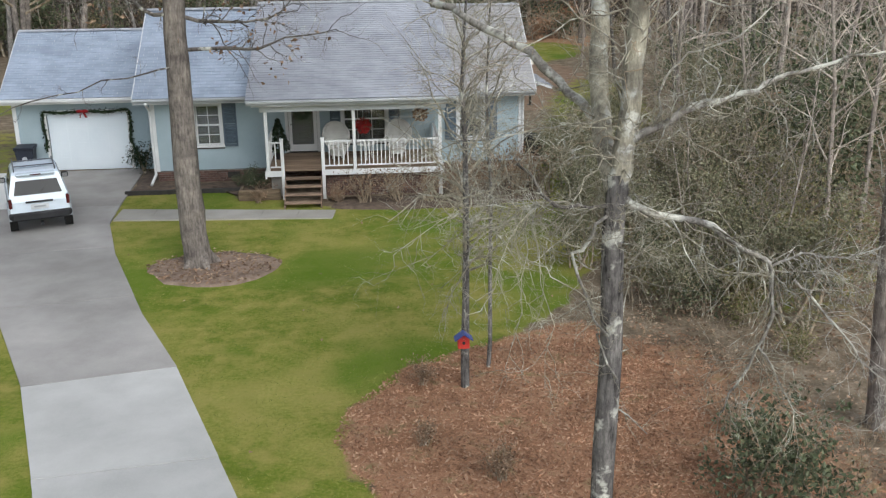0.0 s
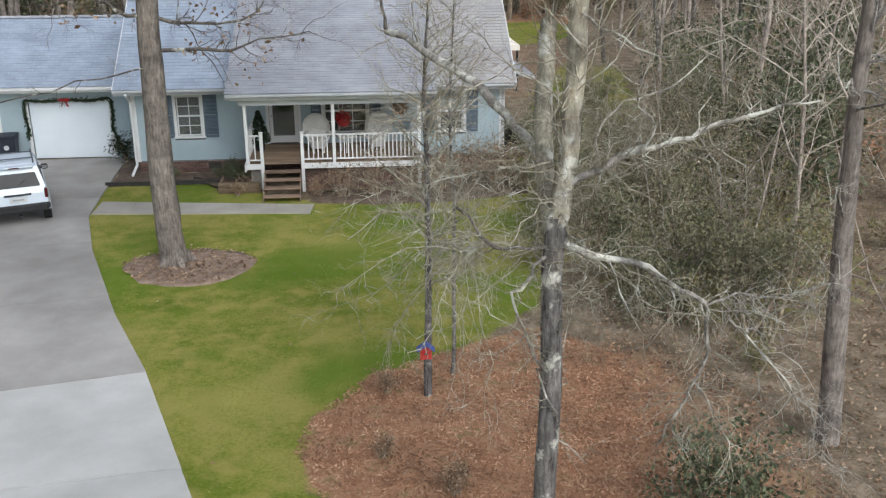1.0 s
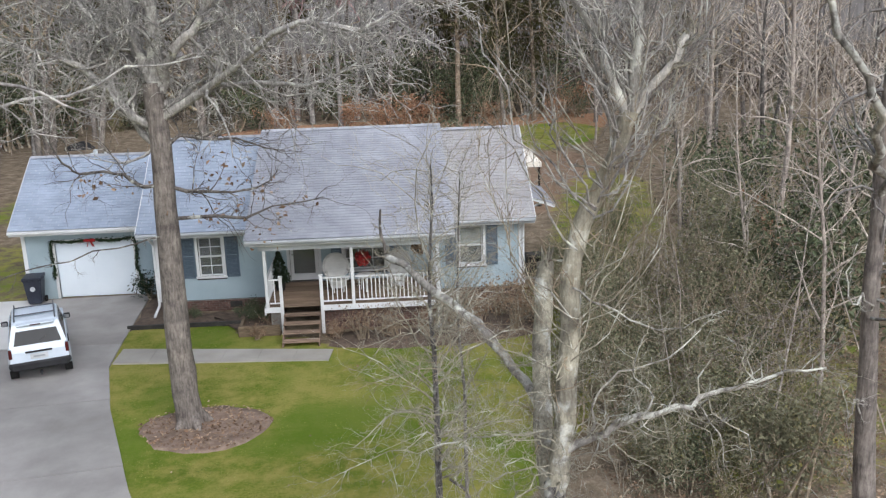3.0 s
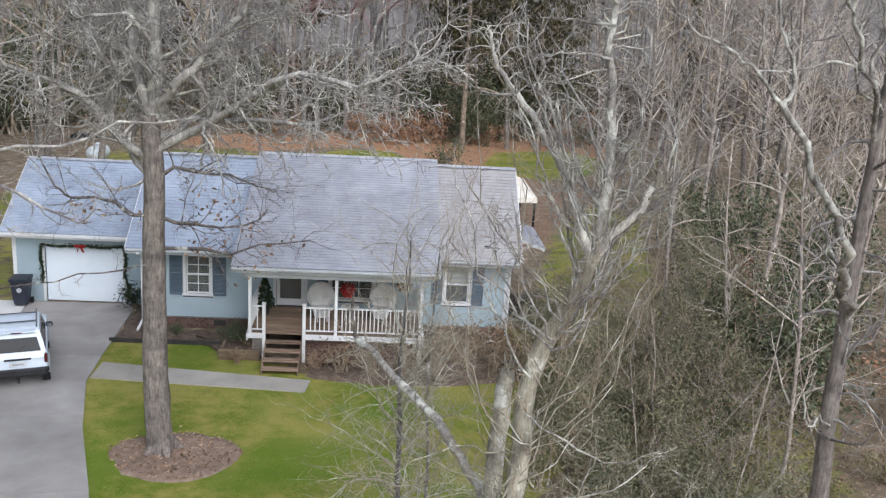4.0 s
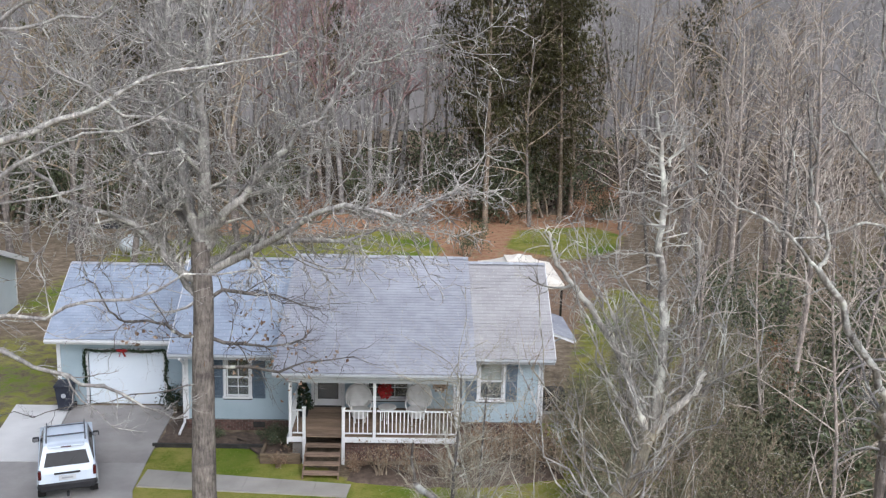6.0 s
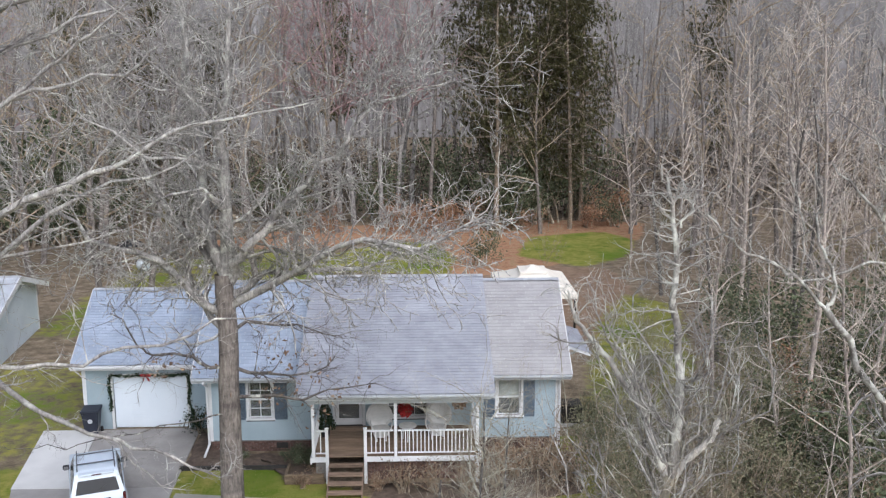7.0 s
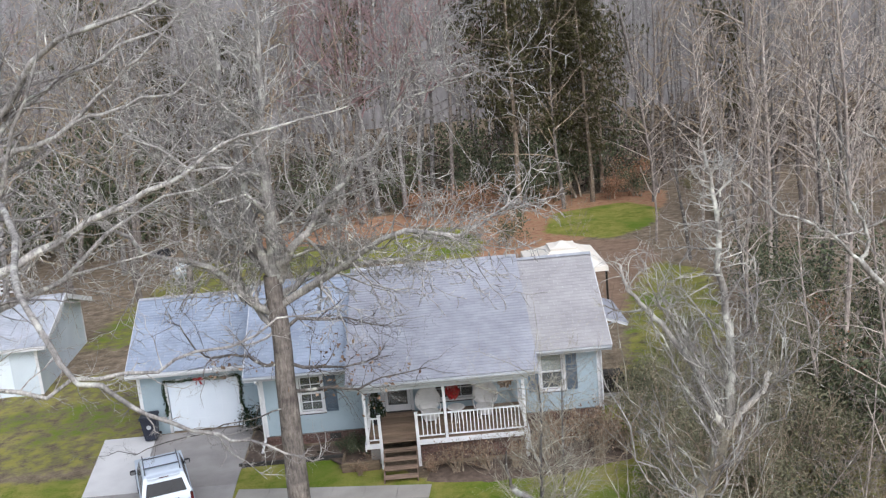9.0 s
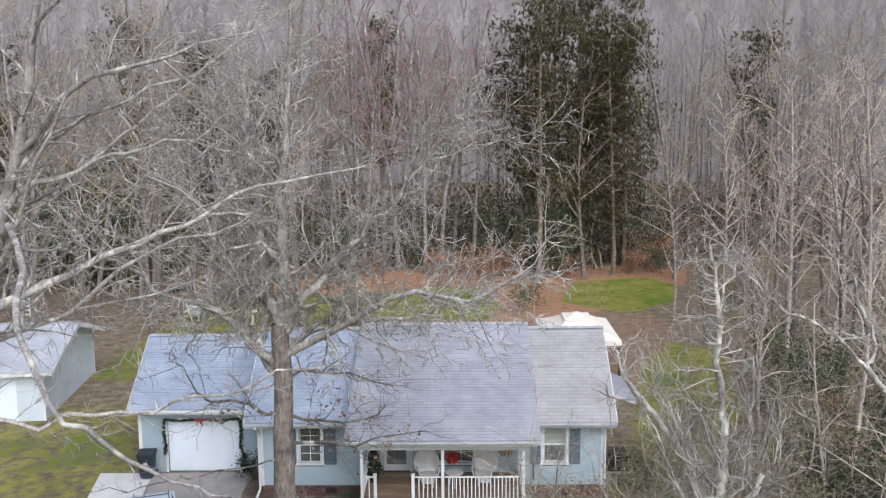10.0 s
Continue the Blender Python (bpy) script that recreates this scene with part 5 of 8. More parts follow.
    for k in range(18):
        a, b = rng.uniform(-1, 1), rng.uniform(-1, 1)
        z0 = rng.uniform(6.4, 8.6)
        x0 = 13.52 + 0.19 * (z0 - 6.4)
        h = rng.uniform(1.4, 2.9)
        limb([P(x0, z0), P(x0 + a * 0.30 * h, z0 + 0.22 * h, b * 0.3), P(x0 + a * 0.52 * h, z0 + 0.62 * h, b * 0.5), P(x0 + a * 0.60 * h, z0 + h, b * 0.6)], 0.012, 0.004, 12, 0.5, 0.12, BARKTAN, BARKPALE, "sprout", "", (0, 4, 3), 0.2, (0.25, 0.7), 0.05, 0.003, 0.18, 4)
    # short tangled sprouts all round the bole
    for k in range(38):
        a, z0, h = rng.uniform(0, 6.28), rng.uniform(3.4, 6.6), rng.uniform(0.5, 1.3)
        u, v, w = math.cos(a), math.sin(a), rng.uniform(-0.35, 0.7)
        limb([P(13.40, z0), P(13.40 + u * 0.35 * h, z0 + 0.15 * h, v * 0.35 * h), P(13.40 + u * 0.75 * h, z0 + w * 0.6 * h, v * 0.7 * h), P(13.40 + u * h, z0 + w * h, v * 0.9 * h)], 0.014, 0.004, 9, 0.42, 0.0, BARKPALE, BARKPALE, "sprout", "", (0, 5, 3), 0.2, (0.4, 1.1), 0.09, 0.0034, 0.3, 4)
    # hooked limb with white lichen, and the broken white stub
    limb([P(14.08, 8.95), P(13.78, 9.72, 0.1), P(13.49, 10.18, 0.1), P(13.26, 10.48, 0.2), P(13.06, 10.72, 0.2), P(13.0, 10.92, 0.2), P(12.96, 11.05, 0.2)], 0.055, 0.016, 16, 0.45, 0.03, BARKWHITE, BARKWHITE, girth=0.78)
    limb([P(13.26, 10.48, 0.2), P(13.08, 10.46, 0.2), P(12.86, 10.52, 0.2), P(12.78, 10.58, 0.2)], 0.02, 0.008, 5, 0.25, 0.03, BARKPALE)
    limb([P(14.12, 9.0), P(14.3, 9.3, -0.1), P(14.46, 9.5, -0.15), P(14.55, 9.72, -0.15)], 0.06, 0.044, 12, 0.55, 0.08, BARKPALE, BARKWHITE, sway=0.05, girth=0.72)
    limb([P(13.85, 8.3), P(13.5, 8.75, 0.2), P(13.2, 9.1, 0.3), P(12.85, 9.6, 0.4)], 0.02, 0.006, 14, 0.6, 0.05, BARKTAN)
    limb([P(13.6, 7.7), P(13.3, 8.2, 0.2), P(13.0, 8.7, 0.2), P(12.7, 9.0, 0.4)], 0.018, 0.006, 14, 0.55, 0.05, BARKTAN)
    limb([P(13.95, 8.5), P(14.4, 8.7, 0.3), P(14.75, 9.3, 0.5), P(15.0, 10.0, 0.7)], 0.028, 0.008, 18, 0.7, 0.07, BARKTAN)
    # the broken white limb that reaches over the lawn
    limb([P(13.40, 5.5, 0.9), P(13.30, 5.72, 1.4), P(12.95, 6.08, 1.9), P(12.52, 6.44, 2.39), P(12.1, 6.63, 2.95), P(11.74, 6.76, 3.45)], 0.085, 0.06, 12, 0.5, 0.0, BARKPALE, BARKLICHEN, sway=0.04, girth=0.75)
    limb([P(11.74, 6.76, 3.45), P(11.68, 7.05, 3.42), P(11.69, 7.42, 3.4)], 0.045, 0.02, 4, 0.3, 0.02, BARKPALE, BARKDARK, "limb", "dark broken limb end")
    # two long limbs on the other side
    limb([P(13.42, 5.42), P(13.61, 5.62), P(14.02, 5.87, -0.1), P(14.62, 6.02, -0.1), P(15.02, 6.24, -0.2), P(15.5, 6.32, -0.2), P(16.05, 6.46, -0.3)], 0.085, 0.014, 34, 0.8, 0.04, BARKPALE, BARKLICHEN, sway=0.08)
    limb([P(13.56, 7.32), P(13.86, 7.15, -0.1), P(14.19, 6.97, -0.1), P(14.46, 6.91, -0.2), P(14.9, 7.05, -0.2)], 0.02, 0.006, 14, 0.5, 0.0)
    limb([P(13.75, 5.72), P(13.79, 6.21, -0.1), P(14.02, 6.45, -0.1), P(14.48, 6.61, -0.2), P(14.8, 6.9, -0.2)], 0.022, 0.007, 16, 0.5, 0.02)
    limb([P(14.2, 5.93, -0.1), P(14.34, 6.2, -0.2), P(14.12, 6.5, -0.2), P(14.2, 6.9, -0.3)], 0.018, 0.006, 12, 0.45, 0.02)
    limb([P(14.8, 6.1, -0.15), P(15.0, 5.8, -0.3), P(15.1, 5.4, -0.3)], 0.012, 0.005, 10, 0.4, -0.06)
    limb([P(13.40, 5.0), P(13.81, 4.76, -0.1), P(14.38, 4.64, -0.2), P(14.77, 4.35, -0.2), P(15.05, 4.2, -0.2), P(15.12, 3.77, -0.2), P(15.0, 3.2, -0.2), P(14.85, 2.7, -0.1), P(14.72, 2.3)], 0.072, 0.012, 44, 0.9, -0.12)
    limb([P(15.0, 3.25, -0.2), P(15.21, 2.97, -0.2), P(15.42, 2.58, -0.2), P(15.6, 2.1, -0.1)], 0.02, 0.005, 26, 0.7, -0.14)
    limb([P(15.06, 4.16, -0.2), P(15.4, 4.3, -0.2), P(15.75, 4.24, -0.2), P(16.2, 4.3, -0.2), P(16.62, 4.45, -0.2)], 0.024, 0.007, 34, 0.8, -0.12, BARKWHITE)
    limb([P(15.35, 4.0, -0.2), P(15.62, 3.72, -0.2), P(16.13, 3.14, -0.2), P(16.6, 2.5, -0.1), P(17.0, 1.8)], 0.022, 0.006, 34, 0.75, -0.12, BARKWHITE)
    # drooping limbs and long hanging twigs over the straw bed
    limb([P(13.34, 4.78), P(13.01, 4.43, -0.1), P(12.97, 4.1, -0.1), P(13.19, 3.6, -0.1), P(13.32, 3.1, -0.1), P(13.48, 2.6, -0.1), P(13.85, 2.15, -0.1)], 0.034, 0.009, 22, 0.6, -0.08, sway=0.13)
    limb([P(13.33, 4.85), P(12.95, 4.9, -0.1), P(12.62, 4.97, -0.1), P(12.47, 5.2, -0.1), P(12.29, 5.37, -0.1)], 0.034, 0.022, 16, 0.7, -0.12, BARKPALE, BARKDARK, "limb", "dark broken side limb")
    for x1, z1, dy, n in ((11.88, 3.83, -0.3, 20), (11.56, 3.63, 0.2, 22), (12.25, 2.8, 0.1, 18), (11.32, 4.13, 0.4, 22), (12.6, 2.9, -0.3, 14), (11.0, 4.4, 0.0, 18)):
        limb([P(12.95, 4.85), P(12.5, 4.9, dy * 0.3), P((12.5 + x1) / 2, (4.9 + z1) / 2 + 0.22, dy * 0.7), P(x1, z1, dy)], 0.013, 0.004, n, 0.75, -0.16, BARKPALE, BARKPALE, "limb", "thin drooping limb", (0, 5, 4), 0.2)
    limb([P(13.3, 5.8), P(12.95, 5.72, 0.1), P(12.58, 5.67, 0.2), P(12.1, 5.56, 0.2), P(11.67, 5.51, 0.3), P(11.2, 5.3, 0.3)], 0.016, 0.005, 30, 0.8, -0.10, BARKPALE, BARKPALE)
    limb([P(13.4, 6.9), P(12.9, 6.75, 0.4), P(12.3, 6.3, 0.6), P(11.6, 6.1, 0.8)], 0.014, 0.005, 22, 0.7, -0.05, BARKTAN, BARKPALE)


def make_forked_tree():
    """The dark furrowed trunk with one pale forked limb."""
    rng = random.Random(9)
    X, Y = 18.85, -20.6
    t = thing("forked_tree", (X, Y, 0), "dark furrowed trunk with a pale forked limb", "tree")

    def P(x, z, y=-20.6):
        return (x - X, y - Y, z)
    o = {}
    along(o, rng, [P(18.9, -0.3), P(18.75, 1.9), P(18.62, 3.8), P(18.52, 5.5), P(18.47, 7.5), P(18.5, 10), P(18.65, 13)], 0.20, 0.05, 12, 26, 1.5, 1, (0, 7, 5), 0.42, 0.2, 0.03, first=0.5, sway=0.014, thin=0.006, cap=0.03)
    part("trunk", clad(tubes(o[0]), BARK), BARK, t)
    part("twig_spray", clad(tubes([q for lv in o if lv for q in o[lv]]), BARKGREY), BARKGREY, t, kind="stuff")
    F = P(16.57, 10.33, -22.0)

    def limb(pts, r0, r1, n, L, twig=BARKMOSS):
        o = {}
        along(o, rng, pts, r0 * 0.85, r1 * 0.85, 7, int(n * 1.3), L, 1, (0, 7, 5), 0.44, 0.28, 0.03, first=0.15, sway=0.06, thin=0.0045, bends=(8, 6, 4, 3, 2))
        b = part("limb", clad(tubes(o[0]), BARKLICHEN), BARKLICHEN, t, "pale lichened limb")
        part("twig_spray", clad(tubes([q for lv in o if lv for q in o[lv]]), twig), twig, b, kind="stuff")

    limb([P(18.47, 7.3), P(18.0, 8.1, -21.4), P(17.52, 8.83, -22.0), P(17.04, 9.59, -22.0), F], 0.075, 0.048, 7, 0.45)
    limb([F, P(16.66, 10.5, -22), P(16.62, 10.8, -22), P(16.49, 11.1, -22), P(16.36, 11.45, -22), P(16.42, 11.75, -22), P(16.3, 12.2, -22)], 0.036, 0.010, 16, 0.5)
    limb([F, P(16.22, 10.68, -22), P(15.95, 10.86, -22), P(15.5, 11.05, -22), P(15.2, 11.3, -22), P(14.95, 11.6, -22)], 0.032, 0.008, 18, 0.5)
    limb([P(16.2, 10.7, -22), P(16.2, 11.1, -22.1), P(16.1, 11.6, -22.1), P(15.95, 12.1, -22.1)], 0.02, 0.007, 14, 0.5)
    limb([P(16.2, 10.7, -22), P(16.7, 10.72, -21.8), P(17.2, 10.85, -21.6), P(17.6, 10.75, -21.4), P(18.45, 10.2, -20.7)], 0.018, 0.022, 12, 0.4)
    limb([P(18.47, 9.8), P(18.0, 10.6, -21.2), P(17.5, 11.2, -21.6), P(17.25, 11.5, -21.8), P(16.85, 11.85, -22), P(16.5, 12.2, -22)], 0.05, 0.010, 18, 0.6)
    limb([P(17.3, 11.45, -21.8), P(17.25, 11.8, -21.9), P(17.1, 12.2, -22), P(16.95, 12.7, -22.1)], 0.028, 0.009, 14, 0.5)
    limb([P(17.9, 10.7, -21.3), P(17.85, 11.3, -21.5), P(17.6, 11.8, -21.6), P(17.5, 12.5, -21.7)], 0.03, 0.009, 14, 0.55)
    limb([P(18.5, 11.0), P(17.9, 11.9, -21), P(17.5, 12.8, -21.3), P(17.2, 13.6, -21.5)], 0.045, 0.012, 16, 0.8)
    limb([P(18.5, 5.6), P(18.1, 6.1, -21.1), P(17.85, 6.0, -21.3), P(17.7, 6.5, -21.4), P(17.75, 6.9, -21.5)], 0.022, 0.007, 8, 0.35, BARKWHITE)
    limb([P(18.6, 3.9), P(18.25, 4.5, -21), P(18.0, 4.35, -21.2), P(17.8, 4.9, -21.3)], 0.018, 0.006, 8, 0.35, BARKWHITE)


def make_roadside_tree():
    """The tree left of the driveway whose boughs cross in front of the garage roof."""
    rng = random.Random(77)
    X, Y = -0.6, -17.3
    t = thing("roadside_tree", (X, Y, 0), "leaning bare tree beside the driveway with long pale boughs", "tree")

    def P(x, z, y=-17.5):
        return (x - X, y - Y, z)
    o = {}
    along(o, rng, [P(-0.6, -0.3), P(-0.2, 3), P(0.6, 6), P(1.6, 8.6), P(2.6, 10.8), P(3.4, 13.2), P(4.0, 16)], 0.24, 0.06, 10, 30, 2.0, 1, (0, 7, 6), 0.42, 0.12, 0.03, first=0.5, sway=0.02)
    part("trunk", clad(tubes(o[0]), BARKGREY), BARKGREY, t)
    part("twig_spray", clad(tubes([q for lv in o if lv for q in o[lv]]), BARKGREY), BARKGREY, t, kind="stuff")
    def bough(pts, r0, r1, n, L):
        o = {}
        along(o, rng, pts, r0 * 1.1, r1 * 0.55, 7, int(n * 1.5), L * 1.05, 1, (0, 7, 5), 0.46, 0.2, 0.02, first=0.1, sway=0.06, thin=0.008)
        b = part("bough", clad(tubes(o[0]), BARKMOSS), BARKMOSS, t, "long pale bough")
        part("twig_spray", clad(tubes([q for lv in o if lv for q in o[lv]]), BARKMOSS), BARKMOSS, b, kind="stuff")

    bough([P(2.2, 9.9), P(3.4, 10.5), P(4.36, 10.95), P(5.85, 11.6), P(6.85, 12.05), P(8.2, 12.5), P(9.7, 12.8)], 0.085, 0.02, 22, 1.3)
    bough([P(3.0, 12.0), P(3.6, 12.5), P(4.7, 12.9), P(5.7, 13.1), P(6.8, 13.4), P(7.2, 13.9)], 0.06, 0.015, 16, 1.1)
    bough([P(4.7, 12.9), P(5.5, 13.5), P(6.3, 14.1), P(6.9, 14.6)], 0.04, 0.012, 10, 0.9)
    bough([P(1.2, 7.6), P(2.0, 8.35, -18.0), P(3.4, 8.42, -18.5), P(4.8, 8.52, -18.5), P(6.2, 8.71, -18.4), P(7.6, 8.98, -18.3), P(8.9, 9.3, -18.2), P(9.5, 9.2, -18.2)], 0.052, 0.011, 20, 1.0)
    bough([P(2.9, 11.6), P(4.6, 11.8, -20.4), P(5.9, 11.2, -23.2), P(6.7, 10.6, -24.3), P(7.2, 10.2, -24.3), P(7.8, 9.83, -24.3), P(8.4, 9.52, -24.2), P(9.0, 9.29, -24.2), P(9.4, 9.15, -24.1)], 0.05, 0.010, 20, 0.42)
    bough([P(8.2, 9.62, -24.2), P(8.4, 9.35, -24.2), P(8.75, 9.0, -24.2)], 0.012, 0.005, 5, 0.25)
    bough([P(2.4, 10.4), P(3.4, 11.6, -18), P(4.4, 13.4, -18.4), P(5.0, 15.2, -18.6)], 0.06, 0.015, 16, 1.4)
    bough([P(2.0, 9.6), P(3.6, 9.9, -16.4), P(5.0, 11.0, -15.8), P(6.8, 11.5, -15.4), P(8.3, 12.6, -15)], 0.055, 0.012, 18, 1.3)
    bough([P(3.2, 12.6), P(4.4, 13.7, -16.8), P(6.2, 14.4, -16.4), P(8.0, 15.6, -16.2)], 0.055, 0.012, 16, 1.3)
    bough([P(1.7, 8.8), P(2.6, 9.6, -16.5), P(4.2, 9.9, -15.6), P(6.0, 10.4, -15)], 0.05, 0.012, 14, 1.2)
    bough([P(2.9, 11.6), P(2.2, 12.6, -16.6), P(1.9, 14.0, -16), P(2.3, 15.6, -15.6)], 0.07, 0.015, 16, 1.3)
    bough([P(2.4, 10.4), P(1.2, 11.2, -16.8), P(0.4, 12.6, -16.2), P(0.6, 14.2, -16)], 0.065, 0.015, 16, 1.3)
    bough([P(3.3, 13.0), P(5.0, 14.3, -18.2), P(6.6, 14.6, -18.8), P(8.3, 15.2, -19)], 0.06, 0.014, 16, 1.2)
    bough([P(1.2, 7.8), P(0.2, 8.6, -16), P(-0.6, 10.0, -15), P(-1.4, 11.0, -14.4)], 0.06, 0.014, 14, 1.2)


make_yard_tree()
make_broken_tree()
make_forked_tree()
make_roadside_tree()


def make_birdhouse_tree():
    rng = random.Random(12)
    for x, y, hgt, r, n in ((12.43, -18.38, 7.6, 0.08, 96), (12.95, -17.6, 7.3, 0.045, 80)):
        o = {}
        along(o, rng, [(0, 0, -0.2), (0.03, 0.02, hgt * 0.35), (-0.05, 0, hgt * 0.7), (0.05, 0.05, hgt)], r, 0.010, 8, n, 1.65, 1, (0, 9, 7), 0.46, 0.22, 0.05, first=0.28, spread=(0.5, 1.2), sway=0.02, thin=0.0045)
        tree_from("young_tree", o, (x, y, 0), BARKMOTTLE, BARKPALE, "slim dark-barked young tree in the pine straw", "young trees in the straw bed")
    b = thing("birdhouse", (12.38, -18.53, 0.84), "small red birdhouse with a blue roof fixed to a young tree", "birdhouse")
    part("body", boxes((-0.10, 0.10, -0.08, 0.06, 0, 0.19), bevel=0.004), REDPAINT, b)
    bm = bmesh.new()
    for s in (-1, 1):
        slab_between(((s * 0.16, -0.12, 0.17), (s * 0.16, 0.09, 0.17), (0, 0.09, 0.29), (0, -0.12, 0.29)), 0.018, bm)
    part("roof", bm, BLUEPAINT, b, "blue gabled roof")
    part("gable", prism([(-0.1, 0), (0.1, 0), (0, 0.085)], -0.06, 0.06), REDPAINT, b).matrix_basis = pose(0, -0.01, 0.19, 90)
    part("entrance", cyl(bmesh.new(), (0, -0.088, 0.11), (0, -0.075, 0.11), 0.028), BLACKPLASTIC, b)
    part("bracket", boxes((-0.02, 0.02, 0.06, 0.10, 0.02, 0.17)), TIMBER, b)


make_birdhouse_tree()


def clear_of(x, y):
    """True where wild growth may stand: off the lawns, the drive and the buildings."""
    P = np.array([[x]]), np.array([[y]])
    for poly in (LAWN_FRONT, LAWN_LEFT, LAWN_NEAR, LAWN_BACK, LAWN_BACK_R, LAWN_SIDE, BARE_BACK):
        if inside(poly, *P)[0, 0]:
            return False
    if -3.5 < x < 18.8 and -7.5 < y < 12 or -19 < x < -4 and 4 < y < 15.5:
        return False
    return not (y < -13 and x < 12.5)


def top_limit(x, y):
    """Height at which the woods end against the sky, as the ground falls away to the east."""
    d, az = math.hypot(x - 11.5, y + 33.7), math.degrees(math.atan2(x - 11.5, y + 33.7))
    el = 8.5 if az < 21.5 else max(6.4, 8.5 - 0.7 * (az - 21.5))
    return 13.5 + d * math.tan(radians(el))


SIDE_BUSHES = ((17.6, -4.6, 0.42, 1), (18.2, -6.6, 0.5, 0), (17.4, -7.6, 0.4, 2), (18.8, -3.2, 0.5, 1), (18.9, -8.8, 0.55, 0), (19.6, -1.0, 0.55, 1), (17.8, -10.0, 0.45, 1), (19.4, -5.0, 0.6, 0), (18.4, -12.0, 0.5, 1), (19.6, 1.6, 0.5, 0), (20.6, 4.0, 0.55, 1), (21.6, 7.0, 0.6, 0), (22.6, 10.4, 0.6, 1), (20.0, -2.8, 0.55, 0), (21.0, 0.8, 0.6, 1))


SAGE_BUSHES = ((17.5, -4.6, 0.85), (17.6, -2.0, 0.75), (17.0, -7.4, 0.85), (18.4, -6.2, 0.95), (16.5, -10.2, 0.75), (17.6, -9.2, 0.9), (16.0, -12.4, 0.65), (18.6, -3.4, 0.9), (17.2, -12.0, 0.85), (22.0, -5.5, 1.2), (21.4, -8.4, 1.1), (23.4, -2.4, 1.2), (24.4, 2.0, 1.1), (19.4, -16.6, 0.95), (17.4, -15.2, 0.7), (19.0, -14.0, 0.85), (20.0, -10.6, 0.9), (18.6, -9.9, 0.7), (21.0, -7.2, 0.95), (23.2, -4.6, 1.1), (19.4, -3.8, 0.7), (24.6, -7.4, 1.2), (20.8, 2.6, 0.8))


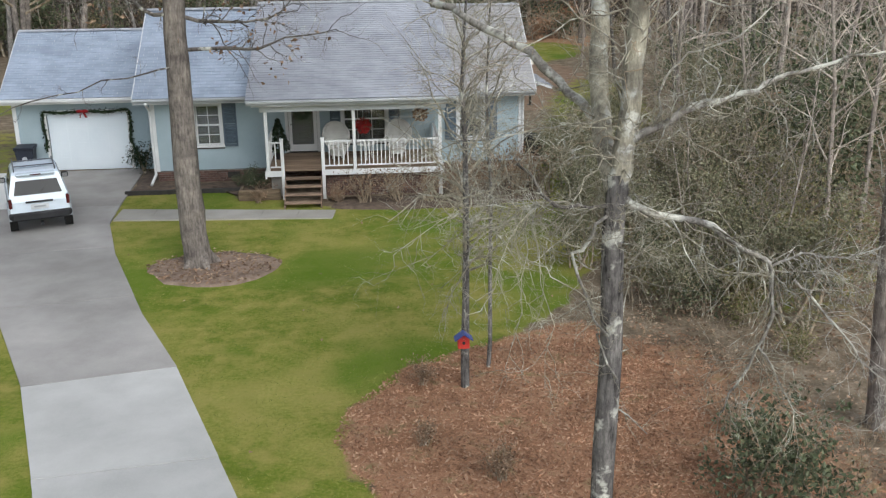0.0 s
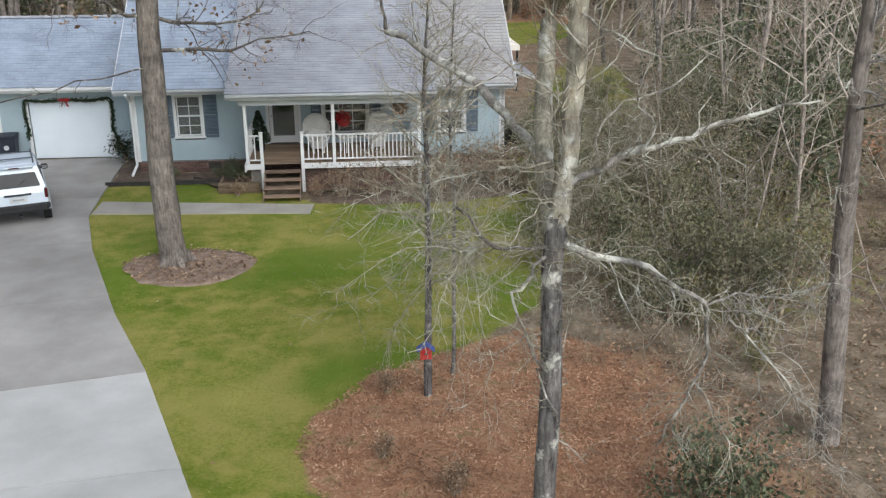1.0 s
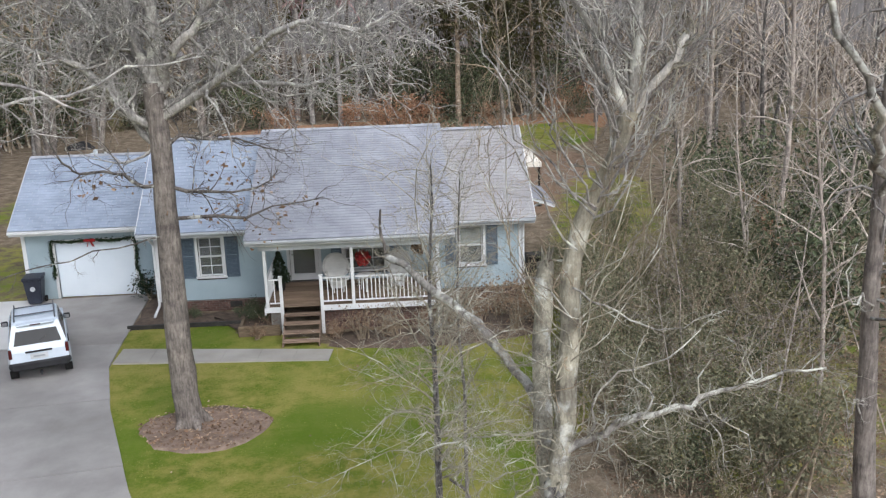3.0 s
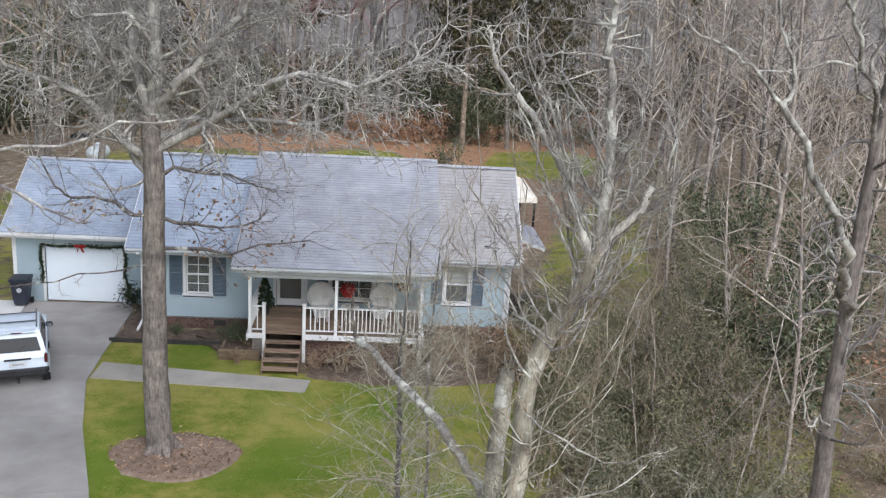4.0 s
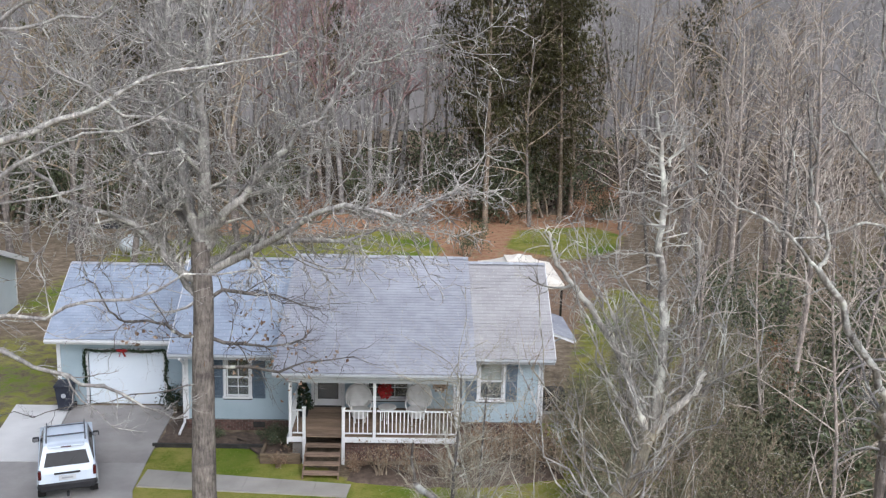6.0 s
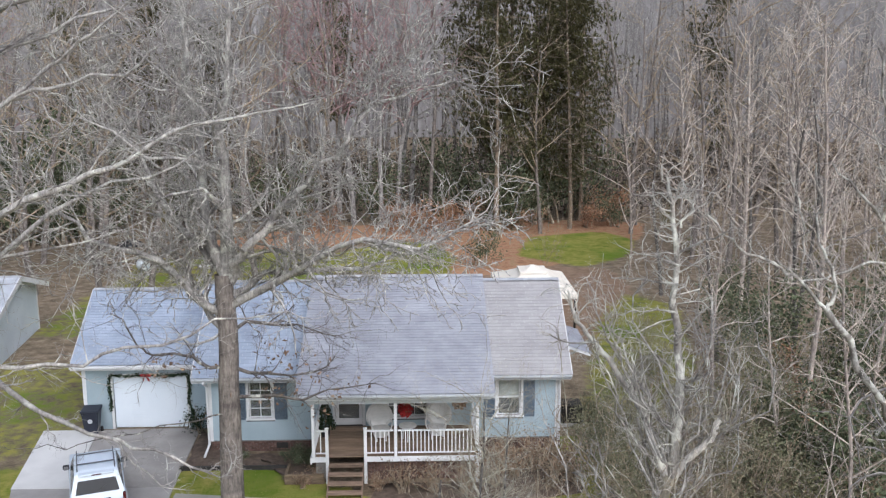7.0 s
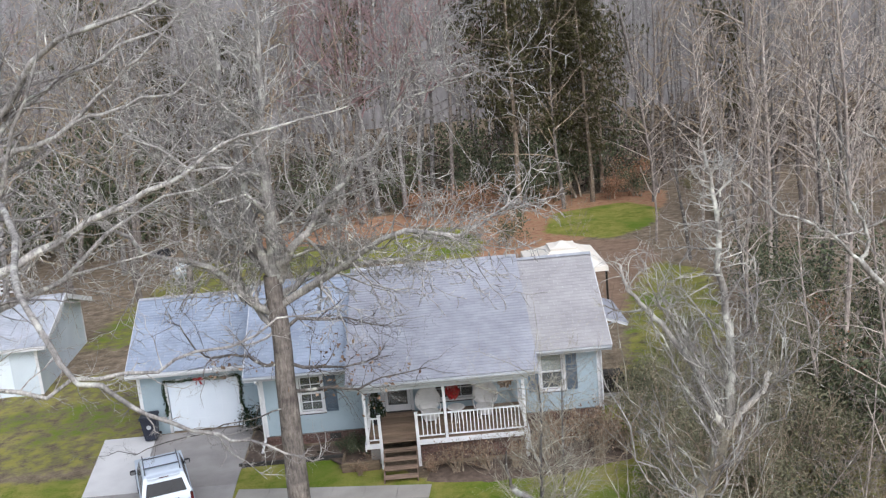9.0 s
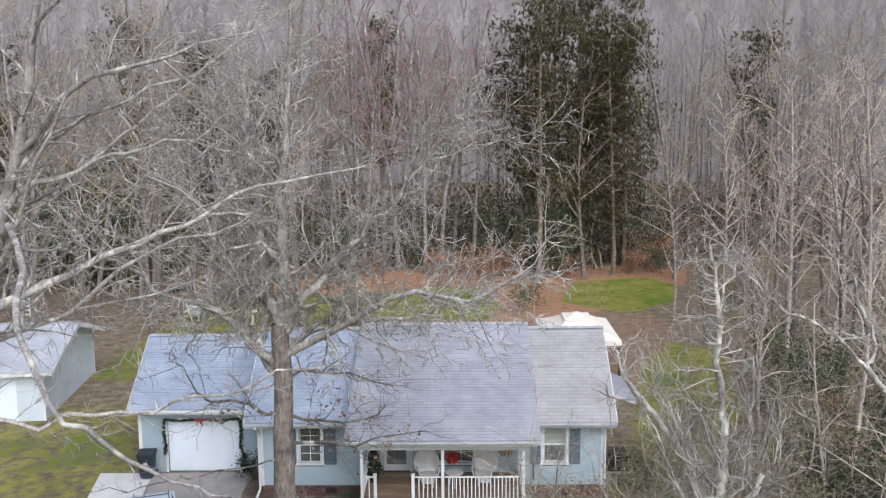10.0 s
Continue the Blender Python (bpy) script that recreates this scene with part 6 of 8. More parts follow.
def make_woods():
    rng = random.Random(2024)
    grey = [forest_tree(100 + i, 20, BARKGREY if i == 1 else BARK, BARKGREY if i % 2 else BARKTAN, "tall bare grey hardwood in the woods behind", low=(0.22, 0.32, 0.15, 0.28, 0.2, 0.35)[i], kids=((15, 6, 5), (16, 6, 5), (15, 7, 5), (15, 6, 6), (17, 6, 5), (14, 6, 6))[i]) for i in range(6)]
    side = [forest_tree(170 + i, (15, 13, 11)[i], BARKTAN2, BARKSIDE, "slender bare tree with a haze of fine tan twigs", low=(0.3, 0.22, 0.15)[i], kids=((24, 8, 6), (24, 8, 6), (22, 8, 6))[i], fine=(0.008, 0.007, 0.006)[i], reach=0.24, girth=0.0075, group="side woods trees") for i in range(3)]
    pink = [forest_tree(140 + i, 20, BARKGREY, BARKPINK, "tall bare tree with reddish swelling buds", low=0.35, kids=(19, 8, 6)) for i in range(2)]
    sap = [sapling(200 + i, (4.2, 6.5, 3.2, 8.0)[i], (4, 2, 6, 1)[i], (BARKTAN, BARKTAN2, BARKTAN, BARKTAN2)[i], ("tangle of thin bare tan stems", "slim bare sapling among the undergrowth", "low thicket of bare tan stems", "thin bare tree among the undergrowth")[i]) for i in range(4)]
    pines = [pine(300, 21, "tall pine with dark green upper crown", 0.33), pine(301, 19, "tall pine with dense drooping crown", 0.22)]
    holly = [shrub(400, 2.2, 1150, EVERGREEN, 0.07, "dark evergreen bush in the undergrowth", group="evergreen bushes"), shrub(401, 1.7, 1150, OLIVE, 0.052, "olive-green thicket in the undergrowth", group="evergreen bushes"), shrub(402, 3.2, 1400, EVERGREEN, 0.097, "tall young evergreen at the wood's edge", group="evergreen bushes")]

    def scatter(n, x0, x1, y0, y1, gap, choose, sizes, taken, stretch=(0.9, 1.1), limit=True, ok=clear_of):
        made = tries = 0
        while made < n and tries < n * 30:
            tries += 1
            x, y = rng.uniform(x0, x1), rng.uniform(y0, y1)
            if not ok(x, y) or any((x - a) ** 2 + (y - b) ** 2 < gap * gap for a, b in taken):
                continue
            ob, base = choose()
            s = rng.uniform(*sizes)
            if limit and base * s + ground_height(x, y) > top_limit(x, y):
                s = (top_limit(x, y) - ground_height(x, y)) / base * rng.uniform(0.9, 1.0)
            put(ob, x, y, None, rng.uniform(0, 6.28), s, rng.uniform(*stretch))
            taken.append((x, y))
            made += 1
    tall = []
    # single trees that stand out
    for k, x, y, s in ((0, 17.62, 39.1, 1.0), (1, 21.3, 44.5, 1.05), (1, 24.0, 42.5, 0.95), (0, 19.4, 47.0, 1.1), (1, 25.5, 46.5, 1.0), (0, 26.0, 50.0, 1.05), (1, 18.0, 54.0, 1.05), (0, 22.5, 54.0, 1.15)):
        put(pines[k], x, y, None, rng.uniform(0, 6.28), s)
        tall.append((x, y))
    for x, y, s in ((3.2, 43.4, 1.2), (6.0, 45.5, 1.25), (8.4, 43.6, 1.1), (9.6, 47.0, 1.2), (0.5, 48, 1.2), (4.6, 47.5, 1.25), (7.2, 50.5, 1.3), (2.2, 52.0, 1.3), (10.8, 51.5, 1.25)):
        put(pink[rng.randrange(2)], x, y, None, rng.uniform(0, 6.28), s)
        tall.append((x, y))
    for x, y, s in ((-4.4, 20.5, 1.0), (1.3, 24.0, 1.05), (-9.5, 27, 1.0), (4.8, 42.0, 1.05), (-2.0, 40.5, 1.1), (12.2, 43, 1.0), (21.3, 40.4, 0.8), (28.5, 40, 0.9), (30.5, 30, 0.85), (-13, 17.0, 1.0), (-6.2, 17.5, 0.95)):
        put(grey[rng.randrange(6)], x, y, None, rng.uniform(0, 6.28), s)
        tall.append((x, y))

    def any_tall():
        return (rng.choice(grey), 20) if rng.random() < 0.97 else (rng.choice(pink), 20)
    scatter(46, -46, 58, 46, 76, 2.6, any_tall, (0.85, 1.15), tall)
    scatter(24, -40, -6, 13, 46, 2.6, any_tall, (0.8, 1.1), tall)

    def any_side():
        i = rng.randrange(3)
        return side[i], (15, 13, 11)[i]
    scatter(24, 28, 58, 14, 48, 2.6, any_tall, (0.7, 1.0), tall)
    scatter(30, 23, 46, -2, 34, 1.9, any_side, (0.8, 1.2), tall)
    scatter(16, 21.5, 44, -16, 0, 1.8, any_side, (0.6, 0.95), tall)
    scatter(9, -45, 55, 50, 74, 4, lambda: (rng.choice(pines), 21), (0.8, 1.1), tall)
    low = list(tall) + [(13.75, -24), (18.85, -20.6), (12.43, -18.4)]

    def any_sap():
        i = rng.randrange(4)
        return sap[i], (4.2, 6.5, 3.2, 8.0)[i]
    scatter(34, 15.0, 34, -22, 4, 0.8, any_sap, (0.7, 1.15), low, limit=False, ok=lambda x, y: clear_of(x, y) and not (x < 17 and y > -14) and not (x < 18.6 and y < -17))
    scatter(28, 19, 45, 3, 42, 1.2, any_sap, (0.8, 1.3), low, limit=False)
    scatter(24, -40, 30, 38, 56, 1.3, any_sap, (0.8, 1.4), low, limit=False)
    scatter(16, -30, -5, 11, 38, 1.3, any_sap, (0.8, 1.4), low, limit=False)
    scatter(14, 17.5, 22, -14, 2, 0.9, lambda: (sap[0], 4.2), (0.9, 1.3), low, limit=False)

    def any_bush():
        return holly[rng.choice((0, 1, 1, 1, 1, 2))], 2.2
    scatter(14, 17.5, 36, -20, 3, 1.4, any_bush, (0.4, 0.8), low, limit=False, ok=lambda x, y: clear_of(x, y) and not (x < 18.3 and y > -13))
    scatter(5, 22, 36, 4, 18, 2.0, lambda: (holly[2], 3.2), (0.8, 1.1), low, limit=False)
    dark = forest_tree(160, 16, BARKDARK, BARK, "dark-trunked bare tree in the side woods", low=0.4, kids=(12, 6, 5))
    scatter(6, 20, 36, -4, 20, 1.8, lambda: (dark, 16), (0.7, 1.0), low)
    retire(dark)
    scatter(14, 21, 48, 3, 45, 1.5, any_bush, (0.8, 1.4), low, limit=False)
    scatter(14, -38, 34, 42, 58, 1.5, any_bush, (0.9, 1.8), low, limit=False)
    for x, y, s, k in ((15.75, 28.2, 1.15, 0), (-17.5, 36, 2.4, 2), (-15.0, 38, 2.0, 2), (-20.5, 41, 2.6, 2), (-18.6, 43, 2.9, 2), (-22.5, 44, 2.6, 2), (15.9, -22.5, 0.72, 0), (16.5, -22.9, 0.8, 0), (18.2, 42.2, 1.5, 2), (20.2, 44, 1.7, 2), (17.2, 43.4, 1.6, 2), (23, 45.5, 1.8, 2), (13.5, 44.6, 1.4, 0), (7.0, 47, 1.6, 2)):
        put(holly[k], x, y, None, rng.uniform(0, 6.28), s)
    vine = [shrub(404 + i, (3.8, 3.0, 2.4)[i], (1800, 1500, 800)[i], (OLIVE, OLIVE, DEADLEAF)[i], 0.042, ("tall thicket of thin tan stems with olive leaves", "thicket of thin tan stems with olive leaves", "brown thicket of thin stems with withered leaves")[i], group="tangled thickets", name="thicket", stems=(13, 12, 12)[i], twigs=(6, 4, 3), bark=BARKTAN2) for i in range(3)]
    for k, (x, y, s) in enumerate(((20.2, -13.5, 0.85), (21.8, -10.5, 1.0), (19.6, -8.6, 0.8), (22.0, -5.2, 0.95), (20.6, -2.6, 0.75), (19.0, -12.0, 0.7), (23.4, -1.6, 1.0), (18.6, -14.6, 0.7), (21.2, -15.6, 0.9), (26.6, 0.6, 1.0), (30.2, -3.2, 1.2), (22.6, -8.0, 0.9), (20.4, -6.2, 0.8))):
        put(vine[k % 3], x, y, None, rng.uniform(0, 6.28), s)
    for x, y, s, k in ((22.6, -6.6, 0.95, 0), (23.6, -5.4, 1.1, 0), (22.0, -8.0, 0.8, 0), (24.8, -4.4, 0.9, 0), (21.0, -10.6, 0.8, 0), (20.2, -12.8, 0.7, 0), (23.2, -3.6, 0.9, 2), (28.0, 2.0, 0.9, 2), (18.3, -12.6, 0.7, 1), (17.2, -14.5, 0.6, 1), (17.8, -15.6, 0.6, 0), (16.9, -12.9, 0.55, 1), (18.9, -14.6, 0.75, 1), (17.5, -13.3, 0.6, 0), (19.2, -11.4, 0.8, 1), (23.1, -6.9, 1.1, 2), (21.5, -12.2, 0.9, 1), (18.4, -16.2, 0.7, 1), (20.4, -14.4, 0.8, 1), (26.2, 5.6, 1.2, 2), (24.5, 2.0, 1.0, 1), (20.0, -9.4, 0.9, 1), (20.3, -11.6, 0.8, 1), (22.4, -13.2, 0.8, 1), (19.0, -9.4, 0.7, 1), (20.0, -5.0, 0.8, 1), (21.6, -3.0, 0.9, 1),
                      (24.5, -8.0, 1.2, 2), (27.8, -1.5, 1.4, 2), (29.5, 1.5, 1.4, 2),
                      (-15.2, 36.5, 2.2, 2), (-17.0, 40.5, 2.4, 2), (-13.0, 44.0, 2.2, 2), (-8.5, 47.0, 1.4, 2), (-4.0, 49.0, 1.5, 2), (-20.0, 33.0, 2.2, 2), (-24.0, 38.0, 2.4, 2), (16.2, 46.5, 1.9, 2), (21.5, 47.5, 2.0, 2), (25.0, 48.0, 2.0, 2), (14.2, 50.5, 1.9, 2)):
        put(holly[k], x, y, None, rng.uniform(0, 6.28), s)
    sage = shrub(408, 2.6, 3600, SAGE, 0.058, "rounded sage-green bush under the bare side trees", group="evergreen bushes", stems=7)
    for x, y, s in SAGE_BUSHES:
        put(sage, x, y, None, rng.uniform(0, 6.28), s)
    retire(sage)
    for x, y, s, k in SIDE_BUSHES:
        put(vine[k], x, y, None, rng.uniform(0, 6.28), s)
    retire(*vine)
    for x, y, s in ((16.6, -20.2, 0.5), (17.6, -22.4, 0.55), (15.9, -17.6, 0.45), (17.3, -18.4, 0.6), (16.4, -23.2, 0.4), (18.2, -17.2, 0.6)):
        put(sap[2], x, y, None, rng.uniform(0, 6.28), s)
    beech = shrub(403, 2.6, 1500, ORANGELEAF, 0.075, "young beech still holding orange-brown leaves", group="orange-leaved saplings", name="beech_sapling")
    for x, y, s in ((13.2, 40.6, 1.0), (15.2, 42.0, 1.3), (11.4, 41.6, 0.9), (9.0, 42.4, 1.1), (19.3, 41.8, 0.9), (25.5, 43.0, 1.0), (28.0, 44.5, 1.3), (4.0, 41.8, 0.9), (24.2, -3.5, 1.0), (29, -9, 1.1), (26.5, 2.5, 1.0)):
        put(beech, x, y, None, rng.uniform(0, 6.28), s)
    retire(beech, *side, *grey, *pink, *sap, *pines, *holly)


make_woods()


def make_undergrowth():
    """The brown tangle on the floor of the woods behind, too dense to count."""
    rng = random.Random(77)
    spots, stems = [], []
    while len(spots) < 26000:
        x, y = rng.uniform(-48, 60), rng.uniform(46, 84)
        if not clear_of(x, y):
            continue
        base, h = Vector((x, y, ground_height(x, y))), rng.uniform(1.2, 5.5)
        stems.append(([base, base + Vector((rng.gauss(0, 0.3), rng.gauss(0, 0.3), h))], [0.03, 0.008], 3))
        for _ in range(11):
            u = rng.random() ** 1.3
            spots.append(base + Vector((rng.gauss(0, 0.7), rng.gauss(0, 0.7), 0.1 + h * u)))
    me = leaves(spots, 0.22, rng, UNDERLEAF)
    tagged(new("undergrowth", me), "dark brown tangle on the floor of the woods", "undergrowth", kind="stuff")
    tagged(new("brushwood", clad(tubes(stems), BARKDARK)), "thin dark stems standing in the undergrowth", "brushwood", kind="stuff")


make_undergrowth()


def make_far_woods():
    """Woods too far to count: simple bare trees joined in one mesh, and a haze-coloured backdrop strip behind them."""
    rng = random.Random(55)
    rows = []
    for _ in range(250):
        az, d = radians(rng.uniform(-44, 48)), rng.uniform(112, 150)
        x, y = 11.5 + d * math.sin(az), -33.7 + d * math.cos(az)
        hgt = min(rng.uniform(20, 27), top_limit(x, y) - 1.5)
        base = Vector((x, y, 0.8))
        rows.append(([base, base + Vector((rng.gauss(0, 0.3), 0, hgt * 0.5)), base + Vector((rng.gauss(0, 0.5), 0, hgt))], [0.24, 0.16, 0.03], 3))
        for _ in range(26):
            z = hgt * rng.uniform(0.3, 0.98)
            p = base + Vector((0, 0, z))
            L = (hgt - z) * 0.35 + 1.2
            a = rng.uniform(0, 6.28)
            q = p + Vector((math.cos(a) * L * 0.7, math.sin(a) * L * 0.7, L * rng.uniform(0.4, 1.0)))
            rows.append(([p, q], [0.05, 0.0], 3))
            for _ in range(4):
                s = p.lerp(q, rng.uniform(0.3, 1))
                rows.append(([s, s + Vector((rng.gauss(0, 0.6), rng.gauss(0, 0.6), rng.uniform(0.1, 1.1)))], [0.028, 0.0], 3))
    me = clad(tubes(rows), BARKGREY)
    tagged(new("far_woods", me), "distant grey bare woods closing the view", "woods", kind="stuff")
    # Upright backdrop strip: far woods and distance haze are put into its colour.
    verts, faces = [], []
    n = 220
    for i in range(n + 1):
        az = radians(-60 + 125 * i / n)
        d = 160
        x, y = 11.5 + d * math.sin(az), -33.7 + d * math.cos(az)
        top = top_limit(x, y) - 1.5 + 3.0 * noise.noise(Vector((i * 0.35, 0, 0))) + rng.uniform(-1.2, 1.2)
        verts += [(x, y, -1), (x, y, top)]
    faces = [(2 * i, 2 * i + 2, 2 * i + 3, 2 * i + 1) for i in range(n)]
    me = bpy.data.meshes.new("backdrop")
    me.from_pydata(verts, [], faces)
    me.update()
    tagged(new("backdrop", clad(me, surface("painted_woods_haze", (0.19, 0.18, 0.175), (0.37, 0.352, 0.348), 0.25, 3.0, 0.95, 0.0, (6, 6, 1.6)))), "upright grey backdrop strip with distant haze painted into its colour", "backdrop", kind="structure")


make_far_woods()


# ---- the car on the drive ----
def side_loft(profile, widths, bm=None):
    """A closed side profile (y, z) lofted across x; widths: rows of (x, inset) toward the profile's middle."""
    bm = bm or bmesh.new()
    cy, cz = sum(p[0] for p in profile) / len(profile), sum(p[1] for p in profile) / len(profile)
    rings = [[bm.verts.new((x, cy + (y - cy) * s, cz + (z - cz) * s)) for y, z in profile] for x, s in widths]
    n = len(profile)
    for a, b in zip(rings, rings[1:]):
        for i in range(n):
            bm.faces.new((a[i], a[(i + 1) % n], b[(i + 1) % n], b[i]))
    bm.faces.new(rings[0][::-1])
    bm.faces.new(rings[-1])
    bmesh.ops.recalc_face_normals(bm, faces=bm.faces)
    return bm


def panel(corners, lift, thick, bm=None):
    """A thin panel on four corners, raised along its normal."""
    c = [Vector(p) for p in corners]
    n = (c[1] - c[0]).cross(c[3] - c[0]).normalized() * lift
    t = n.normalized() * thick
    bm = bm or bmesh.new()
    hi, lo = [bm.verts.new(p + n) for p in c], [bm.verts.new(p + n - t) for p in c]
    bm.faces.new(hi)
    bm.faces.new(lo[::-1])
    for i in range(4):
        bm.faces.new((hi[i], lo[i], lo[(i + 1) % 4], hi[(i + 1) % 4]))
    bmesh.ops.recalc_face_normals(bm, faces=bm.faces)
    return bm


def make_car():
    car = thing("car", pose(1.76, -7.12, 0.045, 0, 0, 20) @ Matrix.Diagonal((0.87, 0.93, 1.0, 1)), "white compact sport utility car parked on the driveway", "car")
    body = [(-0.72, 0.56), (-0.79, 0.64), (-0.79, 0.92), (-0.74, 1.04), (2.10, 1.04), (2.55, 1.01), (3.25, 0.92), (3.42, 0.80), (3.47, 0.55), (3.42, 0.36), (3.0, 0.34), (-0.5, 0.40)]
    part("body", side_loft(body, [(-0.885, 0.965), (-0.86, 0.995), (-0.7, 1.0), (0, 1.004), (0.7, 1.0), (0.86, 0.995), (0.885, 0.965)]), CARPAINT, car, smooth=False)
    part("lower_cladding", side_loft([(-0.62, 0.46), (-0.76, 0.56), (-0.74, 0.62), (3.44, 0.60), (3.50, 0.52), (3.46, 0.36), (-0.35, 0.34)], [(-0.895, 0.985), (-0.8, 1.0), (0.8, 1.0), (0.895, 0.985)]), CARSILVER, car, "silver-grey lower cladding")
    # cabin with leaning sides
    prof = [(-0.74, 1.03), (-0.60, 1.34), (-0.46, 1.63), (-0.25, 1.68), (0.6, 1.71), (1.15, 1.68), (1.40, 1.60), (2.08, 1.03)]

    def hw(z):
        return 0.86 - 0.19 * (z - 1.03) / 0.66
    bm = bmesh.new()
    L = [bm.verts.new((-hw(z), y, z)) for y, z in prof]
    R = [bm.verts.new((hw(z), y, z)) for y, z in prof]
    for i in range(len(prof) - 1):
        bm.faces.new((L[i], R[i], R[i + 1], L[i + 1]))
    bm.faces.new(L[::-1])
    bm.faces.new(R)
    bm.faces.new((L[0], L[-1], R[-1], R[0]))
    bmesh.ops.recalc_face_normals(bm, faces=bm.faces)
    bmesh.ops.bevel(bm, geom=[e for e in bm.edges if abs(e.verts[0].co.x - e.verts[1].co.x) < 0.3], offset=0.03, segments=2, affect="EDGES")
    part("cabin", bm, CARPAINT, car)

    def back(u, z):
        y = -0.74 + 0.28 * (z - 1.03) / 0.60
        return (u * (hw(z) - 0.14), y, z)
    part("rear_window", panel([back(-1, 1.10), back(1, 1.10), back(1, 1.46), back(-1, 1.46)], 0.022, 0.03), CARGLASS, car, "dark tinted rear window")
    bm = bmesh.new()
    cyl(bm, (0.0, -0.735, 1.13), (0.28, -0.655, 1.30), 0.009, sides=6)
    part("rear_wiper", bm, BLACKPLASTIC, car)
    part("windscreen", panel([(hw(1.1) - 0.1, 2.02, 1.08), (-hw(1.1) + 0.1, 2.02, 1.08), (-hw(1.55) + 0.08, 1.46, 1.55), (hw(1.55) - 0.08, 1.46, 1.55)], 0.012, 0.02), CARGLASS, car)
    for s in (-1, 1):
        for y0, y1, y2, y3 in ((-0.55, 0.05, 0.05, -0.38), (0.14, 0.92, 0.92, 0.14), (1.0, 1.80, 1.42, 1.0)):
            c = [(s * hw(1.10), y0, 1.10), (s * hw(1.10), y1, 1.10), (s * hw(1.52), y2, 1.52), (s * hw(1.52), y3, 1.52)]
            part("side_window", panel(c if s > 0 else c[::-1], 0.010, 0.02), CARGLASS, car)
        part("roof_rail", boxes((s * 0.60 - 0.02, s * 0.60 + 0.02, -0.3, 1.2, 1.735, 1.765), (s * 0.60 - 0.02, s * 0.60 + 0.02, -0.3, -0.2, 1.66, 1.735), (s * 0.60 - 0.02, s * 0.60 + 0.02, 1.1, 1.2, 1.66, 1.735), bevel=0.006), RAILGREY, car)
        part("tail_lamp", boxes((s * 0.835 - 0.05, s * 0.835 + 0.05, -0.845, -0.72, 0.78, 1.04), bevel=0.02), REDLAMP, car, "red tail lamp")
        m = part("wing_mirror", boxes((s * 0.98 - 0.12, s * 0.98 + 0.10, 1.62, 1.74, 1.02, 1.17), bevel=0.03), BLACKPLASTIC, car, "black wing mirror")
        part("mirror_glass", boxes((s * 0.98 - 0.09, s * 0.98 + 0.07, 1.608, 1.617, 1.04, 1.15)), CHROME, m)
        part("headlamp", boxes((s * 0.68 - 0.15, s * 0.68 + 0.15, 3.30, 3.43, 0.68, 0.84), bevel=0.02), CHROME, car)
        for y in (-0.08, 2.62):
            w = part("wheel", cyl(bmesh.new(), (s * 0.70, y, 0.365), (s * 0.935, y, 0.365), 0.365, sides=24), RUBBER, car, "black tyre on alloy rim")
            part("rim", cyl(bmesh.new(), (s * 0.84, y, 0.365), (s * 0.942, y, 0.365), 0.215, 0.19, sides=16), ALLOY, w)
            arch = bmesh.new()
            for i in range(9):
                a, b = math.pi * i / 9, math.pi * (i + 1) / 9
                for r0, r1 in ((0.39, 0.45),):
                    v = [arch.verts.new((s * 0.945, y + math.cos(q) * r, 0.365 + math.sin(q) * r)) for q, r in ((a, r0), (a, r1), (b, r1), (b, r0))]
                    arch.faces.new(v)
            g = bmesh.ops.extrude_face_region(arch, geom=list(arch.faces))
            bmesh.ops.translate(arch, vec=(-s * 0.09, 0, 0), verts=[v for v in g["geom"] if isinstance(v, bmesh.types.BMVert)])
            bmesh.ops.recalc_face_normals(arch, faces=arch.faces)
            part("wheel_arch", arch, CARSILVER, car)
    for y in (0.05, 0.85):
        part("cross_bar", boxes((-0.58, 0.58, y - 0.025, y + 0.025, 1.745, 1.772), bevel=0.006), RAILGREY, car)
    part("spoiler", boxes((-0.56, 0.56, -0.60, -0.36, 1.60, 1.655), bevel=0.02), CARPAINT, car)
    part("roof_panel", boxes((-0.52, 0.52, 0.12, 0.78, 1.705, 1.722), bevel=0.006), CARPAINT, car)
    part("rear_bumper", boxes((-0.84, 0.84, -0.88, -0.74, 0.42, 0.64), bevel=0.04), BLACKPLASTIC, car, "black rear bumper")
    for s in (-1, 1):
        part("bumper_corner", ball(bmesh.new(), (s * 0.80, -0.72, 0.54), 0.15, (0.9, 0.9, 0.8), 2), BLACKPLASTIC, car, "black bumper corner", smooth=True)
    part("bumper_step", boxes((-0.45, 0.45, -0.84, -0.74, 0.42, 0.50), bevel=0.02), BLACKPLASTIC, car)
    pl = part("number_plate", boxes((-0.26, 0.26, -0.858, -0.838, 0.72, 0.86)), PLATE, car, "pale number plate")
    part("plate_bar", boxes((-0.17, 0.17, -0.864, -0.859, 0.765, 0.815)), CARSILVER, pl)
    part("handle_strip", boxes((-0.40, 0.40, -0.852, -0.80, 0.90, 0.945), bevel=0.01), BLACKPLASTIC, car)
    part("tow_hitch", boxes((-0.04, 0.04, -1.06, -0.84, 0.30, 0.38), bevel=0.008), BLACKPLASTIC, car)
    part("high_brake_lamp", boxes((-0.16, 0.16, -0.612, -0.595, 1.612, 1.64)), REDLAMP, car)
    part("grille", boxes((-0.45, 0.45, 3.40, 3.46, 0.58, 0.78), bevel=0.01), BLACKPLASTIC, car)


make_car()


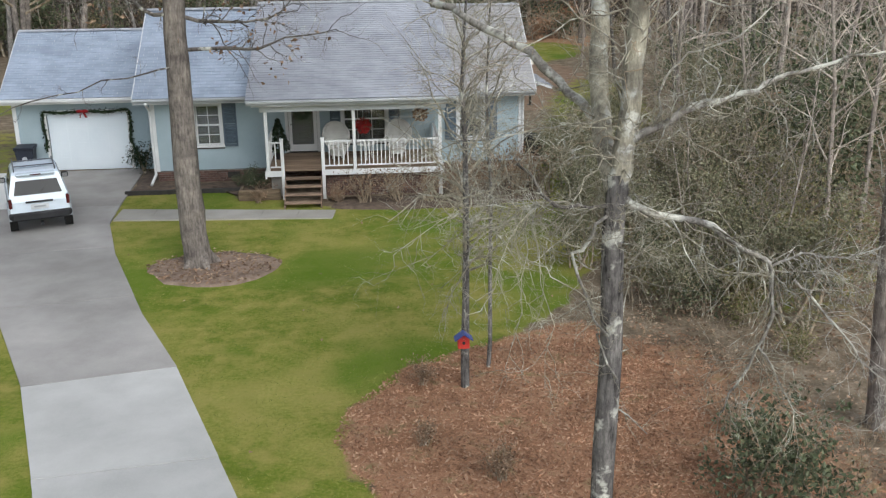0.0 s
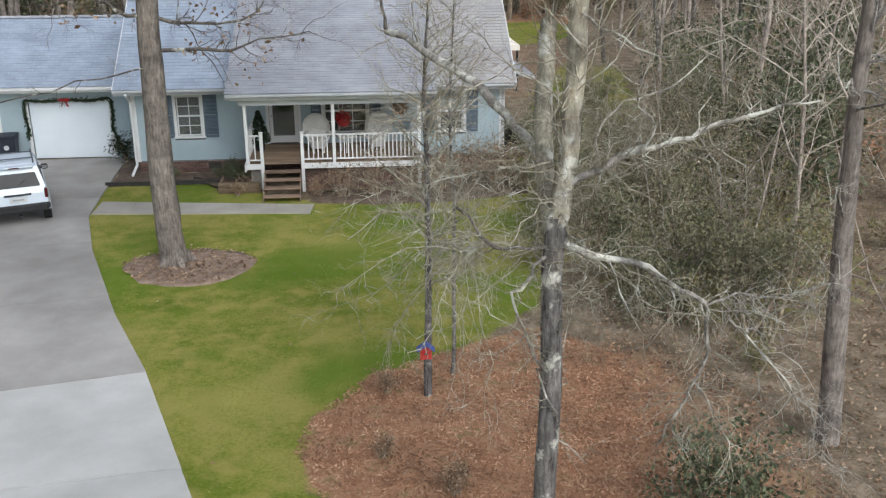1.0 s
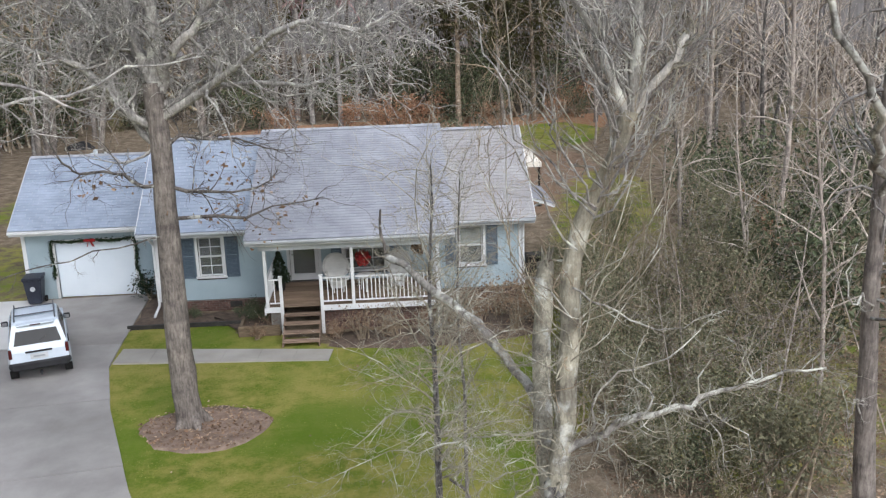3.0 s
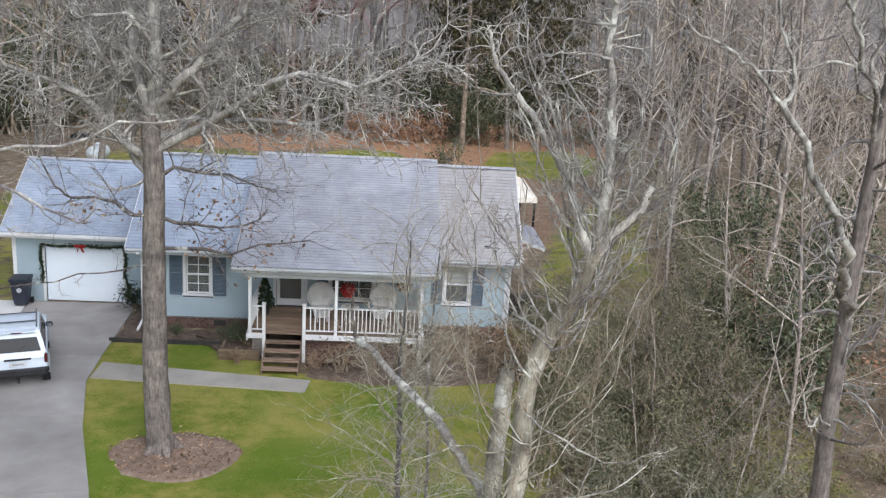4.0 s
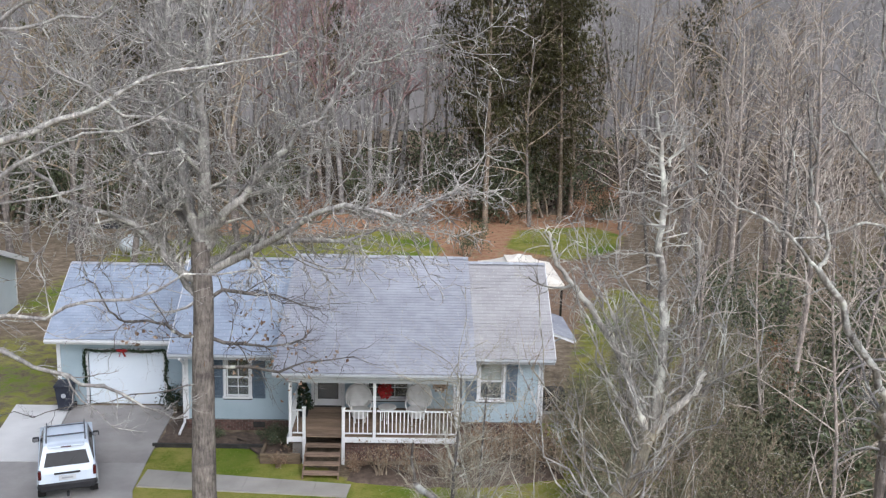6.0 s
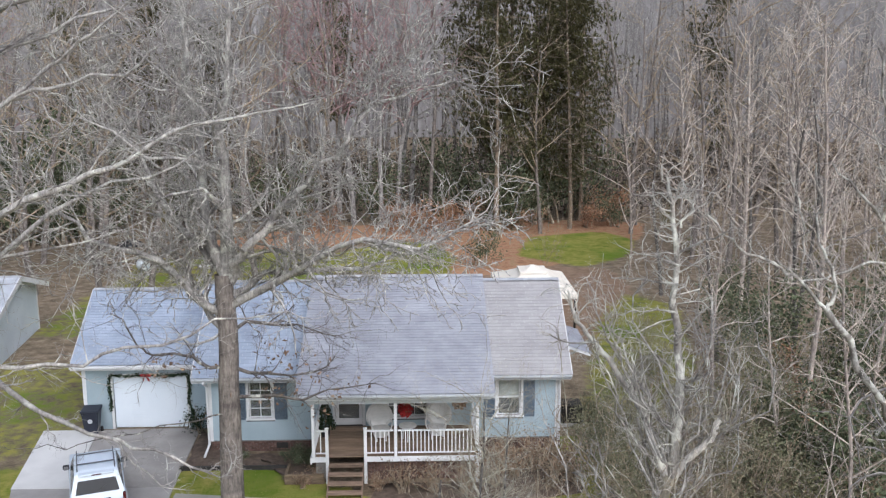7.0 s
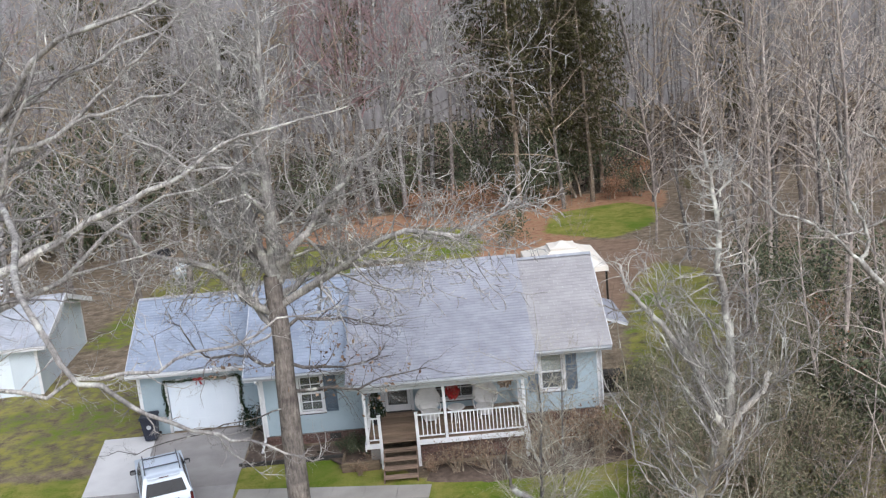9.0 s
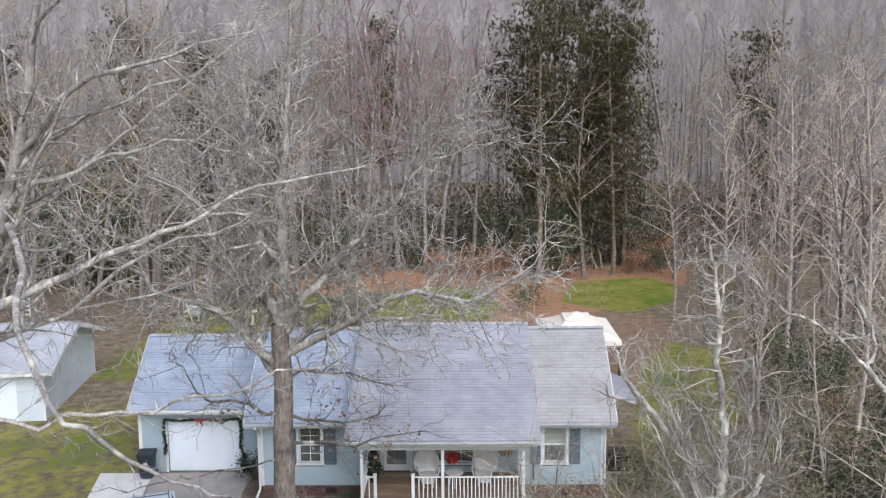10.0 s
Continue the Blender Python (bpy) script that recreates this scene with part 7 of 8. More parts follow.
# ---- beside the garage ----
def make_bin():
    b = thing("wheeled_bin", (-0.62, -0.62, 0.05, 0, 0, 6), "dark navy wheeled refuse bin beside the garage door", "bin")
    bm = bmesh.new()
    lo = [bm.verts.new(p) for p in ((-0.22, -0.24, 0.06), (0.22, -0.24, 0.06), (0.22, 0.20, 0.06), (-0.22, 0.20, 0.06))]
    hi = [bm.verts.new(p) for p in ((-0.30, -0.34, 0.95), (0.30, -0.34, 0.95), (0.30, 0.32, 0.95), (-0.30, 0.32, 0.95))]
    bm.faces.new(lo[::-1])
    bm.faces.new(hi)
    for i in range(4):
        bm.faces.new((lo[i], lo[(i + 1) % 4], hi[(i + 1) % 4], hi[i]))
    bmesh.ops.bevel(bm, geom=list(bm.edges), offset=0.03, segments=2, affect="EDGES")
    part("body", bm, NAVYBIN, b)
    part("rim", boxes((-0.325, 0.325, -0.365, 0.345, 0.93, 0.97), bevel=0.01), NAVYBIN, b)
    lid = boxes((-0.33, 0.33, -0.38, 0.36, 0.972, 1.03), bevel=0.03)
    part("lid", lid, NAVYBIN, b)
    bm = bmesh.new()
    cyl(bm, (-0.27, 0.40, 0.98), (0.27, 0.40, 0.98), 0.018, sides=8)
    part("handle", bm, BLACKPLASTIC, b)
    for s in (-1, 1):
        part("wheel", cyl(bmesh.new(), (s * 0.24, 0.24, 0.11), (s * 0.30, 0.24, 0.11), 0.11, sides=14), RUBBER, b)
    part("emblem", cyl(bmesh.new(), (0, -0.318, 0.62), (0, -0.305, 0.62), 0.085, sides=18), PLATE, b, "pale round emblem")


make_bin()


def make_garland():
    rng = random.Random(3)
    g = thing("door_garland", (0, 0, 0), "dark green garland with a red bow round the garage door", "garland")
    path = [Vector(p) for p in ((-0.09, -0.05, 0.75), (-0.06, -0.05, 1.2), (-0.10, -0.05, 1.65), (-0.07, -0.05, 2.12), (0.6, -0.05, 2.08), (1.3, -0.05, 2.13), (2.0, -0.05, 2.09), (2.82, -0.05, 2.15), (2.86, -0.05, 1.6), (2.80, -0.05, 1.15), (2.90, -0.05, 0.75), (2.98, -0.05, 0.55))]
    part("rope", clad(tubes([(path, [0.035] * len(path), 6)]), GARLAND), GARLAND, g)
    pts = []
    for a, b in zip(path, path[1:]):
        for _ in range(int((b - a).length * 150)):
            q = a.lerp(b, rng.random())
            pts.append(q + Vector((rng.gauss(0, 0.035), rng.uniform(-0.05, 0.03), rng.gauss(0, 0.035))))
    part("greenery", leaves(pts, 0.045, rng, GARLAND, long=2.4), GARLAND, g)
    bow = bmesh.new()
    for s in (-1, 1):
        ball(bow, (1.28 + s * 0.10, -0.11, 2.13), 0.085, (1.25, 0.5, 0.75), 2)
        slab_between(((1.26 + s * 0.02, -0.10, 2.1), (1.30 + s * 0.05, -0.10, 2.1), (1.32 + s * 0.12, -0.10, 1.9), (1.26 + s * 0.10, -0.10, 1.9)), 0.012, bow)
    ball(bow, (1.28, -0.13, 2.12), 0.04, (1, 1, 1), 1)
    part("bow", bow, REDCLOTH, g, "red ribbon bow")


make_garland()


def make_house_plants():
    rng = random.Random(8)
    kinds = [shrub(500, 1.25, 1100, GARLAND, 0.055, "dark green conifer shrub at the garage corner", name="corner_shrub", stems=6),
             shrub(501, 0.85, 1300, EVERGREEN, 0.045, "low rounded dark green shrub by the porch", group="foundation shrubs", name="round_shrub"),
             shrub(502, 1.2, 260, DEADLEAF, 0.05, "dormant brown shrub with withered leaves", group="dormant shrubs", name="dormant_shrub", stems=16),
             shrub(503, 1.0, 650, DEADLEAF, 0.05, "brown withered perennial clump by the steps", group="dormant shrubs", name="dormant_shrub", stems=14)]
    put(kinds[0], 3.25, -0.6, 0.03, 0.4, 0.8)
    for x, y, s in ((6.95, -3.15, 0.65), (7.5, -3.35, 0.8), (5.2, -2.9, 0.45)):
        put(kinds[1], x, y, 0.05, rng.uniform(0, 6), s)
    for x, y, s, k in ((10.1, -5.5, 0.6, 3), (10.9, -5.75, 0.85, 2), (11.9, -5.7, 0.9, 2), (12.8, -5.85, 0.8, 2), (13.9, -5.3, 1.05, 2), (14.6, -4.6, 1.0, 3), (15.3, -4.0, 1.1, 2), (16.1, -4.2, 1.2, 2), (14.2, -3.6, 0.9, 3), (16.6, -5.3, 1.2, 2), (15.5, -5.6, 1.0, 2),
                        (7.6, -5.3, 0.5, 3), (8.0, -4.5, 0.6, 3), (11.67, -18.25, 0.5, 3), (11.53, -20.4, 0.42, 3), (12.6, -21.5, 0.55, 3), (16.4, -20.6, 0.6, 2)):
        put(kinds[k], x, y, 0.05, rng.uniform(0, 6), s)
    retire(*kinds)


make_house_plants()


# ---- on the porch ----
def make_chair(x, y, turn):
    c = thing("wicker_chair", (x, y, 0.90, 0, 0, turn), "cream fan-backed wicker porch chair", "chair", "porch chairs")
    part("seat", cyl(bmesh.new(), (0, 0, 0.36), (0, 0, 0.44), 0.30, 0.32, sides=18), WICKER, c)
    bm = bmesh.new()
    rings, n = 5, 22
    centre = bm.verts.new((0, 0.34, 0.76))
    prev = None
    for j in range(1, rings + 1):
        v = j / rings
        ring = []
        for i in range(n):
            a = 2 * math.pi * i / n
            x, z = math.sin(a) * 0.43 * v, math.cos(a) * 0.40 * v
            ring.append(bm.verts.new((x, 0.34 + z * 0.22 - (0.13 * v * v) * abs(math.sin(a)) ** 2, 0.76 + z)))
        for i in range(n):
            k = (i + 1) % n
            if prev:
                bm.faces.new((prev[i], prev[k], ring[k], ring[i]))
            else:
                bm.faces.new((centre, ring[k], ring[i]))
        prev = ring
    g = bmesh.ops.extrude_face_region(bm, geom=list(bm.faces))
    bmesh.ops.translate(bm, vec=(0, 0.03, 0.005), verts=[v for v in g["geom"] if isinstance(v, bmesh.types.BMVert)])
    bmesh.ops.recalc_face_normals(bm, faces=bm.faces)
    part("backrest", bm, WICKER, c, "round fan-shaped backrest", smooth=True)
    rim = [Vector((math.sin(2 * math.pi * i / n) * 0.44, 0.355 + math.cos(2 * math.pi * i / n) * 0.09 - 0.13 * math.sin(2 * math.pi * i / n) ** 2, 0.76 + math.cos(2 * math.pi * i / n) * 0.41)) for i in range(n + 1)]
    part("back_rim", clad(tubes([(rim, [0.024] * (n + 1), 6)]), WICKER), WICKER, c)
    part("skirt", cyl(bmesh.new(), (0, 0, 0.16), (0, 0, 0.36), 0.24, 0.30, sides=18), WICKER, c)
    for a in (0.8, 2.35, 3.93, 5.5):
        part("leg", cyl(bmesh.new(), (math.cos(a) * 0.22, math.sin(a) * 0.22, 0), (math.cos(a) * 0.24, math.sin(a) * 0.24, 0.34), 0.022, sides=8), WICKER, c)
    for s in (-1, 1):
        pts = [Vector((s * 0.33, 0.05, 0.68)), Vector((s * 0.38, -0.12, 0.67)), Vector((s * 0.34, -0.28, 0.60)), Vector((s * 0.28, -0.26, 0.42))]
        part("arm", clad(tubes([(pts, [0.028] * 4, 7)]), WICKER), WICKER, c)


make_chair(10.08, -3.5, 12)
make_chair(12.0, -3.4, -14)


def make_porch_things():
    rng = random.Random(21)
    t = thing("side_table", (11.0, -3.55, 0.90), "small round pale porch table between the chairs", "table")
    part("tabletop", cyl(bmesh.new(), (0, 0, 0.50), (0, 0, 0.54), 0.30, sides=20), WICKER, t)
    for a in (0.5, 2.6, 4.7):
        part("leg", cyl(bmesh.new(), (math.cos(a) * 0.2, math.sin(a) * 0.2, 0), (math.cos(a) * 0.16, math.sin(a) * 0.16, 0.5), 0.018, sides=8), WICKER, t)
    for x, y, z, leaf, label in ((10.92, -3.6, 1.95, None, "hanging basket of bright red flowers on the porch"), (12.72, -4.1, 2.38, DEADLEAF, "hanging basket with a dry brown fern")):
        h = thing("hanging_basket", (x, y, z), label, "hanging basket", "porch baskets")
        bm = bmesh.new()
        bmesh.ops.create_uvsphere(bm, u_segments=14, v_segments=8, radius=0.15)
        bmesh.ops.delete(bm, geom=[v for v in bm.verts if v.co.z > 0.03], context="VERTS")
        part("basket", bm, BLACKPLASTIC, h)
        wire = bmesh.new()
        for a in (0.2, 2.3, 4.4):
            cyl(wire, (math.cos(a) * 0.14, math.sin(a) * 0.14, 0.0), (0, 0, 0.30), 0.004, sides=4)
        cyl(wire, (0, 0, 0.30), (0, 0, 2.93 - z), 0.006, sides=5)
        part("hanger", wire, WHITE, h)
        pts = []
        for _ in range(420):
            d = Vector((rng.gauss(0, 1), rng.gauss(0, 1), rng.gauss(0, 1))).normalized() * rng.uniform(0.12, 0.26)
            pts.append(d + Vector((0, 0, 0.05)))
        if leaf:
            part("foliage", leaves(pts, 0.06, rng, leaf), leaf, h)
        else:
            part("foliage", leaves(pts[:90], 0.05, rng, EVERGREEN), EVERGREEN, h)
            part("bloom", leaves(pts, 0.075, rng, REDCLOTH, long=1.1), REDCLOTH, h, "red petals", kind="stuff")
    p = thing("potted_evergreen", (8.18, -3.1, 0.90), "dark potted evergreen beside the front door", "potted plant")
    part("pot", cyl(bmesh.new(), (0, 0, 0), (0, 0, 0.30), 0.13, 0.18, sides=16), BLACKPLASTIC, p)
    pts = []
    for _ in range(900):
        z = rng.uniform(0, 1) ** 1.3
        r = 0.32 * (1 - z) + 0.05
        a = rng.uniform(0, 6.28)
        q = r * rng.uniform(0.5, 1.1)
        pts.append(Vector((math.cos(a) * q, math.sin(a) * q, 0.30 + z * 1.0)))
    part("foliage", leaves(pts, 0.055, rng, GARLAND), GARLAND, p)
    part("stem", cyl(bmesh.new(), (0, 0, 0.2), (0, 0, 1.25), 0.025, 0.006, sides=6), BARKDARK, p)
    w = thing("door_wreath", (8.92, WALL_Y + 0.02, 2.25), "green wreath hung on the front door", "wreath")
    pts = []
    for _ in range(420):
        a = rng.uniform(0, 6.28)
        r = 0.19 + rng.gauss(0, 0.035)
        pts.append(Vector((math.cos(a) * r, rng.uniform(-0.03, 0.02), math.sin(a) * r)))
    part("greenery", leaves(pts, 0.05, rng, GARLAND), GARLAND, w)
    ringp = [Vector((math.cos(2 * math.pi * i / 16) * 0.19, 0, math.sin(2 * math.pi * i / 16) * 0.19)) for i in range(17)]
    part("ring", clad(tubes([(ringp, [0.02] * 17, 5)]), GARLAND), GARLAND, w)


make_porch_things()


def make_cooling_unit():
    a = thing("air_conditioner", (17.15, 0.15, 0), "grey outdoor air conditioning unit beside the house", "air conditioner")
    part("base", boxes((-0.5, 0.5, -0.5, 0.5, -0.02, 0.08), bevel=0.01), OLDCONC, a)
    bm = boxes((-0.4, 0.4, -0.4, 0.4, 0.082, 0.80), bevel=0.04)
    part("case", bm, DARKMETAL, a)
    for i in range(9):
        z = 0.16 + i * 0.065
        part("louvre", boxes((-0.412, 0.412, -0.412, 0.412, z, z + 0.02)), EDGING, a)
    part("fan_guard", cyl(bmesh.new(), (0, 0, 0.802), (0, 0, 0.83), 0.33, 0.30, sides=20), EDGING, a)


make_cooling_unit()


# ---- behind the house ----
def make_canopy():
    g = thing("garden_canopy", (17.35, 14.0, 0), "cream two-tier garden canopy on dark metal posts", "gazebo")
    hx, hy = 1.95, 2.6
    bm = bmesh.new()

    def tier(hx0, hy0, z0, hx1, hy1, z1, drop):
        lo = [bm.verts.new((sx * hx0, sy * hy0, z0)) for sx, sy in ((-1, -1), (1, -1), (1, 1), (-1, 1))]
        mid = [bm.verts.new((sx * (hx0 + hx1) / 2, sy * (hy0 + hy1) / 2, (z0 + z1) / 2 - 0.05)) for sx, sy in ((-1, -1), (1, -1), (1, 1), (-1, 1))]
        hi = [bm.verts.new((sx * hx1, sy * hy1, z1)) for sx, sy in ((-1, -1), (1, -1), (1, 1), (-1, 1))]
        hem = [bm.verts.new((v.co.x * 1.005, v.co.y * 1.005, z0 - drop)) for v in lo]
        for a, b in ((hem, lo), (lo, mid), (mid, hi)):
            for i in range(4):
                bm.faces.new((a[i], a[(i + 1) % 4], b[(i + 1) % 4], b[i]))
        return hi
    tier(hx, hy, 2.20, 0.62, 0.72, 2.86, 0.24)
    part("canopy", bm, CANVAS, g, "taut cream fabric roof")
    bm = bmesh.new()
    bm.faces.new(tier(0.72, 0.84, 2.92, 0.08, 0.10, 3.14, 0.08))
    part("vent_top", bm, CANVAS, g, "raised fabric vent")
    for sx in (-1, 1):
        for sy in (-1, 1):
            p = part("post", boxes((sx * 1.85 - 0.05, sx * 1.85 + 0.05, sy * 2.5 - 0.05, sy * 2.5 + 0.05, 0, 2.18), bevel=0.008), DARKMETAL, g)
            part("foot", boxes((sx * 1.85 - 0.12, sx * 1.85 + 0.12, sy * 2.5 - 0.12, sy * 2.5 + 0.12, -0.02, 0.03)), DARKMETAL, p)
            part("rafter", cyl(bmesh.new(), (sx * 1.85, sy * 2.5, 2.17), (sx * 0.6, sy * 0.7, 2.80), 0.02, sides=6), DARKMETAL, g)
    for sy in (-1, 1):
        part("beam", boxes((-1.85, 1.85, sy * 2.5 - 0.025, sy * 2.5 + 0.025, 2.10, 2.16)), DARKMETAL, g)
    for sx in (-1, 1):
        part("beam", boxes((sx * 1.85 - 0.025, sx * 1.85 + 0.025, -2.45, 2.45, 2.10, 2.16)), DARKMETAL, g)


make_canopy()


def make_tank():
    t = thing("gas_tank", (-6.2, 26.6, 0, 0, 0, 78), "pale blue-grey propane tank on short legs", "gas tank")
    bm = bmesh.new()
    prof = [(-0.95, 0.0), (-0.90, 0.24), (-0.75, 0.42), (-0.55, 0.48), (0.55, 0.48), (0.75, 0.42), (0.90, 0.24), (0.95, 0.0)]
    n = 18
    rings = [[bm.verts.new((x, math.cos(2 * math.pi * i / n) * max(r, 0.01), 0.75 + math.sin(2 * math.pi * i / n) * max(r, 0.01))) for i in range(n)] for x, r in prof]
    for a, b in zip(rings, rings[1:]):
        for i in range(n):
            bm.faces.new((a[i], a[(i + 1) % n], b[(i + 1) % n], b[i]))
    part("shell", bm, TANKPAINT, t, smooth=True)
    part("dome", ball(bmesh.new(), (0, 0, 1.24), 0.19, (1, 1, 0.8)), TANKPAINT, t)
    for x in (-0.5, 0.5):
        for s in (-1, 1):
            part("leg", boxes((x - 0.05, x + 0.05, s * 0.25 - 0.04, s * 0.25 + 0.04, -0.02, 0.36)), TANKPAINT, t)


make_tank()


def make_garden_bits():
    b = thing("bird_bath", (-2.2, 24.9, 0), "pale stone bird bath on the back lawn", "bird bath")
    part("foot", cyl(bmesh.new(), (0, 0, -0.02), (0, 0, 0.10), 0.22, 0.12, sides=14), NEWCONC, b)
    part("column", cyl(bmesh.new(), (0, 0, 0.10), (0, 0, 0.75), 0.09, 0.07, sides=12), NEWCONC, b)
    bm = bmesh.new()
    cyl(bm, (0, 0, 0.75), (0, 0, 0.88), 0.14, 0.36, sides=18)
    part("bowl", bm, PADCONC, b)
    u = thing("clay_urn", (-3.65, 34.0, 0), "large orange terracotta urn near the trees", "urn")
    bm = bmesh.new()
    prof = [(0.22, -0.02), (0.30, 0.08), (0.42, 0.40), (0.40, 0.68), (0.26, 0.86), (0.32, 0.98), (0.25, 0.97)]
    n = 16
    rings = [[bm.verts.new((math.cos(2 * math.pi * i / n) * r, math.sin(2 * math.pi * i / n) * r, z)) for i in range(n)] for r, z in prof]
    for a, c in zip(rings, rings[1:]):
        for i in range(n):
            bm.faces.new((a[i], a[(i + 1) % n], c[(i + 1) % n], c[i]))
    part("vessel", bm, TERRACOTTA, u, smooth=True)
    part("soil", cyl(bmesh.new(), (0, 0, 0.80), (0, 0, 0.90), 0.25, sides=14), MULCH, u)


make_garden_bits()


def make_far_yard_things():
    h = thing("tarp_heap", (-10.3, 36.4, 0, 0, 0, 8), "low heap under a black tarpaulin at the wood's edge", "tarpaulin heap")
    bm = bmesh.new()
    n, m = 16, 8
    rows = []
    for j in range(m + 1):
        row = []
        for i in range(n + 1):
            u, v = i / n * 2 - 1, j / m * 2 - 1
            z = 0.62 * max(0.0, 1 - abs(u) ** 3) * max(0.0, 1 - abs(v) ** 3) * (0.8 + 0.35 * noise.noise(Vector((u * 2.2, v * 1.7, 4)))) - 0.03
            row.append(bm.verts.new((u * 1.05, v * 0.75, z)))
        rows.append(row)
    for a, b in zip(rows, rows[1:]):
        for i in range(n):
            bm.faces.new((a[i], a[i + 1], b[i + 1], b[i]))
    part("tarpaulin", bm, BLACKPLASTIC, h, smooth=True)
    for x, y in ((-0.8, -0.6), (0.75, -0.62), (0.1, -0.68)):
        part("weight", ball(bmesh.new(), (x, y, 0.06), 0.11, (1.2, 0.9, 0.7), 2), MORTAR, h, "grey stone")
    r = thing("slatted_stand", (-18.3, 27.3, -0.02, 0, 0, 12), "white painted slatted stand among the trees", "garden stand")
    for s in (-1, 1):
        part("post", boxes((s * 0.42 - 0.04, s * 0.42 + 0.04, -0.05, 0.05, 0, 1.5), bevel=0.006), WHITE, r)
    for k in range(5):
        part("slat", boxes((-0.46, 0.46, -0.085, -0.052, 0.16 + k * 0.28, 0.30 + k * 0.28), bevel=0.006), WHITE, r)


make_far_yard_things()


def make_outbuilding():
    rng = random.Random(4)
    o = thing("neighbour_outbuilding", (-7.45, 6.1, 0, 0, 0, 6), "neighbouring low building with pale blue siding and blue-grey roof", "outbuilding")
    x0, depth, ridge_y, ridge_z, ez, over = -9.5, 7.9, 3.95, 3.62, 2.36, 0.5
    door = (-3.4, -1.2, 0.02, 2.05)
    part("wall", openings_wall(x0, 0.0, -0.2, 2.45, 0.0, 0.16, [(door[0], door[1], -0.2, door[3]), (-6.6, -5.6, 1.0, 2.0)]), PALESIDING, o)
    part("siding", lap_siding(x0, -0.02, 0.1, 2.40, 0.0, [(door[0] - 0.1, door[1] + 0.1, 0, door[3] + 0.1), (-6.7, -5.5, 0.9, 2.1)]), PALESIDING, o, kind="stuff")
    part("gable_wall", gable_panel(-0.16, 0.0, 0.162, depth, -0.2, ridge_y, ridge_z - 0.14, 2.45, 2.45), PALESIDING, o, "pale blue gable end")
    part("gable_wall", gable_panel(x0, x0 + 0.16, 0.162, depth, -0.2, ridge_y, ridge_z - 0.14, 2.45, 2.45), PALESIDING, o)
    part("back_wall", boxes((x0 + 0.17, -0.17, depth - 0.16, depth, -0.2, 2.4)), PALESIDING, o)
    part("corner_board", boxes((-0.10, 0.03, -0.035, -0.005, 0.0, 2.4), bevel=0.004), WHITE, o)
    part("corner_board", boxes((0.005, 0.03, depth - 0.12, depth, 0.0, 2.4), bevel=0.004), WHITE, o)
    d = part("door", boxes((door[0], door[1], 0.06, 0.10, door[2], door[3])), DOORWHITE, o, "white panelled door")
    for k in range(4):
        z0 = door[2] + (door[3] - door[2]) * k / 4
        part("panel", boxes((door[0] + 0.06, door[1] - 0.06, 0.052, 0.0595, z0 + 0.05, z0 + 0.44), bevel=0.004), DOORWHITE, d)
    w = part("window", boxes((-6.66, -5.54, -0.04, 0.01, 0.94, 1.0), (-6.66, -5.54, -0.04, 0.01, 2.0, 2.06), (-6.66, -6.6, -0.04, 0.01, 1.0, 2.0), (-5.6, -5.54, -0.04, 0.01, 1.0, 2.0), (-6.12, -6.08, -0.02, 0.01, 1.0, 2.0)), WHITE, o)
    part("pane", boxes((-6.6, -5.6, 0.05, 0.06, 1.0, 2.0)), CARGLASS, w)
    ey, by = -0.42, depth + 0.42
    part("roof_deck", slab_between(((x0 - over, ey, ez), (over, ey, ez), (over, ridge_y, ridge_z), (x0 - over, ridge_y, ridge_z)), 0.12), WHITE, o)
    part("shingles", shingle_slope((x0 - over, ey - 0.03, ez), (over + 0.02, ey - 0.03, ez), (x0 - over, ridge_y, ridge_z + 0.012), (over + 0.02, ridge_y, ridge_z + 0.012), rng, material=PALESHINGLE), PALESHINGLE, o, kind="stuff")
    part("roof_deck", slab_between(((x0 - over, by, ez), (over, by, ez), (over, ridge_y + 0.005, ridge_z), (x0 - over, ridge_y + 0.005, ridge_z)), 0.12), SHINGLE, o)
    part("ridge_cap", ridge_caps((x0 - over, ridge_y, ridge_z + 0.02), (over, ridge_y, ridge_z + 0.02), rng), RIDGE, o, kind="stuff")
    for yy in (ey, by):
        part("rake_board", slab_between(((over, yy, ez), (over + 0.05, yy, ez), (over + 0.05, ridge_y, ridge_z + 0.03), (over, ridge_y, ridge_z + 0.03)), 0.24), WHITE, o)
    part("fascia", boxes((x0 - over, over, ey - 0.03, ey - 0.005, ez - 0.18, ez - 0.02)), WHITE, o)


make_outbuilding()


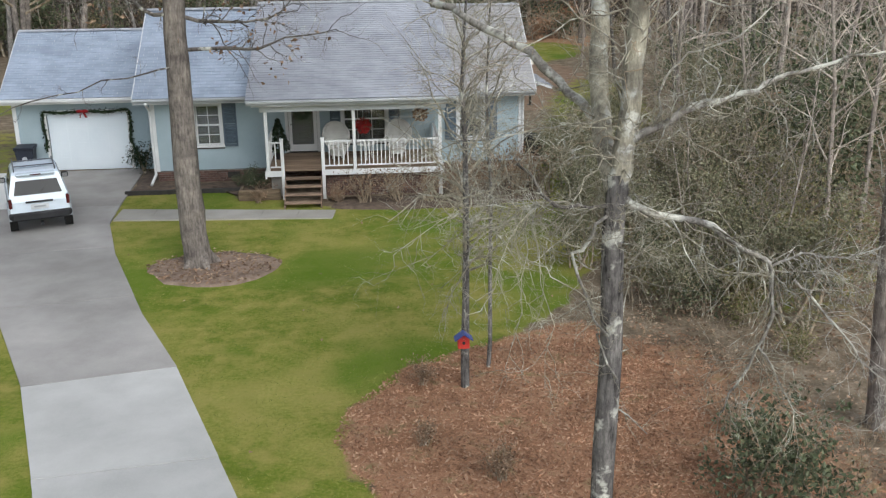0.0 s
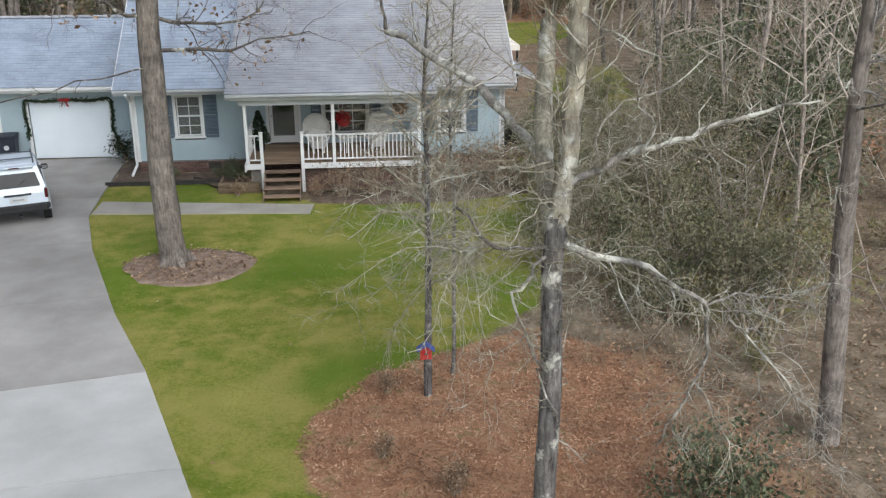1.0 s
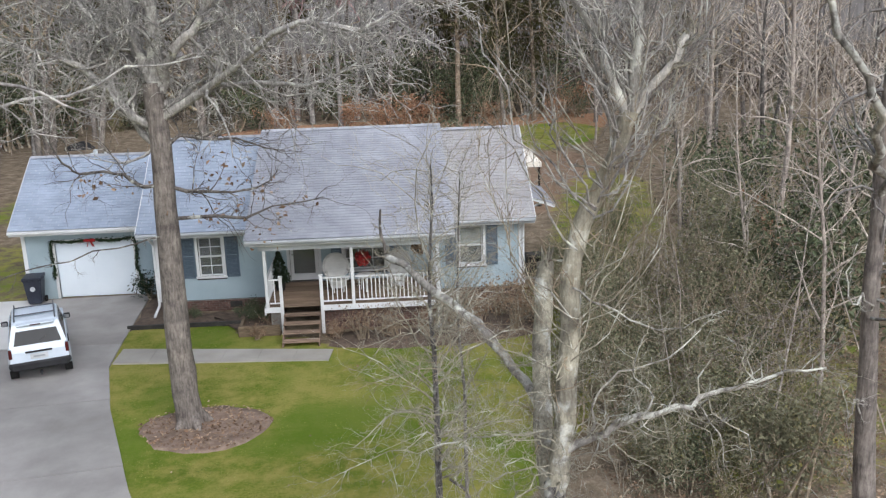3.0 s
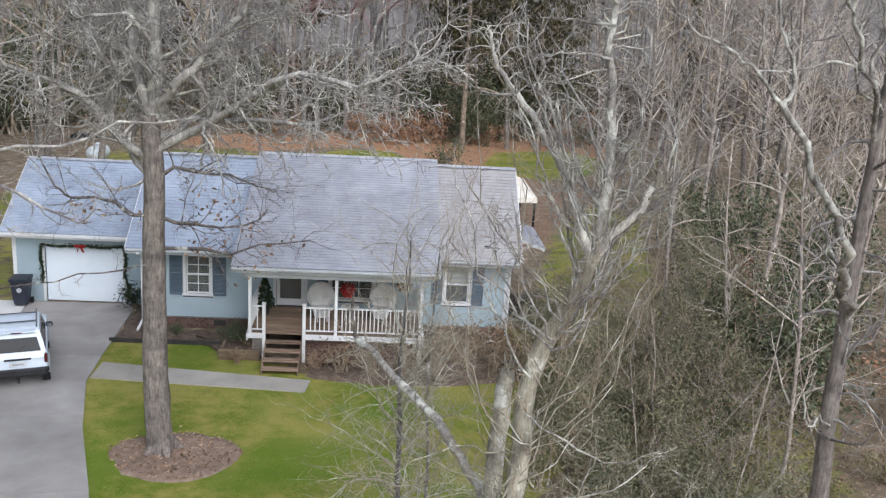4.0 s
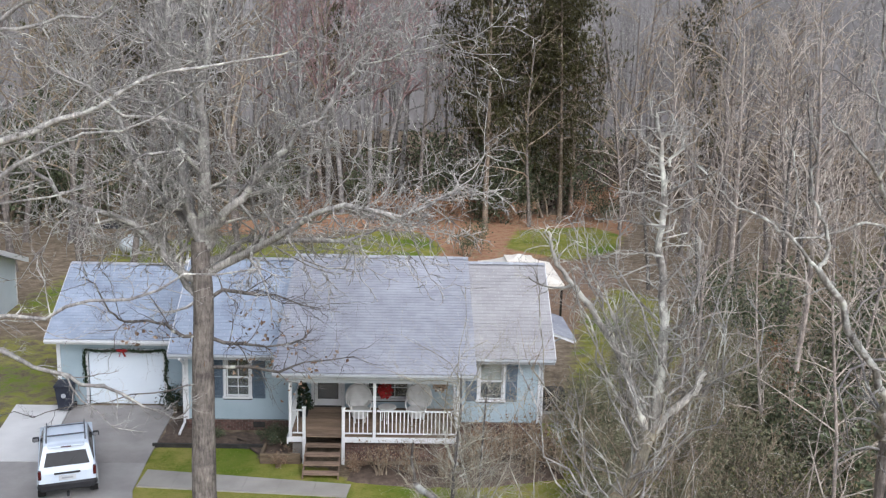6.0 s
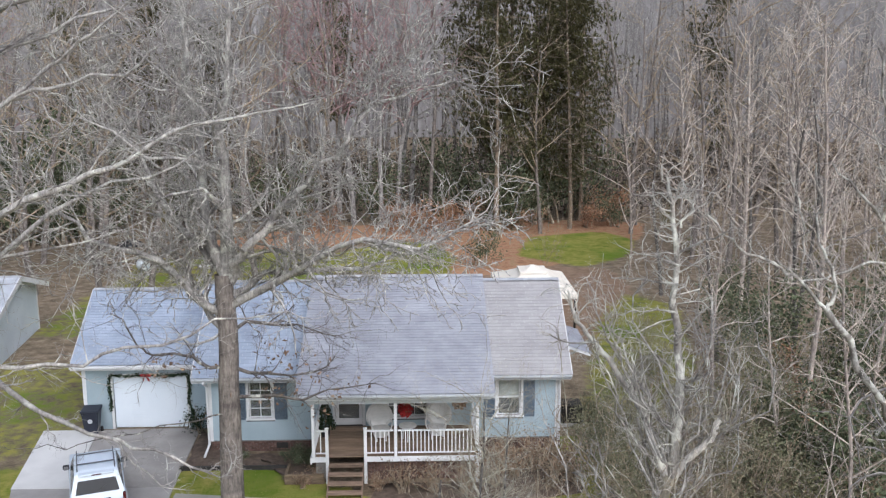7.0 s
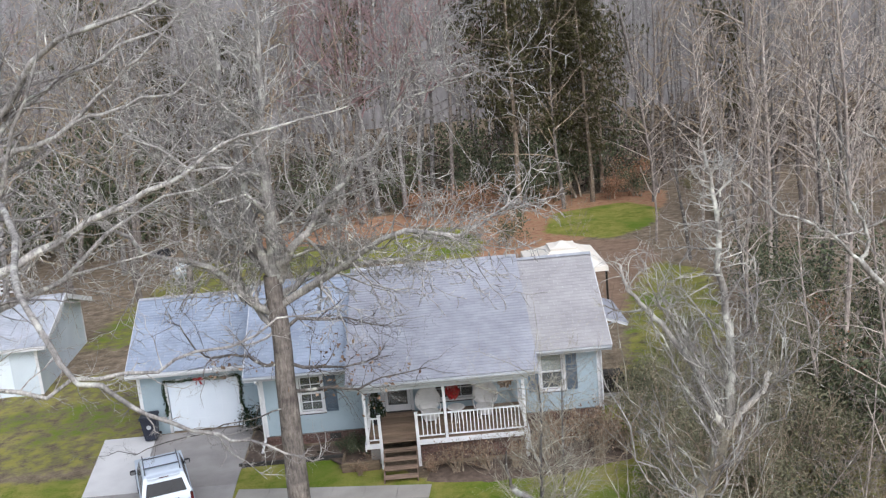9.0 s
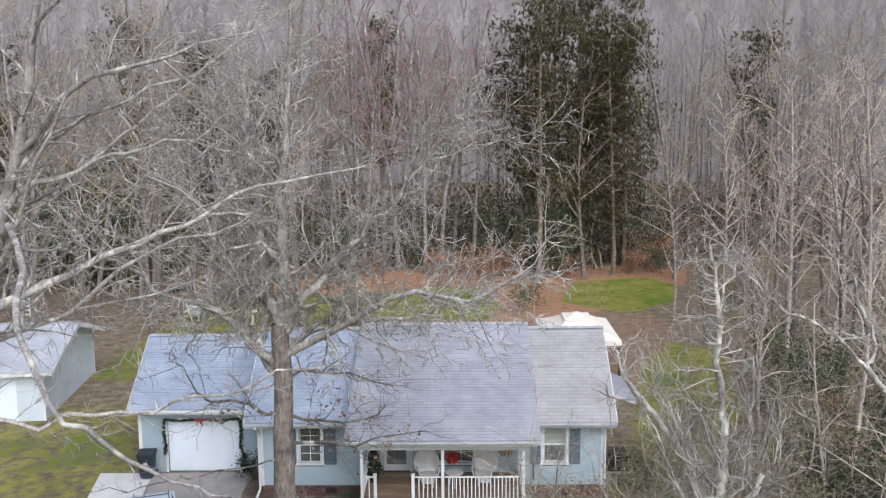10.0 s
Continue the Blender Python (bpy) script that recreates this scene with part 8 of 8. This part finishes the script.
# ---- grass, fallen leaves and straw, too many to count ----
def make_ground_cover():
    rng = random.Random(66)

    def pick(poly, n):
        xs, ys = [p[0] for p in poly], [p[1] for p in poly]
        X = np.array([rng.uniform(min(xs), max(xs)) for _ in range(n)])
        Y = np.array([rng.uniform(min(ys), max(ys)) for _ in range(n)])
        keep = inside(poly, X, Y)
        return [(float(a), float(b)) for a, b in zip(X[keep], Y[keep])]
    verts, faces = [], []
    for x, y in pick(LAWN_FRONT, 52000):
        if 0.35 + 0.5 * noise.noise(Vector((x * 0.9, y * 0.9, 1))) < rng.random() * 0.7:
            continue
        if y < -5.4 - (x - 3.5) * 0.13 and y > -6.8 - (x - 3.5) * 0.1 and x < 10:
            continue
        z = ground_height(x, y)
        for _ in range(2):
            k = len(verts)
            a, hgt, w = rng.uniform(0, 6.28), rng.uniform(0.012, 0.035), 0.010
            verts += [(x + math.cos(a) * w, y + math.sin(a) * w, z - 0.01), (x - math.cos(a) * w, y - math.sin(a) * w, z - 0.01), (x + rng.gauss(0, 0.05), y + rng.gauss(0, 0.05), z + hgt)]
            faces.append((k, k + 1, k + 2))
            x += rng.gauss(0, 0.02)
    me = bpy.data.meshes.new("grass")
    me.from_pydata(verts, [], faces)
    me.update()
    tagged(new("grass", clad(me, BLADES)), "short uneven winter grass on the front lawn", "grass", kind="stuff")
    pts = [Vector((x, y, ground_height(x, y) + rng.uniform(0.005, 0.05))) for x, y in pick(ISLAND, 34000) + pick(ISLAND_SIDE, 12000)]
    tagged(new("straw_litter", leaves(pts, 0.026, rng, ORANGELEAF, 0.6, 3.0)), "orange-brown pine straw and fallen leaves", "leaf litter", kind="stuff")
    wood = [(15.8, -25), (40, -25), (40, 4), (24, 4), (19, -2), (18, -9), (16.0, -14.5), (16.2, -18)]
    pts = [Vector((x, y, ground_height(x, y) + rng.uniform(0.005, 0.06))) for x, y in pick(wood, 42000)]
    tagged(new("leaf_litter", leaves(pts, 0.055, rng, DEADLEAF, 0.6, 1.5)), "brown fallen leaves under the trees", "leaf litter", kind="stuff")
    pts = [Vector((x, y, ground_height(x, y) + 0.03)) for x, y in pick(LAWN_FRONT, 60)] + [Vector((x, y, 0.09)) for x, y in pick(ring_pts, 900)]
    tagged(new("scattered_leaves", leaves(pts, 0.06, rng, DEADLEAF, 0.7, 1.5)), "a few dry leaves blown over the lawn", "leaf litter", kind="stuff")


make_ground_cover()
